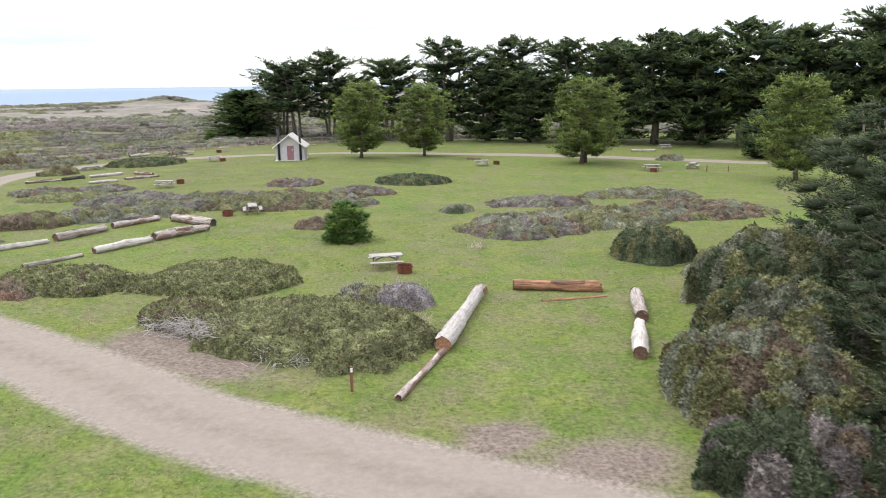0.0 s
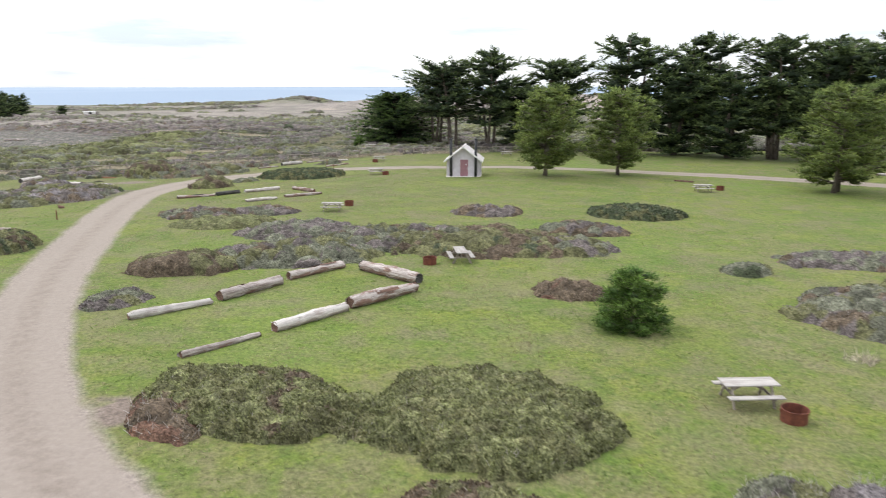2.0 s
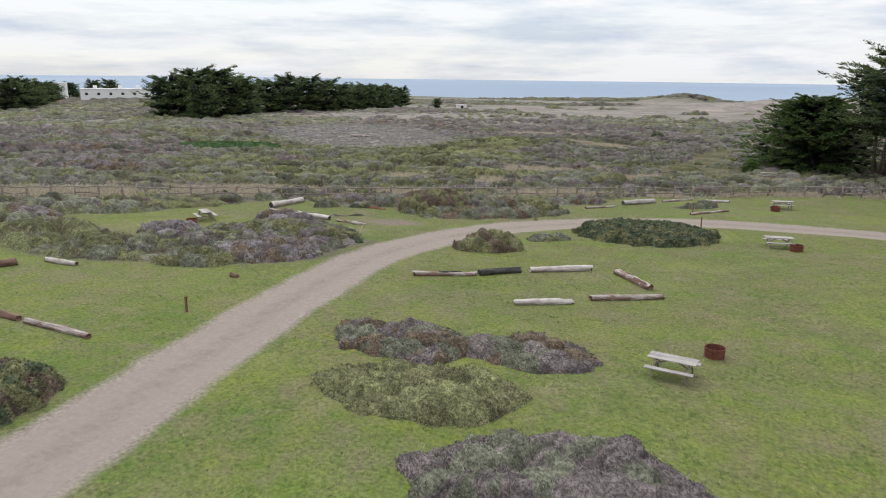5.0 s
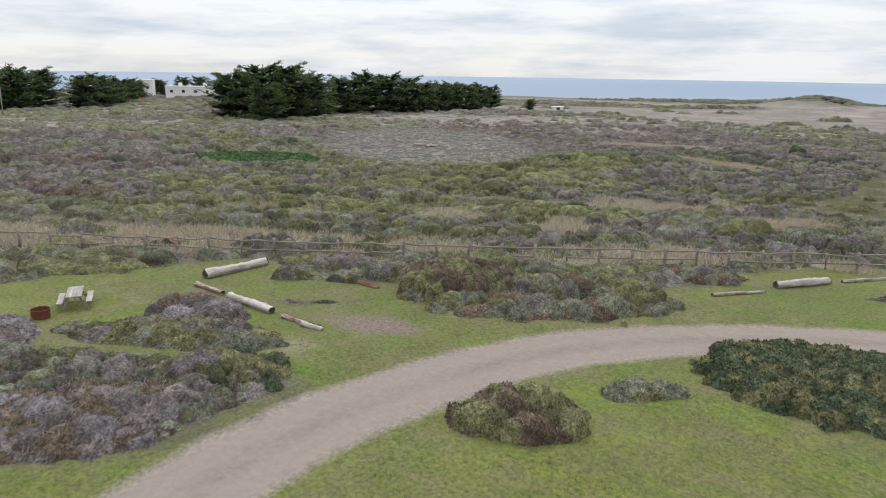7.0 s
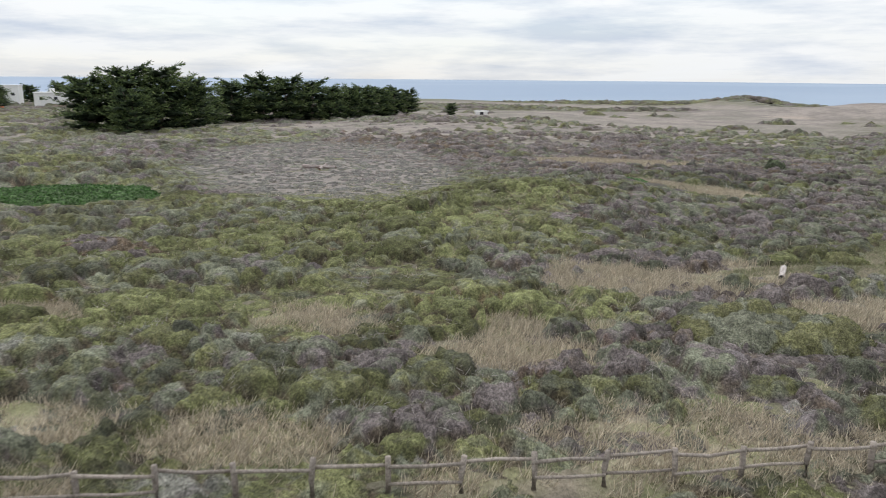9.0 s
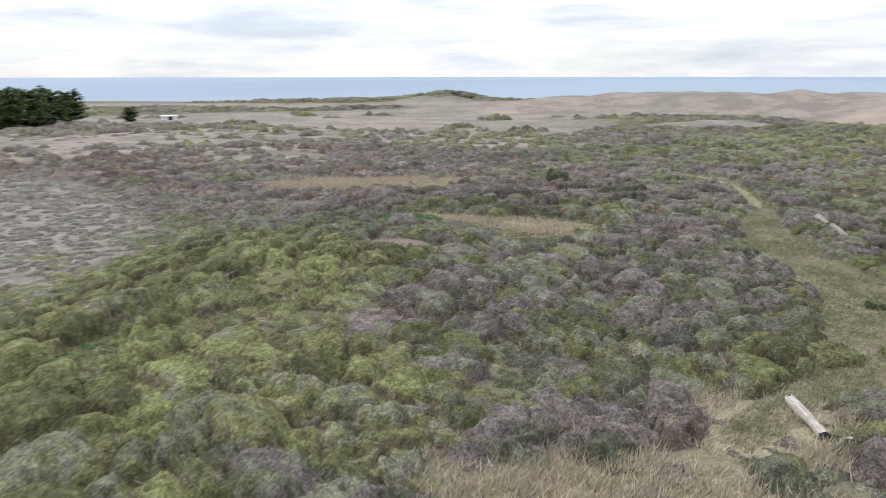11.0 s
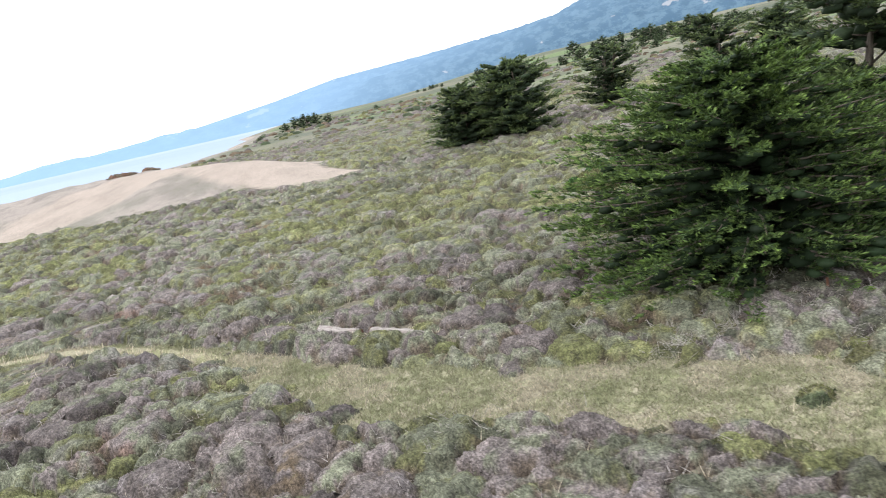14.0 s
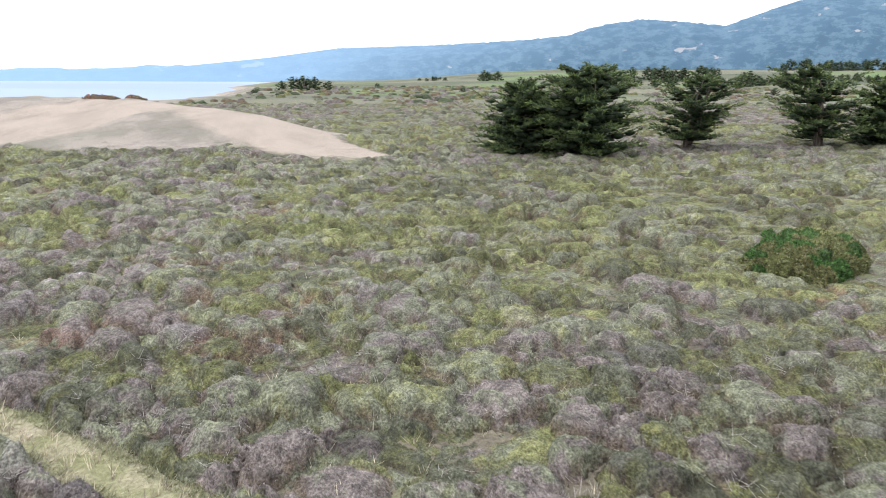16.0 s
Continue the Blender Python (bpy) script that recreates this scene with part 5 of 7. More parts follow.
def lump_shape():
    """A small round body with 20 faces, shared by all the clumps."""
    bm = bmesh.new()
    bmesh.ops.create_icosphere(bm, subdivisions=1, radius=1.0)
    v, f = np.array([q.co for q in bm.verts]), np.array([[q.index for q in p.verts] for p in bm.faces])
    bm.free()
    return v, f


ICO_V, ICO_F = lump_shape()


def make_tree(name, h, spread_r, crown, tones, seed, limbs=60, clumps=4, cards=44, card=0.7, low=0.15, clump=1.2, up=0.35, trunk_r=0.32, lean=0.0, stems=1, flatness=0.5, solid=0.62, gap=0.0, tilt=0.35):
    """A tree at the origin: an Empty with a trunk and limbs, and a crown of many leafy sprays round solid clumps.
    crown(u): the crown's half width, 0 to 1, at the height u, 0 to 1, of the crown."""
    r = rng(seed)
    rr = random.Random(seed)
    thing = new(name)
    wood = bmesh.new()
    stems_at = []
    for s in range(stems):
        a = 2 * math.pi * s / stems + rr.random()
        foot = Vector((math.cos(a), math.sin(a), 0)) * (0.0 if stems == 1 else 0.7)
        tip = Vector((foot.x * 3 + lean * h + rr.uniform(-0.4, 0.4), foot.y * 3 + rr.uniform(-0.4, 0.4), h * rr.uniform(0.86, 0.95)))
        pts = [foot + (tip - foot) * (k / 7) + Vector((rr.uniform(-1, 1), rr.uniform(-1, 1), 0)) * 0.10 * (0 < k < 7) * h / 10 for k in range(8)]
        pts[0].z = -0.3
        tube(wood, pts, [trunk_r * (1.35 if k == 0 else 1 - 0.12 * k) for k in range(8)], 9, 0.25, seed)
        stems_at.append(pts)
    centres, rads = [], []
    for i in range(limbs):
        pts = stems_at[i % stems]
        u = (i + rr.random()) / limbs
        if rr.random() < gap:
            continue
        z = h * (low + (0.97 - low) * u)
        reach = spread_r * crown(u) * rr.uniform(0.7, 1.08)
        a = i * 2.399 + rr.uniform(-0.6, 0.6)
        rise = reach * up * rr.uniform(0.6, 1.3)
        k = min(6.99, max(0.0, 7 * (z - rise) / (h * 0.95)))
        start = pts[int(k)].lerp(pts[int(k) + 1], k % 1)
        end = Vector((start.x + math.cos(a) * reach, start.y + math.sin(a) * reach, max(0.12 * clump, z)))
        mid = start.lerp(end, 0.5) + Vector((rr.uniform(-0.3, 0.3), rr.uniform(-0.3, 0.3), -0.05 * reach))
        tube(wood, [start, mid, end], [trunk_r * 0.3, trunk_r * 0.2, trunk_r * 0.06], 4, 0.2, seed + i)
        for c in range(clumps):
            f = 0.30 + 0.70 * (c + rr.random()) / clumps
            p = start.lerp(mid, f * 2) if f < 0.5 else mid.lerp(end, f * 2 - 1)
            centres.append(p + Vector((rr.gauss(0, 0.3), rr.gauss(0, 0.3), rr.gauss(0, 0.2))) * clump)
            rads.append(clump * rr.uniform(0.65, 1.2) * (1.1 - 0.35 * f) * (0.75 if u > 0.9 else 1))
    part("trunk", wood, BARK, thing, smooth=True)
    ce, ra = np.array(centres), np.array(rads)
    pick = np.asarray(tones)[r.integers(0, len(tones), len(ce))]
    # solid hearts of the clumps, half tone: dead inner twigs and painted inner shade
    ch, rh = ce[::2], ra[::2] * 1.15
    wob = 1 + 0.35 * (r.random((len(ch), len(ICO_V), 1)) - 0.5)
    hv = (ch[:, None] + ICO_V[None] * wob * (rh[:, None, None] * solid) * (1, 1, flatness)).reshape(-1, 3)
    hf = (np.arange(len(ch))[:, None, None] * len(ICO_V) + ICO_F[None]).reshape(-1, 3)
    hv[:, 2] = np.maximum(hv[:, 2], 0.02)
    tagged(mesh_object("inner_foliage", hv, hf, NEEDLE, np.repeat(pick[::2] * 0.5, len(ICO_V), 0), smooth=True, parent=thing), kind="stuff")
    n = len(ce) * cards
    idx = np.repeat(np.arange(len(ce)), cards)
    off = unit(r.normal(size=(n, 3)))
    at = ce[idx] + off * ra[idx][:, None] * (1, 1, flatness) * r.uniform(0.45, 0.95, (n, 1))
    axis = unit(ce[idx] * (1, 1, 0) + 1e-6)
    way = unit(off * (0.8, 0.8, 0.35) + 0.7 * axis + (0, 0, tilt) + r.normal(size=(n, 3)) * 0.35)
    v, f = kites(at, way, r.uniform(0.4, 1.45, n) * card, r.uniform(0.11, 0.24, n) * card, seed)
    v[:, 2] = np.maximum(v[:, 2], 0.02)
    # sprays on a clump's upper side are painted lighter, as lit from above
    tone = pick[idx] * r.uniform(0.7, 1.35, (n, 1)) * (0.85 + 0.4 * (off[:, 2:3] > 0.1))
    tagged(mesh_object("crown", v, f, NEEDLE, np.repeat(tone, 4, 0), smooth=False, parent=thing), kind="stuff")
    return thing


def make_conifer(name, h, reach_r, crown, dark, tip, seed, limbs=190, twig_pairs=11, needles=15, low=0.02, trunk_r=0.4, needle=0.33, lean=0.0, rise=0.36, stems=1, heart=1.0, ragged=0.55, tiers=0, dead=0):
    """A dense conifer at the origin: layered limbs, each a flat spray of forward-growing twigs with paler tips."""
    rr, r = random.Random(seed), rng(seed)
    thing = new(name)
    wood = bmesh.new()
    fork = [Vector((math.cos(2.3 * k + seed), math.sin(2.3 * k + seed), 0)) * (0 if stems == 1 else 0.09 * h) for k in range(stems)]

    def stem(k, z):
        """The middle of a stem at a height."""
        u = z / h
        return fork[k] * (0.25 + 1.1 * u) + Vector((lean * z * (0.6 + 0.4 * u) + 0.02 * h * math.sin(5 * u + k), 0.02 * h * math.sin(4 * u + 2 * k), z))

    for k in range(stems):
        tube(wood, [stem(k, h * q) - Vector((0, 0, 0.3 * (q == 0))) for q in (0, 0.15, 0.3, 0.5, 0.7, 0.85, 0.96)], [trunk_r * q for q in (1.35, 1.0, 0.86, 0.66, 0.42, 0.24, 0.08)], 9, 0.22, seed + k)
    start, way, size, shade, hearts = [], [], [], [], []
    for i in range(limbs):
        u = ((i + rr.random()) / limbs) ** 1.15
        if tiers:
            u = min(1.0, (math.floor(u * tiers) + 0.5 + rr.gauss(0, 0.22)) / tiers)
        u = max(0.0, u)
        reach = max(0.5, reach_r * crown(u) * rr.uniform(ragged, 1.08))
        ang = i * 2.399 + rr.uniform(-1.0, 1.0)
        out = Vector((math.cos(ang), math.sin(ang), 0))
        side = Vector((-out.y, out.x, 0))
        foot = stem(i % stems, h * (low + (0.95 - low) * u))
        droop = rr.uniform(-0.08, 0.10) + rise * min(1.0, 0.25 + 1.5 * u) * rr.random()
        p = [foot, foot + out * reach * 0.55 + Vector((0, 0, reach * droop * 0.6)), foot + out * reach + side * rr.uniform(-0.5, 0.5) + Vector((0, 0, reach * (droop - 0.02)))]
        for q in p:
            q.z = max(q.z, 0.15)
        tube(wood, [p[0], p[1], p[1].lerp(p[2], 0.6)], [0.03 + 0.2 * trunk_r, 0.015 + 0.1 * trunk_r, 0.012], 4, 0.2, seed + i)
        for k in range(2 * twig_pairs):
            s = 0.28 + 0.72 * (k // 2 + rr.random()) / twig_pairs
            at = p[0].lerp(p[1], s / 0.55) if s < 0.55 else p[1].lerp(p[2], (s - 0.55) / 0.45)
            turn = radians(rr.uniform(18, 62)) * (1 if k % 2 else -1) * (1.15 - 0.6 * s)
            go = out * math.cos(turn) + side * math.sin(turn) + Vector((0, 0, rr.uniform(-0.15, 0.65)))
            start.append(at), way.append(go.normalized())
            size.append(rr.uniform(0.55, 1.0) * (0.55 + 0.9 * (1 - s)) * min(1.25, 0.35 + 0.13 * reach) * needle / 0.33), shade.append(s)
        for s in (0.25, 0.45, 0.65):
            hearts.append((*(p[0].lerp(p[2], s)), (0.25 + 0.07 * reach * (1 - s)) * heart))
    for k in range(dead):
        foot = stem(k % stems, h * (0.12 + 0.4 * k / dead))
        ang, reach = k * 2.1 + rr.random(), rr.uniform(0.2, 0.42) * h
        mid = foot + Vector((math.cos(ang), math.sin(ang), rr.uniform(-0.1, 0.3))) * reach * 0.5
        tip_at = mid + Vector((math.cos(ang + 0.5), math.sin(ang + 0.5), rr.uniform(-0.3, 0.5))) * reach * 0.5
        tube(wood, [foot, mid, tip_at], [0.28 * trunk_r, 0.16 * trunk_r, 0.02], 5, 0.2, k)
        for q in range(4):
            go = Vector((rr.uniform(-1, 1), rr.uniform(-1, 1), rr.uniform(-0.4, 0.6))) * reach * 0.3
            tube(wood, [mid.lerp(tip_at, q / 4), mid.lerp(tip_at, q / 4) + go], [0.08 * trunk_r, 0.012], 4, 0.2, q)
    part("trunk", wood, BARK, thing, smooth=True)
    he = np.array(hearts)
    wob = 1 + 0.4 * (r.random((len(he), len(ICO_V), 1)) - 0.5)
    hv = (he[:, None, :3] + ICO_V[None] * wob * he[:, None, 3:] * (1, 1, 0.45)).reshape(-1, 3)
    hv[:, 2] = np.maximum(hv[:, 2], 0.03)
    hf = (np.arange(len(he))[:, None, None] * len(ICO_V) + ICO_F[None]).reshape(-1, 3)
    # hearts painted darker than the needles, for the shade inside the crown
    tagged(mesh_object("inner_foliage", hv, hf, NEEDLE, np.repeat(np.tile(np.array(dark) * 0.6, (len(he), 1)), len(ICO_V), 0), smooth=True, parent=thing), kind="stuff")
    at, go, size, shade = np.array(start), np.array(way), np.array(size), np.array(shade)
    idx = np.repeat(np.arange(len(at)), needles)
    q = np.tile(np.linspace(0.05, 1.0, needles), len(at))
    n = len(idx)
    flank = unit(np.cross(go[idx], (0, 0, 1.0))) * np.where(np.arange(n) % 2, 1, -1)[:, None]
    base = at[idx] + go[idx] * (q * size[idx])[:, None] + r.normal(scale=0.03, size=(n, 3))
    aim = unit(go[idx] + 0.75 * flank * (1.1 - q[:, None]) + (0, 0, 0.16) + r.normal(size=(n, 3)) * 0.22)
    v, f = kites(base, aim, r.uniform(0.6, 1.4, n) * needle, r.uniform(0.15, 0.36, n) * needle, seed)
    v[:, 2] = np.maximum(v[:, 2], 0.02)
    # dark inside to pale tips: fresh growth, with the crown's shade and light painted in
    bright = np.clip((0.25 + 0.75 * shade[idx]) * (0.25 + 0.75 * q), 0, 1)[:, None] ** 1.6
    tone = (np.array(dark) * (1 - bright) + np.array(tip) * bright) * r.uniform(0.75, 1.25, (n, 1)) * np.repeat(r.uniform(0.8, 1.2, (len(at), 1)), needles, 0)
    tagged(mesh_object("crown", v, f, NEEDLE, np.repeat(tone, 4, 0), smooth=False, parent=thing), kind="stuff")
    return thing


MIDGREEN = [(0.16, 0.205, 0.058), (0.19, 0.232, 0.064), (0.125, 0.165, 0.052)]
WIND = [(0.055, 0.084, 0.041), (0.074, 0.11, 0.044), (0.062, 0.089, 0.044)]


def umbrella(u):
    return (0.62 + 0.38 * math.sin(math.pi * min(1.0, 0.2 + 0.6 * u))) * (1.0 if u < 0.75 else 1 - 2.6 * (u - 0.75))


def ovoid(u):
    return max(0.10, math.sqrt(max(0.0, 1 - (u - 0.42) ** 2 / (0.37 if u > 0.42 else 0.26))))


def dome(u):
    return max(0.12, math.sqrt(max(0.0, 1 - u ** 3)) * (1.0 if u > 0.1 else 0.9))


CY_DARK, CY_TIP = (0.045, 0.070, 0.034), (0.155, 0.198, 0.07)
TREES = {
    "cypress_a": make_conifer("cypress_tree", 19, 8.2, umbrella, CY_DARK, CY_TIP, 201, 84, 7, 9, 0.24, 0.45, 0.72, 0.02, 0.55, 2, 1.9, 0.45, 9, 5),
    "cypress_b": make_conifer("cypress_tree", 20, 6.8, umbrella, CY_DARK, CY_TIP, 202, 80, 7, 9, 0.24, 0.3, 0.72, -0.04, 0.6, 3, 1.9, 0.4, 8, 7),
    "cypress_c": make_conifer("cypress_tree", 17, 8.2, umbrella, CY_DARK, CY_TIP, 203, 94, 7, 9, 0.03, 0.42, 0.72, 0.0, 0.5, 2, 2.0, 0.5, 10, 0),
    "cypress_d": make_conifer("cypress_tree", 21, 7.6, umbrella, CY_DARK, CY_TIP, 204, 86, 7, 9, 0.18, 0.38, 0.72, 0.03, 0.6, 3, 1.9, 0.45, 10, 4),
    "pine": make_tree("round_pine_tree", 12.5, 5.3, ovoid, MIDGREEN, 205, 96, 4, 60, 0.46, 0.16, 0.85, 0.25, 0.3, flatness=0.5),
    "pine_twin": make_tree("round_pine_tree", 12.8, 6.2, ovoid, MIDGREEN, 206, 104, 4, 60, 0.46, 0.16, 0.9, 0.25, 0.26, stems=2, flatness=0.5),
    "wind": make_conifer("windswept_cypress", 10.4, 7.2, dome, CY_DARK, CY_TIP, 207, 150, 9, 11, 0.04, 0.3, 0.40, 0.05, 0.5, 4, 1.7, 0.62, 0, 3),
    "bent": make_conifer("windswept_cypress", 10.5, 6.2, umbrella, CY_DARK, CY_TIP, 208, 90, 8, 11, 0.14, 0.3, 0.42, 0.30, 0.7, 4, 1.3, 0.45, 8, 10),
    "bushy": make_tree("bushy_tree", 7, 4.2, dome, [(0.066, 0.088, 0.042), (0.088, 0.11, 0.056), (0.045, 0.065, 0.03)], 209, 84, 4, 84, 0.23, 0.03, 0.75, 0.4, 0.16, stems=3, flatness=0.5),
    "cypress_near": make_conifer("cypress_tree", 17.5, 9.0, umbrella, CY_DARK, CY_TIP, 213, 84, 10, 12, 0.36, 0.3, 0.42, 0.20, 0.6, 3, 1.4, 0.45, 7, 18),
    "remote": make_conifer("distant_cypress", 11, 7.4, dome, CY_DARK, CY_TIP, 212, 84, 6, 7, 0.02, 0.35, 0.72, 0.06, 0.55, 2, 1.9, 0.45, 7, 3),
    "plain": make_tree("distant_cypress", 11, 7.2, dome, WIND, 214, 36, 3, 12, 1.1, 0.02, 1.9, 0.35, 0.4, 0.06, flatness=0.5, solid=0.7),
}
PLACES = {kind: [] for kind in TREES}


def plant(kind, x, y, size=1.0, turn=0.0, label="", group="", sink=0.1):
    m = Matrix.Translation((x, y, float(terrain(x, y)) - sink)) @ Matrix.Rotation(radians(turn), 4, "Z")
    ob = copy_thing(TREES[kind], m) if PLACES[kind] else TREES[kind]
    ob.matrix_basis = m @ Matrix.Diagonal((size, size, size, 1))
    PLACES[kind].append((x, y))
    return tagged(ob, label, "tree", group)


ROW = "cypress windbreak behind the lawn"
plant("cypress_near", -36.5, 163.5, 0.92, -60, "tall dark cypress behind a bushy conifer", ROW)
plant("cypress_near", -32.0, 157, 0.95, -95, "dark green windblown cypress with bare grey lower limbs", ROW)
plant("cypress_b", -24.5, 155, 0.94, 90, "tall dark cypress with a thin open crown", ROW)
for i, (kind, x, y, size) in enumerate([
        ("cypress_a", -12, 152, 0.9), ("cypress_c", -18, 160, 0.8), ("cypress_d", 1, 147, 0.98), ("cypress_c", 9, 149, 0.95), ("cypress_c", 17, 144, 0.85), ("cypress_d", 24, 143, 0.95),
        ("cypress_c", 31, 139, 1.1), ("cypress_d", 14, 152, 1.0), ("cypress_d", 39, 135, 0.98), ("cypress_c", 47, 132, 1.15), ("cypress_d", 53, 129, 1.05),
        ("cypress_c", 59, 124, 1.2), ("cypress_c", 66, 121, 1.05), ("cypress_d", 72, 116, 1.1), ("cypress_a", 79, 112, 1.15), ("cypress_d", 87, 107, 1.15),
        ("cypress_c", 95, 102, 1.2), ("cypress_a", 62, 133, 1.0), ("cypress_d", 34, 148, 0.95), ("cypress_b", 76, 128, 1.1), ("cypress_d", 48, 143, 1.0)]):
    plant(kind, x, y, size, 37 * i, "tall dark green cypress in a dense row", ROW)
plant("cypress_c", 52, 101, 0.5, 60, "low dark cypress shrub with foliage to the ground", ROW)
plant("cypress_c", 46, 106, 0.42, 160, "low dark cypress shrub with foliage to the ground", ROW)
LAWN = "round pines on the lawn"
plant("pine", -12.3, 107.5, 0.92, 0, "round bright green pine with a short trunk on the lawn", LAWN)
plant("pine", -3.0, 112.5, 0.92, 70, "round bright green pine with a short trunk on the lawn", LAWN)
plant("pine_twin", 19.4, 100.5, 0.95, 30, "broad round green pine with a forked trunk", LAWN)
plant("pine", 39.5, 79.5, 0.95, 140, "round green pine with low foliage beside the thicket", LAWN)
EDGE = "bushy trees at the edge of the clearing"
plant("bushy", 25, 38.5, 1.35, 200, "tall grey-green feathery tree above the bushes", EDGE)
plant("bushy", 21.5, 30.0, 1.05, 80, "grey-green spreading bushy tree at the clearing", EDGE)
plant("bushy", 17.8, 22.5, 0.75, 20, "grey-green spreading bushy tree at the clearing", EDGE)
plant("bushy", 15.0, 17.0, 0.72, 130, "bright green bushy tree at the clearing's edge", EDGE)
plant("bushy", 30, 47, 1.2, 260, "grey-green spreading bushy tree behind the bushes", EDGE)
FIELD = "windswept cypresses in the scrub"
plant("wind", 22.8, 238, 1.1, 0, "windswept dark cypress standing in open scrub", FIELD)
plant("wind", 26.5, 228, 1.3, 120, "dense dark cypress standing in open scrub", FIELD)
plant("bent", 45.5, 220.5, 1.15, 240, "leaning windswept cypress in open scrub", FIELD)
plant("bent", 64, 204, 1.3, 60, "flat-topped windswept cypress in open scrub", FIELD)
plant("wind", 72, 196, 1.15, 300, "flat-topped windswept cypress in open scrub", FIELD)
GROVE = "distant cypress grove near the shore"
for i, (x, y, s) in enumerate([(-219, 166, 1.25), (-215, 172, 1.45), (-213, 179, 1.45), (-212, 186, 1.25), (-206, 169, 1.0), (-226, 200, 0.75),
                              (-229, 209, 1.15), (-226, 216, 1.3), (-224, 223, 1.25), (-222, 230, 1.15), (-222, 237, 1.0), (-224, 246, 1.0), (-225, 254, 1.0), (-226, 262, 0.95),
                              (-228, 270, 0.95), (-229, 278, 0.85), (-213, 282, 0.4), (-292, 150, 1.1), (-296, 138, 1.25), (-284, 128, 1.3), (-300, 158, 1.1), (-278, 116, 1.2), (-270, 104, 1.2), (-312, 166, 1.0), (-323, 172, 0.9), (-336, 180, 0.9), (-348, 188, 0.8), (-392, 226, 0.9), (-402, 240, 0.9), (-384, 212, 0.8), (-300, 126, 1.3)]):
    plant("remote", x, y, 0.87 * s, 47 * i, "dark wind-shaped cypress in a distant grove", GROVE)
for i, (x, y, s) in enumerate([(352, 706, 0.9), (360, 698, 1.2), (368, 692, 1.3), (378, 690, 1.2), (388, 684, 0.9), (239, 594, 0.5), (260, 700, 0.3), (561, 788, 0.6), (121, 400, 0.25), (140, 415, 0.2),
                              (620, 500, 0.8), (640, 460, 0.9), (560, 400, 0.8), (690, 430, 0.9), (480, 320, 0.6), (500, 300, 0.6), (430, 560, 0.5)]):
    plant("plain", x, y, s, 61 * i, "dark clump of trees far across the plain", "far trees on the plain", sink=1.6)
wood = random.Random(8)
# groves before the hills: from and to which bearing, how far, size and number
for first, last, far_off, size, count in ((49.2, 51.6, 1500, 0.9, 6), (54.0, 55.5, 1300, 1.4, 4), (61.5, 65.5, 1250, 1.9, 6), (66.6, 69.5, 1250, 1.9, 9), (70.1, 71.6, 1400, 1.9, 5), (72.9, 74.0, 1000, 1.5, 3), (75.8, 84, 1950, 2.2, 22), (86, 95, 1800, 2.0, 14)):
    for i in range(count):
        bearing, d = radians(first + (last - first) * (i + wood.random()) / count), far_off * wood.uniform(0.95, 1.06)
        plant("plain", -72 + d * math.sin(bearing), 177 + d * math.cos(bearing), size * wood.uniform(0.7, 1.25), 61 * i, "dark clump of trees far across the plain", "far trees on the plain", sink=1.6)
for i in range(72):
    u = i / 71
    x, y = 690 + 560 * u + wood.uniform(-40, 60), 640 - 330 * u + wood.uniform(-50, 70)
    if wood.random() < 0.85:
        plant("plain", x, y, wood.uniform(0.7, 1.5), 61 * i, "dark clump of trees far across the plain", "far trees on the plain", sink=3.0)

young = make_tree("young_pine", 2.8, 1.75, dome, [(0.09, 0.155, 0.032), (0.12, 0.19, 0.04), (0.07, 0.125, 0.03)], 210, 70, 3, 80, 0.2, 0.03, 0.44, 0.5, 0.07, flatness=0.6)
young.location = (-6.3, 48.6, float(terrain(-6.3, 48.6)))
tagged(young, "young bushy bright green pine on the lawn", "tree")


def broad(u):
    return (1.0 - 0.78 * u ** 1.9) if u > 0.12 else 0.9 + 0.8 * u


big = make_conifer("conifer_tree", 10.6, 11.2, broad, (0.032, 0.058, 0.024), (0.15, 0.22, 0.055), 211, 360, twig_pairs=12, needles=18, needle=0.26, ragged=0.74)
big.location = (-45.9, 167.2, float(terrain(-45.9, 167.2)))
tagged(big, "big dense dark green cypress with foliage to the ground", "tree")
sapling = copy_thing(young, Matrix.Translation((-51.2, 157.2, float(terrain(-51.2, 157.2)))))
sapling.matrix_basis = Matrix.Translation((-51.2, 157.2, float(terrain(-51.2, 157.2)))) @ Matrix.Diagonal((0.7, 0.7, 0.7, 1))
tagged(sapling, "feathery green young pine at the edge of the trail", "tree")


# ---- camp furniture ----
def box(bm, cx, cy, cz, sx, sy, sz, rot=None, bevel=0.0):
    m = Matrix.Translation((cx, cy, cz)) @ (rot or Matrix()) @ Matrix.Diagonal((sx, sy, sz, 1))
    made = bmesh.ops.create_cube(bm, size=1.0, matrix=m)
    if bevel:
        edges = {e for v in made["verts"] for e in v.link_edges}
        bmesh.ops.bevel(bm, geom=list(edges), offset=bevel, segments=1, affect="EDGES")
    return bm


def on_ground(x, y, turn=0.0, lift=0.0):
    return Matrix.Translation((x, y, float(terrain(x, y)) + lift)) @ Matrix.Rotation(radians(turn), 4, "Z")


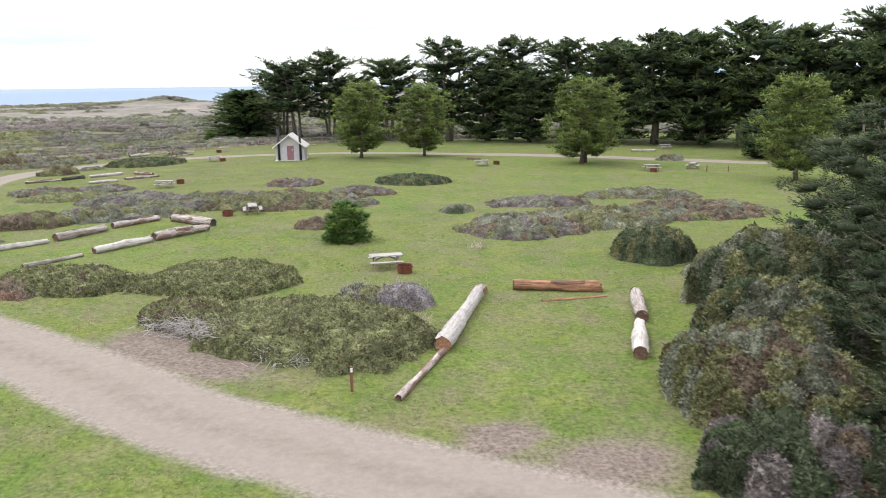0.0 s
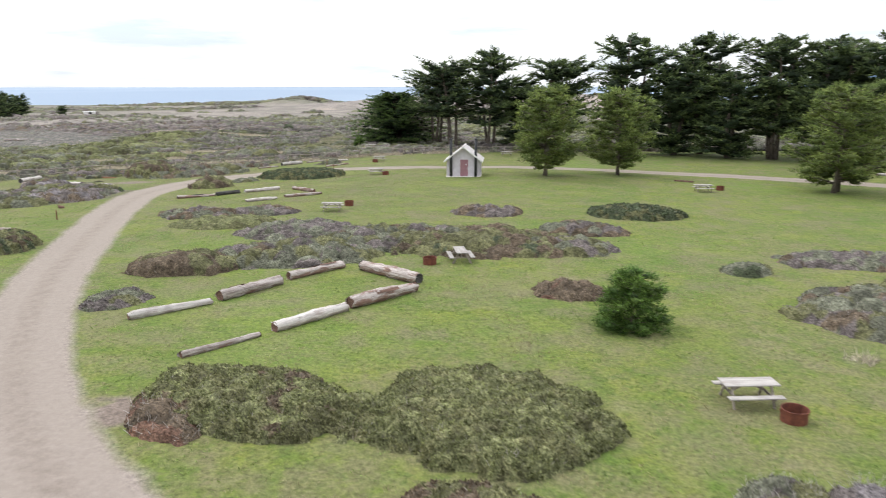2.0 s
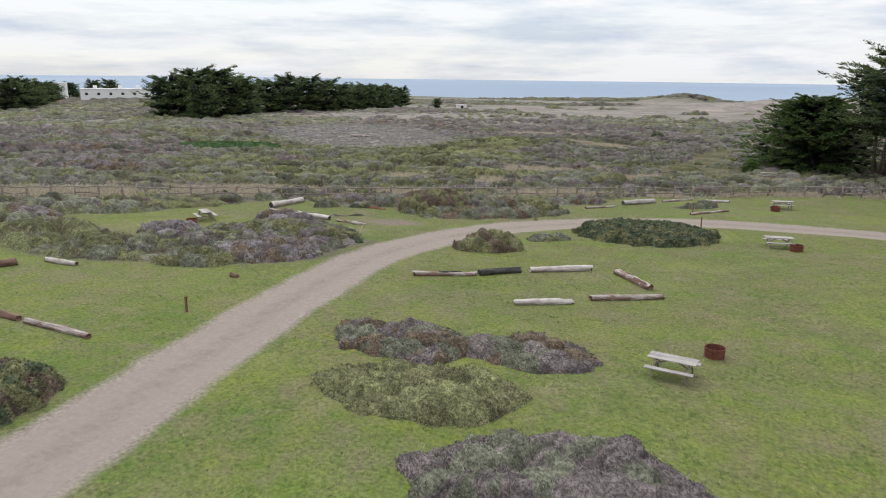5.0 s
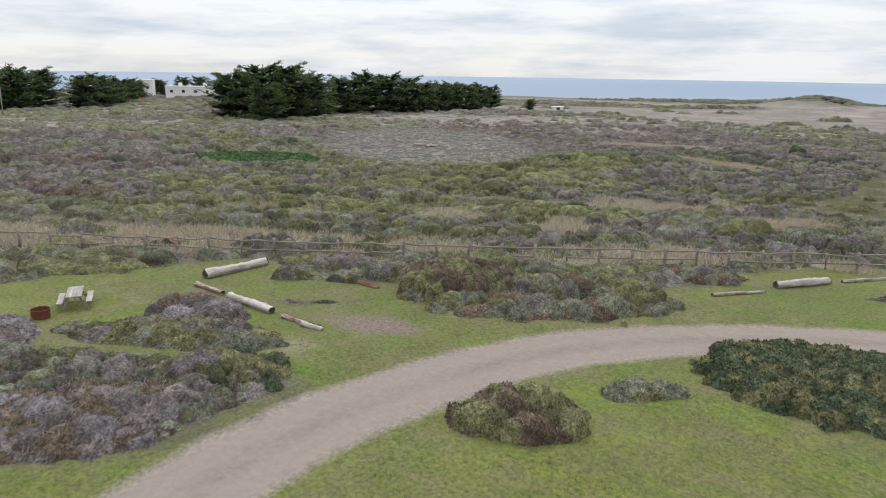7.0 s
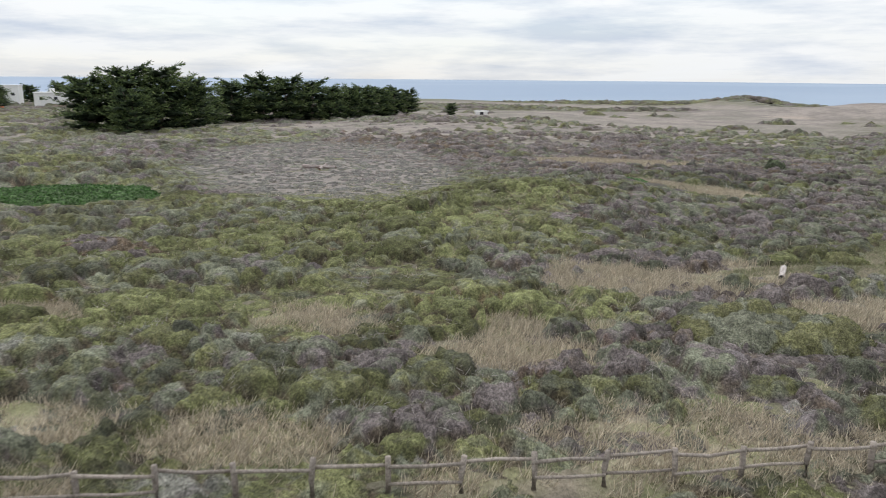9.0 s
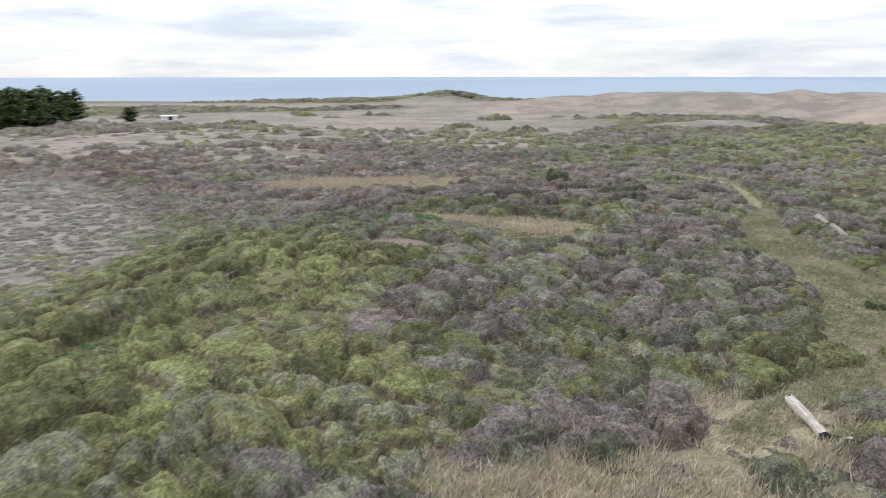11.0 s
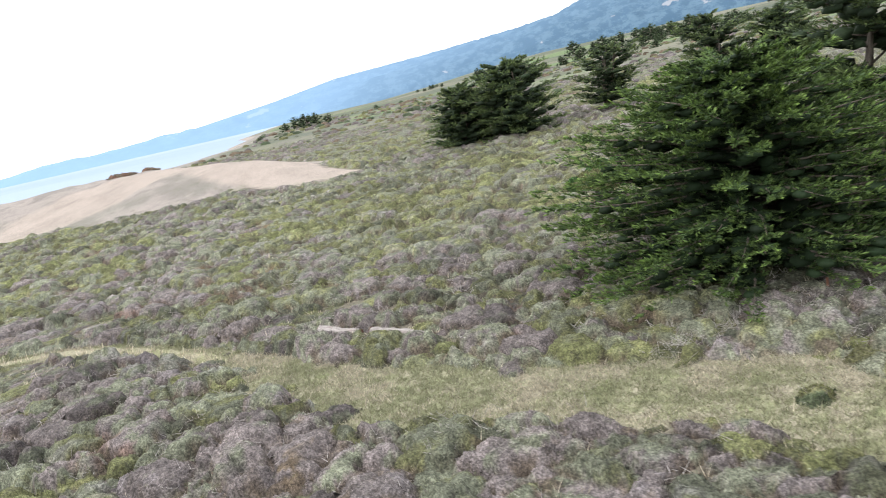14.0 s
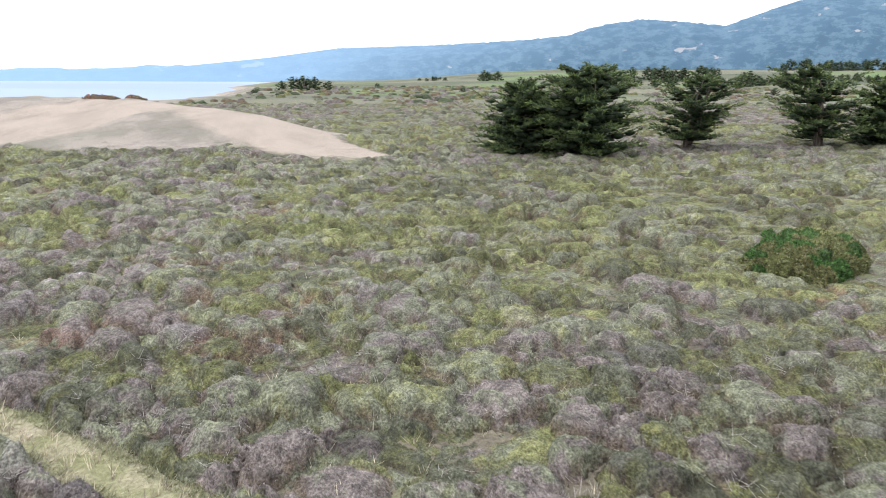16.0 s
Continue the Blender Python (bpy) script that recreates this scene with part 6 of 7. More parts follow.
def log(x0, y0, x1, y1, r, material, label, taper=0.9, seed=1, ends=ROTTEN, bark=None, lift=0.0):
    """A weathered log lying on the ground between two places."""
    rr = random.Random(seed)
    a, b = Vector((x0, y0, float(terrain(x0, y0)))), Vector((x1, y1, float(terrain(x1, y1))))
    a.z, b.z = a.z + lift, b.z + lift
    length = (b - a).length
    steps, sides = max(10, int(length / 0.24)), 14
    bm = bmesh.new()
    rings = []
    lump = [rr.uniform(-0.2, 0.2) for _ in range(sides)]
    for k in range(steps + 1):
        u = k / steps
        rad = r * (1 + (taper - 1) * u) * (1 + 0.09 * math.sin(5.3 * u + seed) + rr.uniform(-0.07, 0.07))
        if k in (0, steps):
            rad *= 0.93
        ring = []
        for s in range(sides):
            ang = 2 * math.pi * s / sides
            q = rad * (1 + lump[s] * math.sin(4 * u + s) + rr.uniform(-0.09, 0.09))
            off = (0.10 * rr.uniform(-1, 1) if k in (0, steps) else 0)
            ring.append(bm.verts.new((u * length + off, math.cos(ang) * q, math.sin(ang) * q + r * (1 + (taper - 1) * u) * 0.92 - 0.03)))
        rings.append(ring)
    for lo, hi in zip(rings[:-1], rings[1:]):
        for s in range(sides):
            bm.faces.new((lo[s], hi[s], hi[(s + 1) % sides], lo[(s + 1) % sides]))
    thing = new("log")
    thing.matrix_basis = Matrix.Translation(a) @ (b - a).to_track_quat("X", "Z").to_matrix().to_4x4()
    part("stem", bm, material, thing, smooth=True)
    for ring_x, sign, rad in ((0.0, -1, r), (length, 1, r * taper)):
        cap = bmesh.new()
        centre = cap.verts.new((ring_x - sign * 0.06, 0, rad * 0.92 - 0.03))
        rim = [cap.verts.new((ring_x - sign * 0.01 * rr.random(), math.cos(2 * math.pi * s / 14) * rad * 0.97, math.sin(2 * math.pi * s / 14) * rad * 0.97 + rad * 0.92 - 0.03)) for s in range(14)]
        for s in range(14):
            tri = (centre, rim[s], rim[(s + 1) % 14])
            cap.faces.new(tri if sign > 0 else tri[::-1])
        part("cut_end", cap, ends, thing)
    if bark:
        for _ in range(2):
            strip = bmesh.new()
            u0, ang0 = rr.uniform(0.05, 0.6) * length, rr.uniform(0.5, 2.4)
            w, span = rr.uniform(0.15, 0.4) * length, rr.uniform(0.4, 0.9)
            g = []
            for i in range(6):
                row = []
                for j in range(4):
                    ang = ang0 + span * (j / 3 - 0.5) + rr.uniform(-0.08, 0.08)
                    uu = min(length, u0 + w * i / 5 + rr.uniform(-0.06, 0.06))
                    rad = r * (1 + (taper - 1) * uu / length) * 1.09 + 0.012
                    row.append(strip.verts.new((uu, math.cos(ang) * rad, math.sin(ang) * rad + r * 0.92 - 0.03)))
                g.append(row)
            for i in range(5):
                for j in range(3):
                    strip.faces.new((g[i][j], g[i + 1][j], g[i + 1][j + 1], g[i][j + 1]))
            part("bark_strip", strip, bark, thing, "strip of dark rotten bark")
    return tagged(thing, label, "log", "driftwood logs of the camp sites")


log(0.6, 27.0, 2.4, 35.0, 0.35, PALE, "thick bleached driftwood log with a rotten red end", 0.85, 1, REDWOOD)
log(2.35, 34.8, 2.7, 35.7, 0.29, REDWOOD, "splintered red rotten log end on the grass", 0.5, 40, REDWOOD, ROTTEN)
log(-134.0, 158.6, -130.2, 161.4, 0.34, DRIFT, "grey driftwood on stony ground", 0.6, 41)
log(-133.4, 162.2, -130.6, 158.8, 0.26, DRIFT, "short grey driftwood on stony ground", 0.6, 42)
log(-0.9, 22.4, 0.6, 26.8, 0.14, DRIFT, "thin grey driftwood pole lying on the grass", 0.9, 2)
log(4.2, 35.9, 8.7, 35.4, 0.30, REDWOOD, "thick reddish rotten log on the grass", 0.95, 3, REDWOOD, ROTTEN)
log(5.4, 33.6, 8.8, 34.4, 0.07, REDWOOD, "thin split red-brown timber on the grass", 0.7, 4)
log(9.5, 30.4, 10.2, 34.4, 0.31, DRIFT, "short thick grey driftwood log", 0.9, 5)
log(8.3, 26.0, 9.2, 29.7, 0.30, PALE, "short pale driftwood log", 0.9, 6)
log(-30.0, 45.6, -27.4, 48.8, 0.2, PALE, "grey driftwood log bordering a camp site", 0.95, 7)
log(-27.2, 49.4, -25.4, 53.2, 0.30, DRIFT, "thick grey log with brown rot bordering a camp site", 0.95, 8, ROTTEN, ROTTEN)
log(-25.3, 54.2, -23.1, 57.6, 0.26, DRIFT, "grey log with brown rot bordering a camp site", 0.9, 9, ROTTEN, ROTTEN)
# black end caps here paint the dark inside of the hollow
log(-21.7, 57.2, -17.6, 54.7, 0.34, DRIFT, "thick grey split log with a hollow end", 0.95, 10, CHAR)
log(-22.4, 45.2, -20.2, 48.9, 0.27, PALE, "pale driftwood log bordering a camp site", 0.95, 11)
log(-20.1, 49.4, -17.5, 53.0, 0.33, DRIFT, "grey log with brown rot on its flank", 0.9, 12, ROTTEN, ROTTEN)
log(-24.9, 41.4, -22.8, 44.5, 0.15, DRIFT, "thin grey driftwood log", 0.9, 13)
log(-48.8, 83.0, -46.1, 85.7, 0.17, DRIFT, "split grey log charred at one end", 0.8, 14, CHAR, CHAR)
log(-46.0, 85.9, -44.5, 88.2, 0.22, CHAR, "black charred log on the grass", 0.9, 15, CHAR)
log(-44.1, 88.8, -41.5, 91.9, 0.19, PALE, "straight whitish driftwood log", 1.0, 16, PALE)
log(-39.8, 92.0, -36.6, 89.9, 0.21, DRIFT, "grey driftwood log with reddish rot", 0.9, 17, ROTTEN, ROTTEN)
log(-41.0, 82.4, -38.7, 84.6, 0.17, PALE, "pale driftwood log on the lawn", 0.95, 18)
log(-38.3, 85.8, -35.4, 88.8, 0.17, DRIFT, "long grey driftwood log on the lawn", 0.9, 19)
log(-74.4, 92.0, -75.3, 96.5, 0.29, PALE, "thick white driftwood log below the fence", 0.9, 20, CHAR)
log(-73.2, 90.9, -70.7, 91.3, 0.15, DRIFT, "thin grey log at a shrub's edge", 0.9, 21)
log(-69.9, 91.3, -66.2, 91.8, 0.22, PALE, "pale grey log at a shrub's edge", 0.9, 22, CHAR)
log(-65.3, 91.9, -63.8, 92.2, 0.13, DRIFT, "broken grey log with rusty splinters on the grass", 0.8, 46, REDWOOD, REDWOOD)
log(-63.7, 92.0, -62.5, 92.4, 0.16, PALE, "splintered pale log end on the grass", 0.6, 47, REDWOOD, ROTTEN)
log(-69.0, 98.4, -66.4, 98.8, 0.13, REDWOOD, "reddish splintered log at the edge of the lawn", 0.6, 48, REDWOOD, ROTTEN)
log(-53.4, 113.2, -51.8, 116.6, 0.12, DRIFT, "broken grey log on the grass", 0.7, 23)
log(-51.8, 118.0, -50.1, 121.8, 0.25, PALE, "thick white driftwood log on the grass", 0.95, 24, CHAR)
log(-49.6, 122.7, -47.9, 126.2, 0.12, DRIFT, "thin pale driftwood log", 0.9, 25)
log(-44.5, 117.0, -42.6, 121.6, 0.13, DRIFT, "thin grey driftwood log beside a post", 0.9, 26)
log(-69.1, 64.2, -68.4, 68.0, 0.26, ROTTEN, "thick red-brown rotten log on the grass", 0.95, 27, CHAR, REDWOOD)
log(-67.4, 62.7, -63.2, 63.5, 0.17, DRIFT, "grey driftwood log behind a picnic table", 0.9, 28)
log(-61.0, 63.2, -57.2, 63.9, 0.17, ROTTEN, "brown rotten log on the grass", 0.9, 29)
log(-56.7, 64.0, -52.4, 65.0, 0.16, DRIFT, "grey driftwood log on the grass", 0.9, 30)
log(-68.0, 69.6, -65.6, 70.4, 0.17, PALE, "short pale log at the shrubs' edge", 0.9, 31)
log(-66.4, 146.6, -65.7, 143.7, 0.21, PALE, "white driftwood log in dry grass", 0.95, 32, CHAR)
log(-58.7, 187.4, -58.3, 184.4, 0.35, BURIED, "old grey broken log half buried in the scrub", 0.8, 33, lift=-0.2)
log(-58.2, 183.6, -57.9, 179.4, 0.31, BURIED, "old grey broken log half buried in the scrub", 0.7, 43, lift=-0.12)
log(-65.3, 143.5, -64.6, 144.0, 0.14, PALE, "small pale driftwood stump", 0.9, 34)
log(-29, 139, -25, 140.2, 0.14, DRIFT, "thin log lying on the grass under the trees", 0.9, 35)
log(31, 119.0, 35, 119.6, 0.22, PALE, "pale log by the road under the trees", 0.9, 36)
log(3.6, 107.2, 5.6, 106.2, 0.12, ROTTEN, "small brown log on the lawn", 0.9, 37)
log(-46.8, 125.6, -44.4, 127.6, 0.15, PALE, "pale log near the fence", 0.9, 38)
log(-56.5, 75.3, -56.1, 75.5, 0.16, ROTTEN, "small rotten stump beside the road", 0.8, 45, ROTTEN)


def make_table():
    """A plank picnic table, 1.9 m long, with its long side along x."""
    t = new("picnic_table")
    for k in range(5):
        part("top_plank", box(bmesh.new(), 0, -0.30 + 0.15 * k, 0.755, 1.95, 0.142, 0.045, None, 0.006), PLANK, t)
    for side in (-1, 1):
        for k in (0, 1):
            part("seat_plank", box(bmesh.new(), 0, side * (0.60 + 0.145 * k), 0.45, 1.95, 0.138, 0.045, None, 0.006), PLANK, t)
    for end in (-1, 1):
        part("seat_beam", box(bmesh.new(), end * 0.65, 0, 0.395, 0.05, 1.50, 0.09), FENCE, t)
        part("top_beam", box(bmesh.new(), end * 0.65, 0, 0.70, 0.05, 0.72, 0.08), FENCE, t)
        for side in (-1, 1):
            part("leg", box(bmesh.new(), end * 0.71, side * 0.41, 0.36, 0.05, 0.10, 0.86, Matrix.Rotation(side * radians(28), 4, "X")), FENCE, t)
        part("brace", box(bmesh.new(), end * 0.36, 0, 0.56, 0.72, 0.05, 0.07, Matrix.Rotation(end * radians(28), 4, "Y")), FENCE, t)
    return t


def make_ring():
    """A rusty steel fire ring with a folded rim and a bed of ash."""
    t = new("fire_ring")
    bm = bmesh.new()
    prof = [(0.43, -0.02), (0.43, 0.30), (0.44, 0.31), (0.44, 0.42), (0.455, 0.425), (0.455, 0.45), (0.42, 0.45), (0.415, 0.40), (0.415, 0.0)]
    n = 28
    rings = [[bm.verts.new((r * math.cos(2 * math.pi * k / n), r * math.sin(2 * math.pi * k / n), z)) for k in range(n)] for r, z in prof]
    for a, b in zip(rings[:-1], rings[1:]):
        for k in range(n):
            bm.faces.new((a[k], a[(k + 1) % n], b[(k + 1) % n], b[k]))
    part("steel_band", bm, RUST, t)
    ash = bmesh.new()
    rr = random.Random(4)
    c = ash.verts.new((0, 0, 0.13))
    rim = [ash.verts.new((0.414 * math.cos(2 * math.pi * k / n), 0.414 * math.sin(2 * math.pi * k / n), 0.06 + 0.05 * rr.random())) for k in range(n)]
    for k in range(n):
        ash.faces.new((c, rim[k], rim[(k + 1) % n]))
    part("ash_bed", ash, SOOT, t)
    hinge = bmesh.new()
    for s in (-1, 1):
        box(hinge, s * 0.46, 0, 0.36, 0.03, 0.10, 0.06)
    part("grate_hinge", hinge, RUST, t)
    return t


table0, ring0 = make_table(), make_ring()
tagged(table0, "weathered grey plank picnic table on the grass", "table", "picnic tables of the camp sites")
tagged(ring0, "rusty red-brown steel fire ring on the grass", "fire ring", "fire rings of the camp sites")
TABLES = [(-2.9, 40.9, 12), (-16.1, 60.6, 107), (-30.8, 78.7, 8), (-34.2, 107.0, 26), (-39.2, 127.5, 30), (5.4, 98.4, 8), (26.5, 90.5, 5), (-61.4, 61.3, 20),
          (-73.6, 84.6, 160), (-20.0, 141.0, 12), (38, 124.0, 0), (32.4, 92.8, 60), (-47.5, 152.5, 30)]
RINGS = [(-1.7, 39.6), (-17.9, 59.4), (-30.2, 82.0), (-32.8, 106.4), (-39.3, 125.3), (7.5, 100.0), (26.3, 89.0), (-72.6, 82.7), (-66.5, 57.5)]
for i, (x, y, turn) in enumerate(TABLES):
    ob = table0 if i == 0 else copy_thing(table0, on_ground(x, y, turn))
    ob.matrix_basis = on_ground(x, y, turn)
for i, (x, y) in enumerate(RINGS):
    ob = ring0 if i == 0 else copy_thing(ring0, on_ground(x, y, 50 * i))
    ob.matrix_basis = on_ground(x, y, 50 * i)


# ---- privy hut ----
def build_hut():
    w, d, eave, apex = 4.0, 3.5, 2.25, 3.75
    hut = tagged(new("privy_hut"), "lilac-grey boarded hut, mauve door and two black vent pipes", "hut")
    hut.matrix_basis = on_ground(-22.4, 106.2, 4)
    slab = part("floor_slab", box(bmesh.new(), 0, -0.15, 0.03, w + 0.3, d + 0.7, 0.14, None, 0.02), CONCRETE, hut)
    for name, y, turn in (("front_wall", -d / 2, 1), ("back_wall", d / 2, -1)):
        bm = bmesh.new()
        pts = [(-w / 2, 0.08), (w / 2, 0.08), (w / 2, eave), (0, apex - 0.12), (-w / 2, eave)]
        a = [bm.verts.new((px, y + 0.06 * turn, pz)) for px, pz in pts]
        b = [bm.verts.new((px, y - 0.06 * turn, pz)) for px, pz in pts]
        bm.faces.new(a), bm.faces.new(b[::-1])
        for k in range(5):
            bm.faces.new((a[k], b[k], b[(k + 1) % 5], a[(k + 1) % 5]))
        wall = part(name, bm, SIDING, hut)
        if turn == 1:
            for k in range(7):
                for side in (-1, 1):
                    part("board", box(bmesh.new(), side * 1.22, y - 0.075, 0.2 + 0.145 * k, 1.36, 0.03, 0.13), SIDING, wall)
            for k in range(16):
                px = -w / 2 + 0.12 + k * (w - 0.24) / 15
                top = eave + (apex - 0.14 - eave) * (1 - abs(px) / (w / 2)) - 0.06
                low = 1.25 if abs(px) > 0.5 else 2.2
                part("upright_board", box(bmesh.new(), px, y - 0.072, (top + low) / 2, 0.225, 0.022, top - low), SIDING, wall)
    for name, x in (("side_wall", -w / 2), ("side_wall", w / 2)):
        wall = part(name, box(bmesh.new(), x, 0, (eave + 0.08) / 2, 0.12, d - 0.12, eave - 0.06), SIDING, hut)
        for k in range(14):
            part("board", box(bmesh.new(), x + 0.075 * (1 if x > 0 else -1), 0, 0.2 + 0.145 * k, 0.03, d - 0.1, 0.13), SIDING, wall)
    slope = math.atan2(apex - eave, w / 2)
    run = (w / 2 + 0.42) / math.cos(slope)
    for side in (-1, 1):
        cx, cz = side * (w / 4 + 0.21), apex + 0.02 - (w / 4 + 0.21) * math.tan(slope)
        roof = part("roof_panel", box(bmesh.new(), cx, -0.1, cz, run, d + 1.0, 0.05, Matrix.Rotation(side * slope, 4, "Y")), ROOFING, hut)
        for k in range(11):
            u = -0.5 + (k + 0.5) / 11
            off = Vector((u * run * math.cos(slope) * side, 0, -u * run * math.sin(slope)))
            part("roof_board", box(bmesh.new(), cx + off.x + side * math.sin(slope) * 0.035, -0.1, cz + off.z + math.cos(slope) * 0.035, run / 11 * 0.95, d + 1.04, 0.022,
                                   Matrix.Rotation(side * slope + side * 0.03, 4, "Y")), ROOFING, roof)
        part("barge_board", box(bmesh.new(), cx, -d / 2 - 0.63, cz - 0.05, run, 0.04, 0.14, Matrix.Rotation(side * slope, 4, "Y")), WHITE, hut)
    part("ridge_cap", box(bmesh.new(), 0, -0.1, apex + 0.05, 0.24, d + 1.04, 0.05, None, 0.015), ROOFING, hut)
    door = part("door", box(bmesh.new(), 0.1, -d / 2 - 0.07, 1.13, 0.98, 0.06, 2.06, None, 0.006), DOOR, hut, "closed mauve door")
    part("door_handle", box(bmesh.new(), 0.48, -d / 2 - 0.12, 1.05, 0.05, 0.06, 0.14, None, 0.01), STEEL, door, "steel handle")
    part("sign_plate", box(bmesh.new(), 0.36, -d / 2 - 0.108, 1.55, 0.14, 0.012, 0.14), WHITE, door, "small pale sign")
    for x, z, sx, sz in ((-0.45, 1.13, 0.08, 2.2), (0.65, 1.13, 0.08, 2.2), (0.1, 2.2, 1.18, 0.08)):
        part("door_frame", box(bmesh.new(), x, -d / 2 - 0.07, z, sx, 0.1, sz), SIDING, hut)
    for x in (-1.52, 1.55):
        pipe = bmesh.new()
        tube(pipe, [(x, -d / 2 - 0.3, 0.1), (x, -d / 2 - 0.3, 2.0), (x, -d / 2 - 0.3, 4.7)], [0.17] * 3, 16)
        vent = part("vent_pipe", pipe, PIPE, hut, "black vent pipe", smooth=True)
        cap = bmesh.new()
        tube(cap, [(x, -d / 2 - 0.3, 4.68), (x, -d / 2 - 0.3, 4.78)], [0.2, 0.2], 16)
        part("pipe_cap", cap, PIPE, vent)


build_hut()


# ---- fence along the scrub ----
def build_fence():
    fence = tagged(new("fence"), "long weathered post-and-rail fence of round poles", "fence")
    line = smooth_line(FENCE_LINE, 12)
    seg = np.r_[0, np.cumsum(np.hypot(*np.diff(line, axis=0).T))]
    stations = np.arange(1.0, seg[-1], 2.2)
    xs, ys = np.interp(stations, seg, line[:, 0]), np.interp(stations, seg, line[:, 1])
    rr = random.Random(6)
    tops = []
    for x, y in zip(xs, ys):
        g = float(terrain(x, y))
        bm = bmesh.new()
        tube(bm, [(x, y, g - 0.1), (x + rr.uniform(-0.03, 0.03), y, g + 0.6), (x + rr.uniform(-0.05, 0.05), y + rr.uniform(-0.07, 0.07), g + 1.2 + rr.uniform(-0.06, 0.1))], [0.1, 0.095, 0.09], 9, 0.15, int(x * 10) % 97)
        part("post", bm, FENCE, fence, smooth=True)
        tops.append(Vector((x, y, g)))
    for k, (a, b) in enumerate(zip(tops[:-1], tops[1:])):
        for height, rad in ((1.05, 0.062), (0.45, 0.056)):
            if height < 0.5 and rr.random() < 0.3:
                continue
            sag = rr.uniform(-0.3, 0.1)
            out = 0.08 * (1 if k % 2 else -1)
            n = Vector((b.y - a.y, a.x - b.x, 0)).normalized() * out
            bm = bmesh.new()
            tube(bm, [a + n + Vector((0, 0, height + rr.uniform(-0.11, 0.06))), a.lerp(b, 0.5) + n + Vector((0, 0, height + sag * 0.4)), b + n + Vector((0, 0, height + rr.uniform(-0.11, 0.06)))],
                 [rad, rad * 0.95, rad * 0.9], 7, 0.15, k)
            part("rail", bm, FENCE, fence, smooth=True)
    i = int(np.argmin(np.hypot(xs + 81.3, ys - 93.6)))
    m = Matrix.Translation(tops[i] + Vector((0.05, -0.1, 0.98))) @ Matrix.Rotation(radians(47), 4, "Z")
    bm = bmesh.new()
    box(bm, 0, 0, 0, 0.34, 0.02, 0.28)
    bm.transform(m)
    board = part("notice_board", bm, plain_material("faded_red_sign", (0.36, 0.1, 0.09), (0.42, 0.15, 0.13), 4.0, 0.6), fence, "small faded red notice")
    bars = bmesh.new()
    for k in range(3):
        box(bars, 0, -0.014, 0.06 - 0.06 * k, 0.24, 0.008, 0.022)
    bars.transform(m)
    part("notice_lines", bars, WHITE, board)


build_fence()


def marker(x, y, h, label, band=True):
    t = tagged(new("marker_post"), label, "post", "marker posts")
    t.matrix_basis = on_ground(x, y, 20)
    part("shaft", box(bmesh.new(), 0, 0, h / 2 - 0.05, 0.1, 0.1, h + 0.1, None, 0.012), POST, t)
    if band:
        part("plate", box(bmesh.new(), 0, -0.056, h - 0.13, 0.085, 0.012, 0.16), WHITE, t, "small white plate")
    return t


marker(-2.6, 23.2, 0.95, "brown wooden marker post with a white plate beside the road")
marker(-44.9, 118.6, 0.9, "brown wooden marker post on the grass", False)
marker(-41.3, 110.8, 0.95, "brown wooden marker post beside the road", False)
marker(-50.8, 162.7, 0.8, "short pale weathered post beside a conifer", False)
log(-61.6, 148.6, -59.2, 150.4, 0.05, PALE, "thin bleached branch lying in the grass", 0.5, 44)
marker(33.0, 89.2, 0.7, "short dark post on the lawn", False)
marker(35.6, 89.0, 0.7, "short dark post on the lawn", False)
marker(-52.6, 70.0, 0.8, "thin brown post beside the road", False)
marker(-62.6, 55.2, 0.9, "thin brown post on the grass", False)


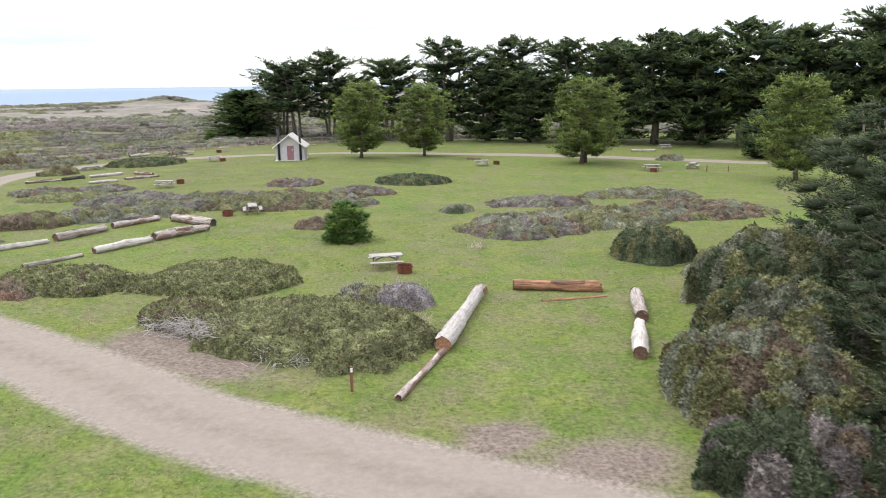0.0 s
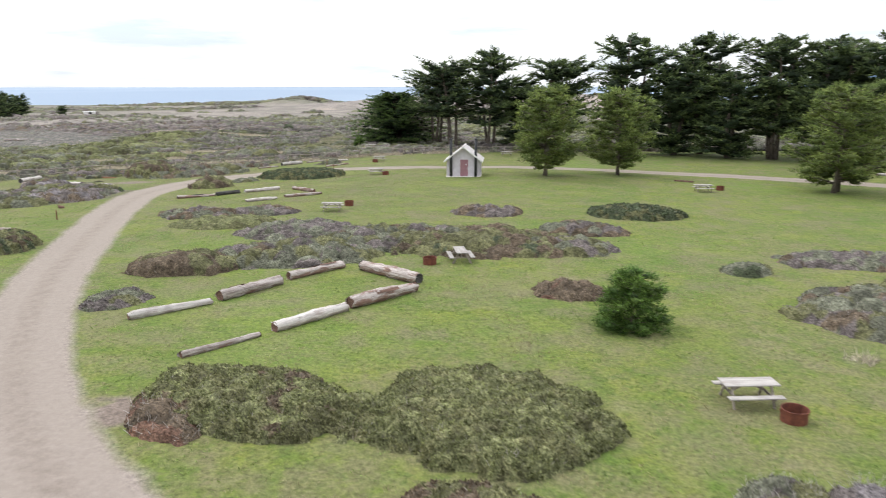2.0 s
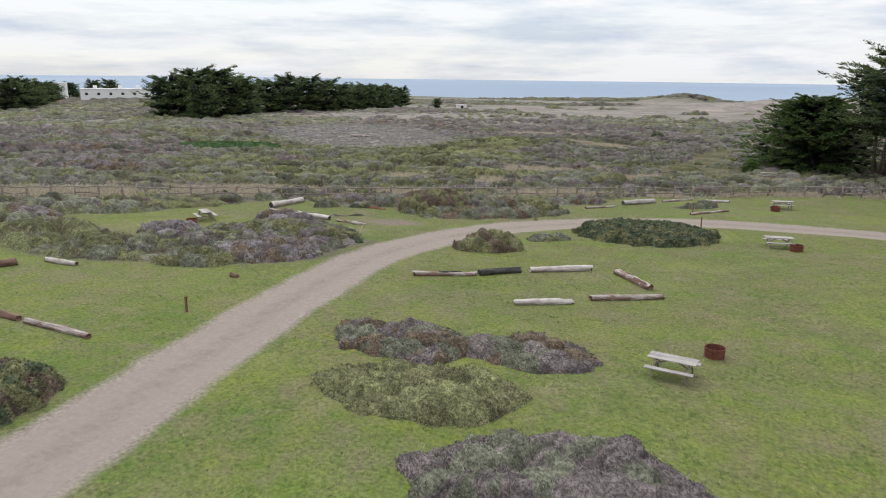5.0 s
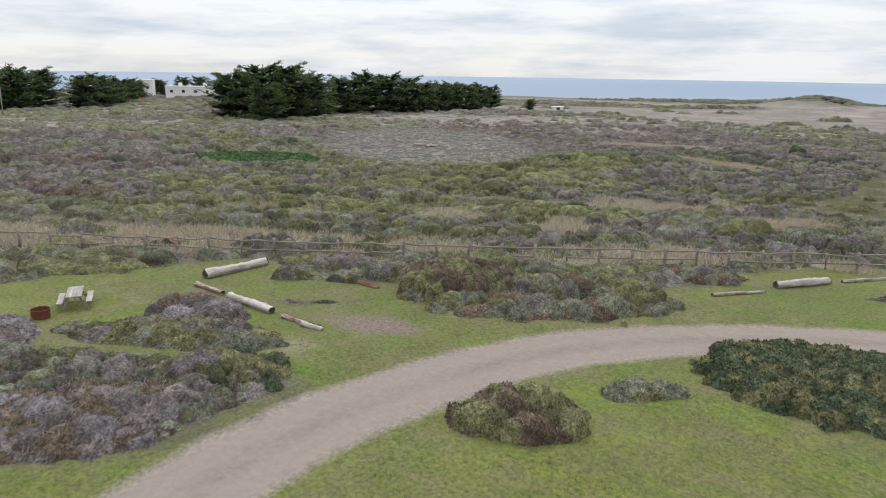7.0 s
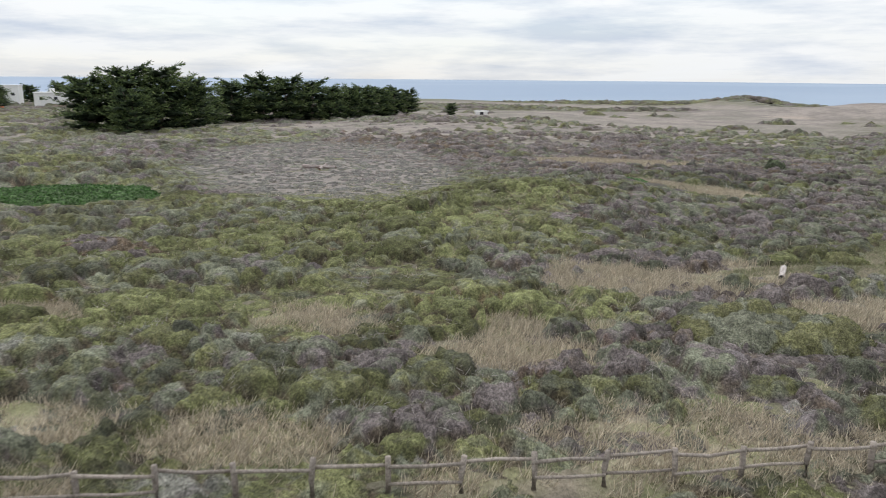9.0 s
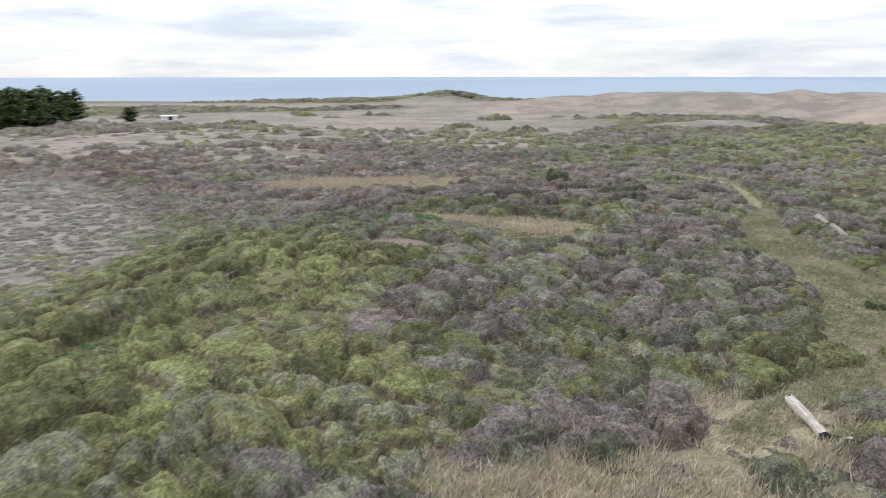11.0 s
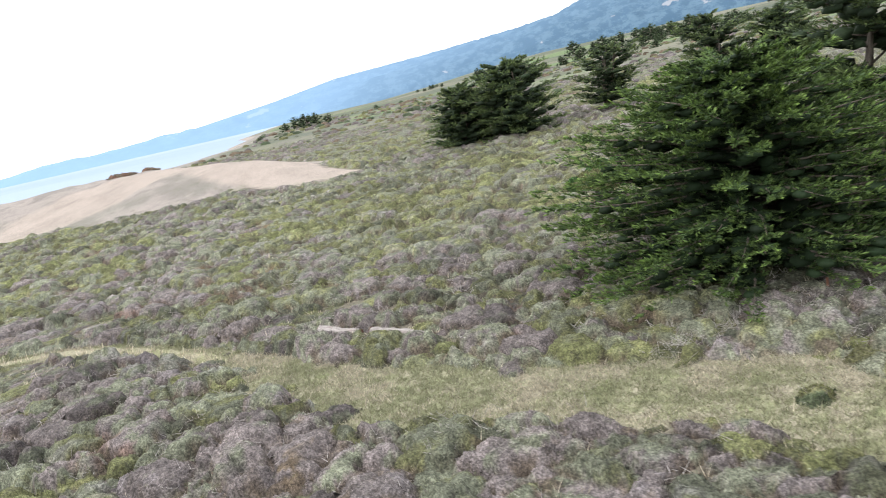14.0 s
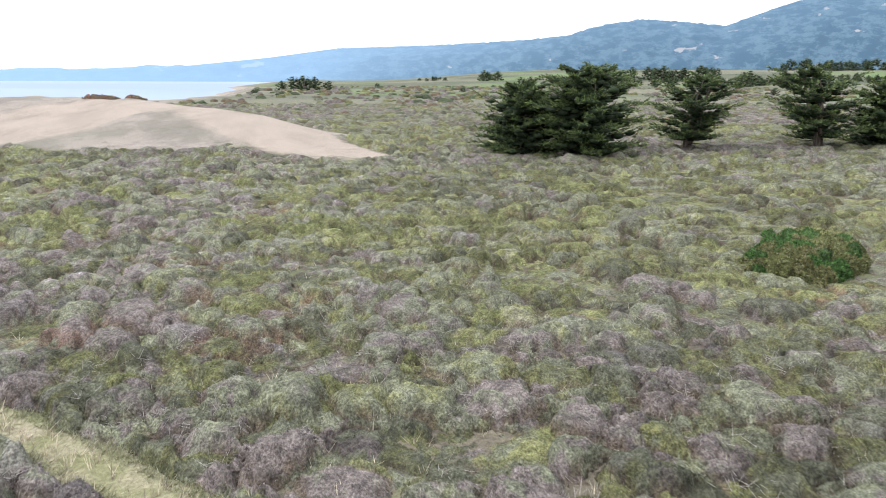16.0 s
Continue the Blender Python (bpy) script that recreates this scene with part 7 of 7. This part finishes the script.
# ---- far buildings and poles by the shore ----
def house(x, y, sx, sy, h, turn, label, windows=3, tower=False):
    t = tagged(new("building"), label, "building")
    t.matrix_basis = on_ground(x, y, turn, -0.2)
    wall = part("wall", box(bmesh.new(), 0, 0, h / 2, sx, sy, h, None, 0.05), WHITE, t)
    part("roof", box(bmesh.new(), 0, 0, h + 0.12, sx + 0.5, sy + 0.5, 0.3, None, 0.05), WHITE, t)
    for k in range(windows):
        part("window", box(bmesh.new(), -sx / 2 + (k + 0.5) * sx / windows, -sy / 2 - 0.02, h * 0.6, 1.2, 0.1, 1.1), PIPE, t)
    if tower:
        for k in (-0.3, 0.05, 0.3):
            part("roof_box", box(bmesh.new(), sx * k, 0, h + 0.9, 1.6, 1.6, 1.6), WHITE, t)
    return t


house(-372, 200, 8, 8, 8.0, 60, "pale square building far off by the shore", 2)
house(-352, 218, 30, 8, 5.0, 62, "long pale flat-roofed building far off by the shore", 6, True)
house(-208, 292, 4, 2.5, 1.2, 50, "tiny pale hut far off on the dunes", 1)


def pole(x, y, h):
    t = tagged(new("utility_pole"), "slim wooden utility pole far off", "pole", "utility poles")
    t.matrix_basis = on_ground(x, y)
    bm = bmesh.new()
    tube(bm, [(0, 0, -0.2), (0, 0, h)], [0.16, 0.11], 8)
    part("shaft", bm, FENCE, t, smooth=True)
    part("crossarm", box(bmesh.new(), 0, 0, h - 0.7, 1.8, 0.1, 0.12), FENCE, t)


pole(-330, 166, 10)
pole(-250, 118, 8)
pole(-345, 178, 9)


def barrier(x, y, turn):
    t = tagged(new("barrier"), "bright orange plastic barrier far off by the buildings", "barrier")
    t.matrix_basis = on_ground(x, y, turn)
    orange = plain_material("orange_plastic", (0.75, 0.16, 0.04), (0.8, 0.2, 0.06), 4.0, 0.5)
    part("panel", box(bmesh.new(), 0, 0, 0.65, 5.0, 0.4, 0.9, None, 0.06), orange, t)
    for side in (-1, 1):
        part("foot", box(bmesh.new(), side * 1.8, 0, 0.1, 0.5, 0.9, 0.24, None, 0.03), orange, t)


barrier(-338, 184, 60)
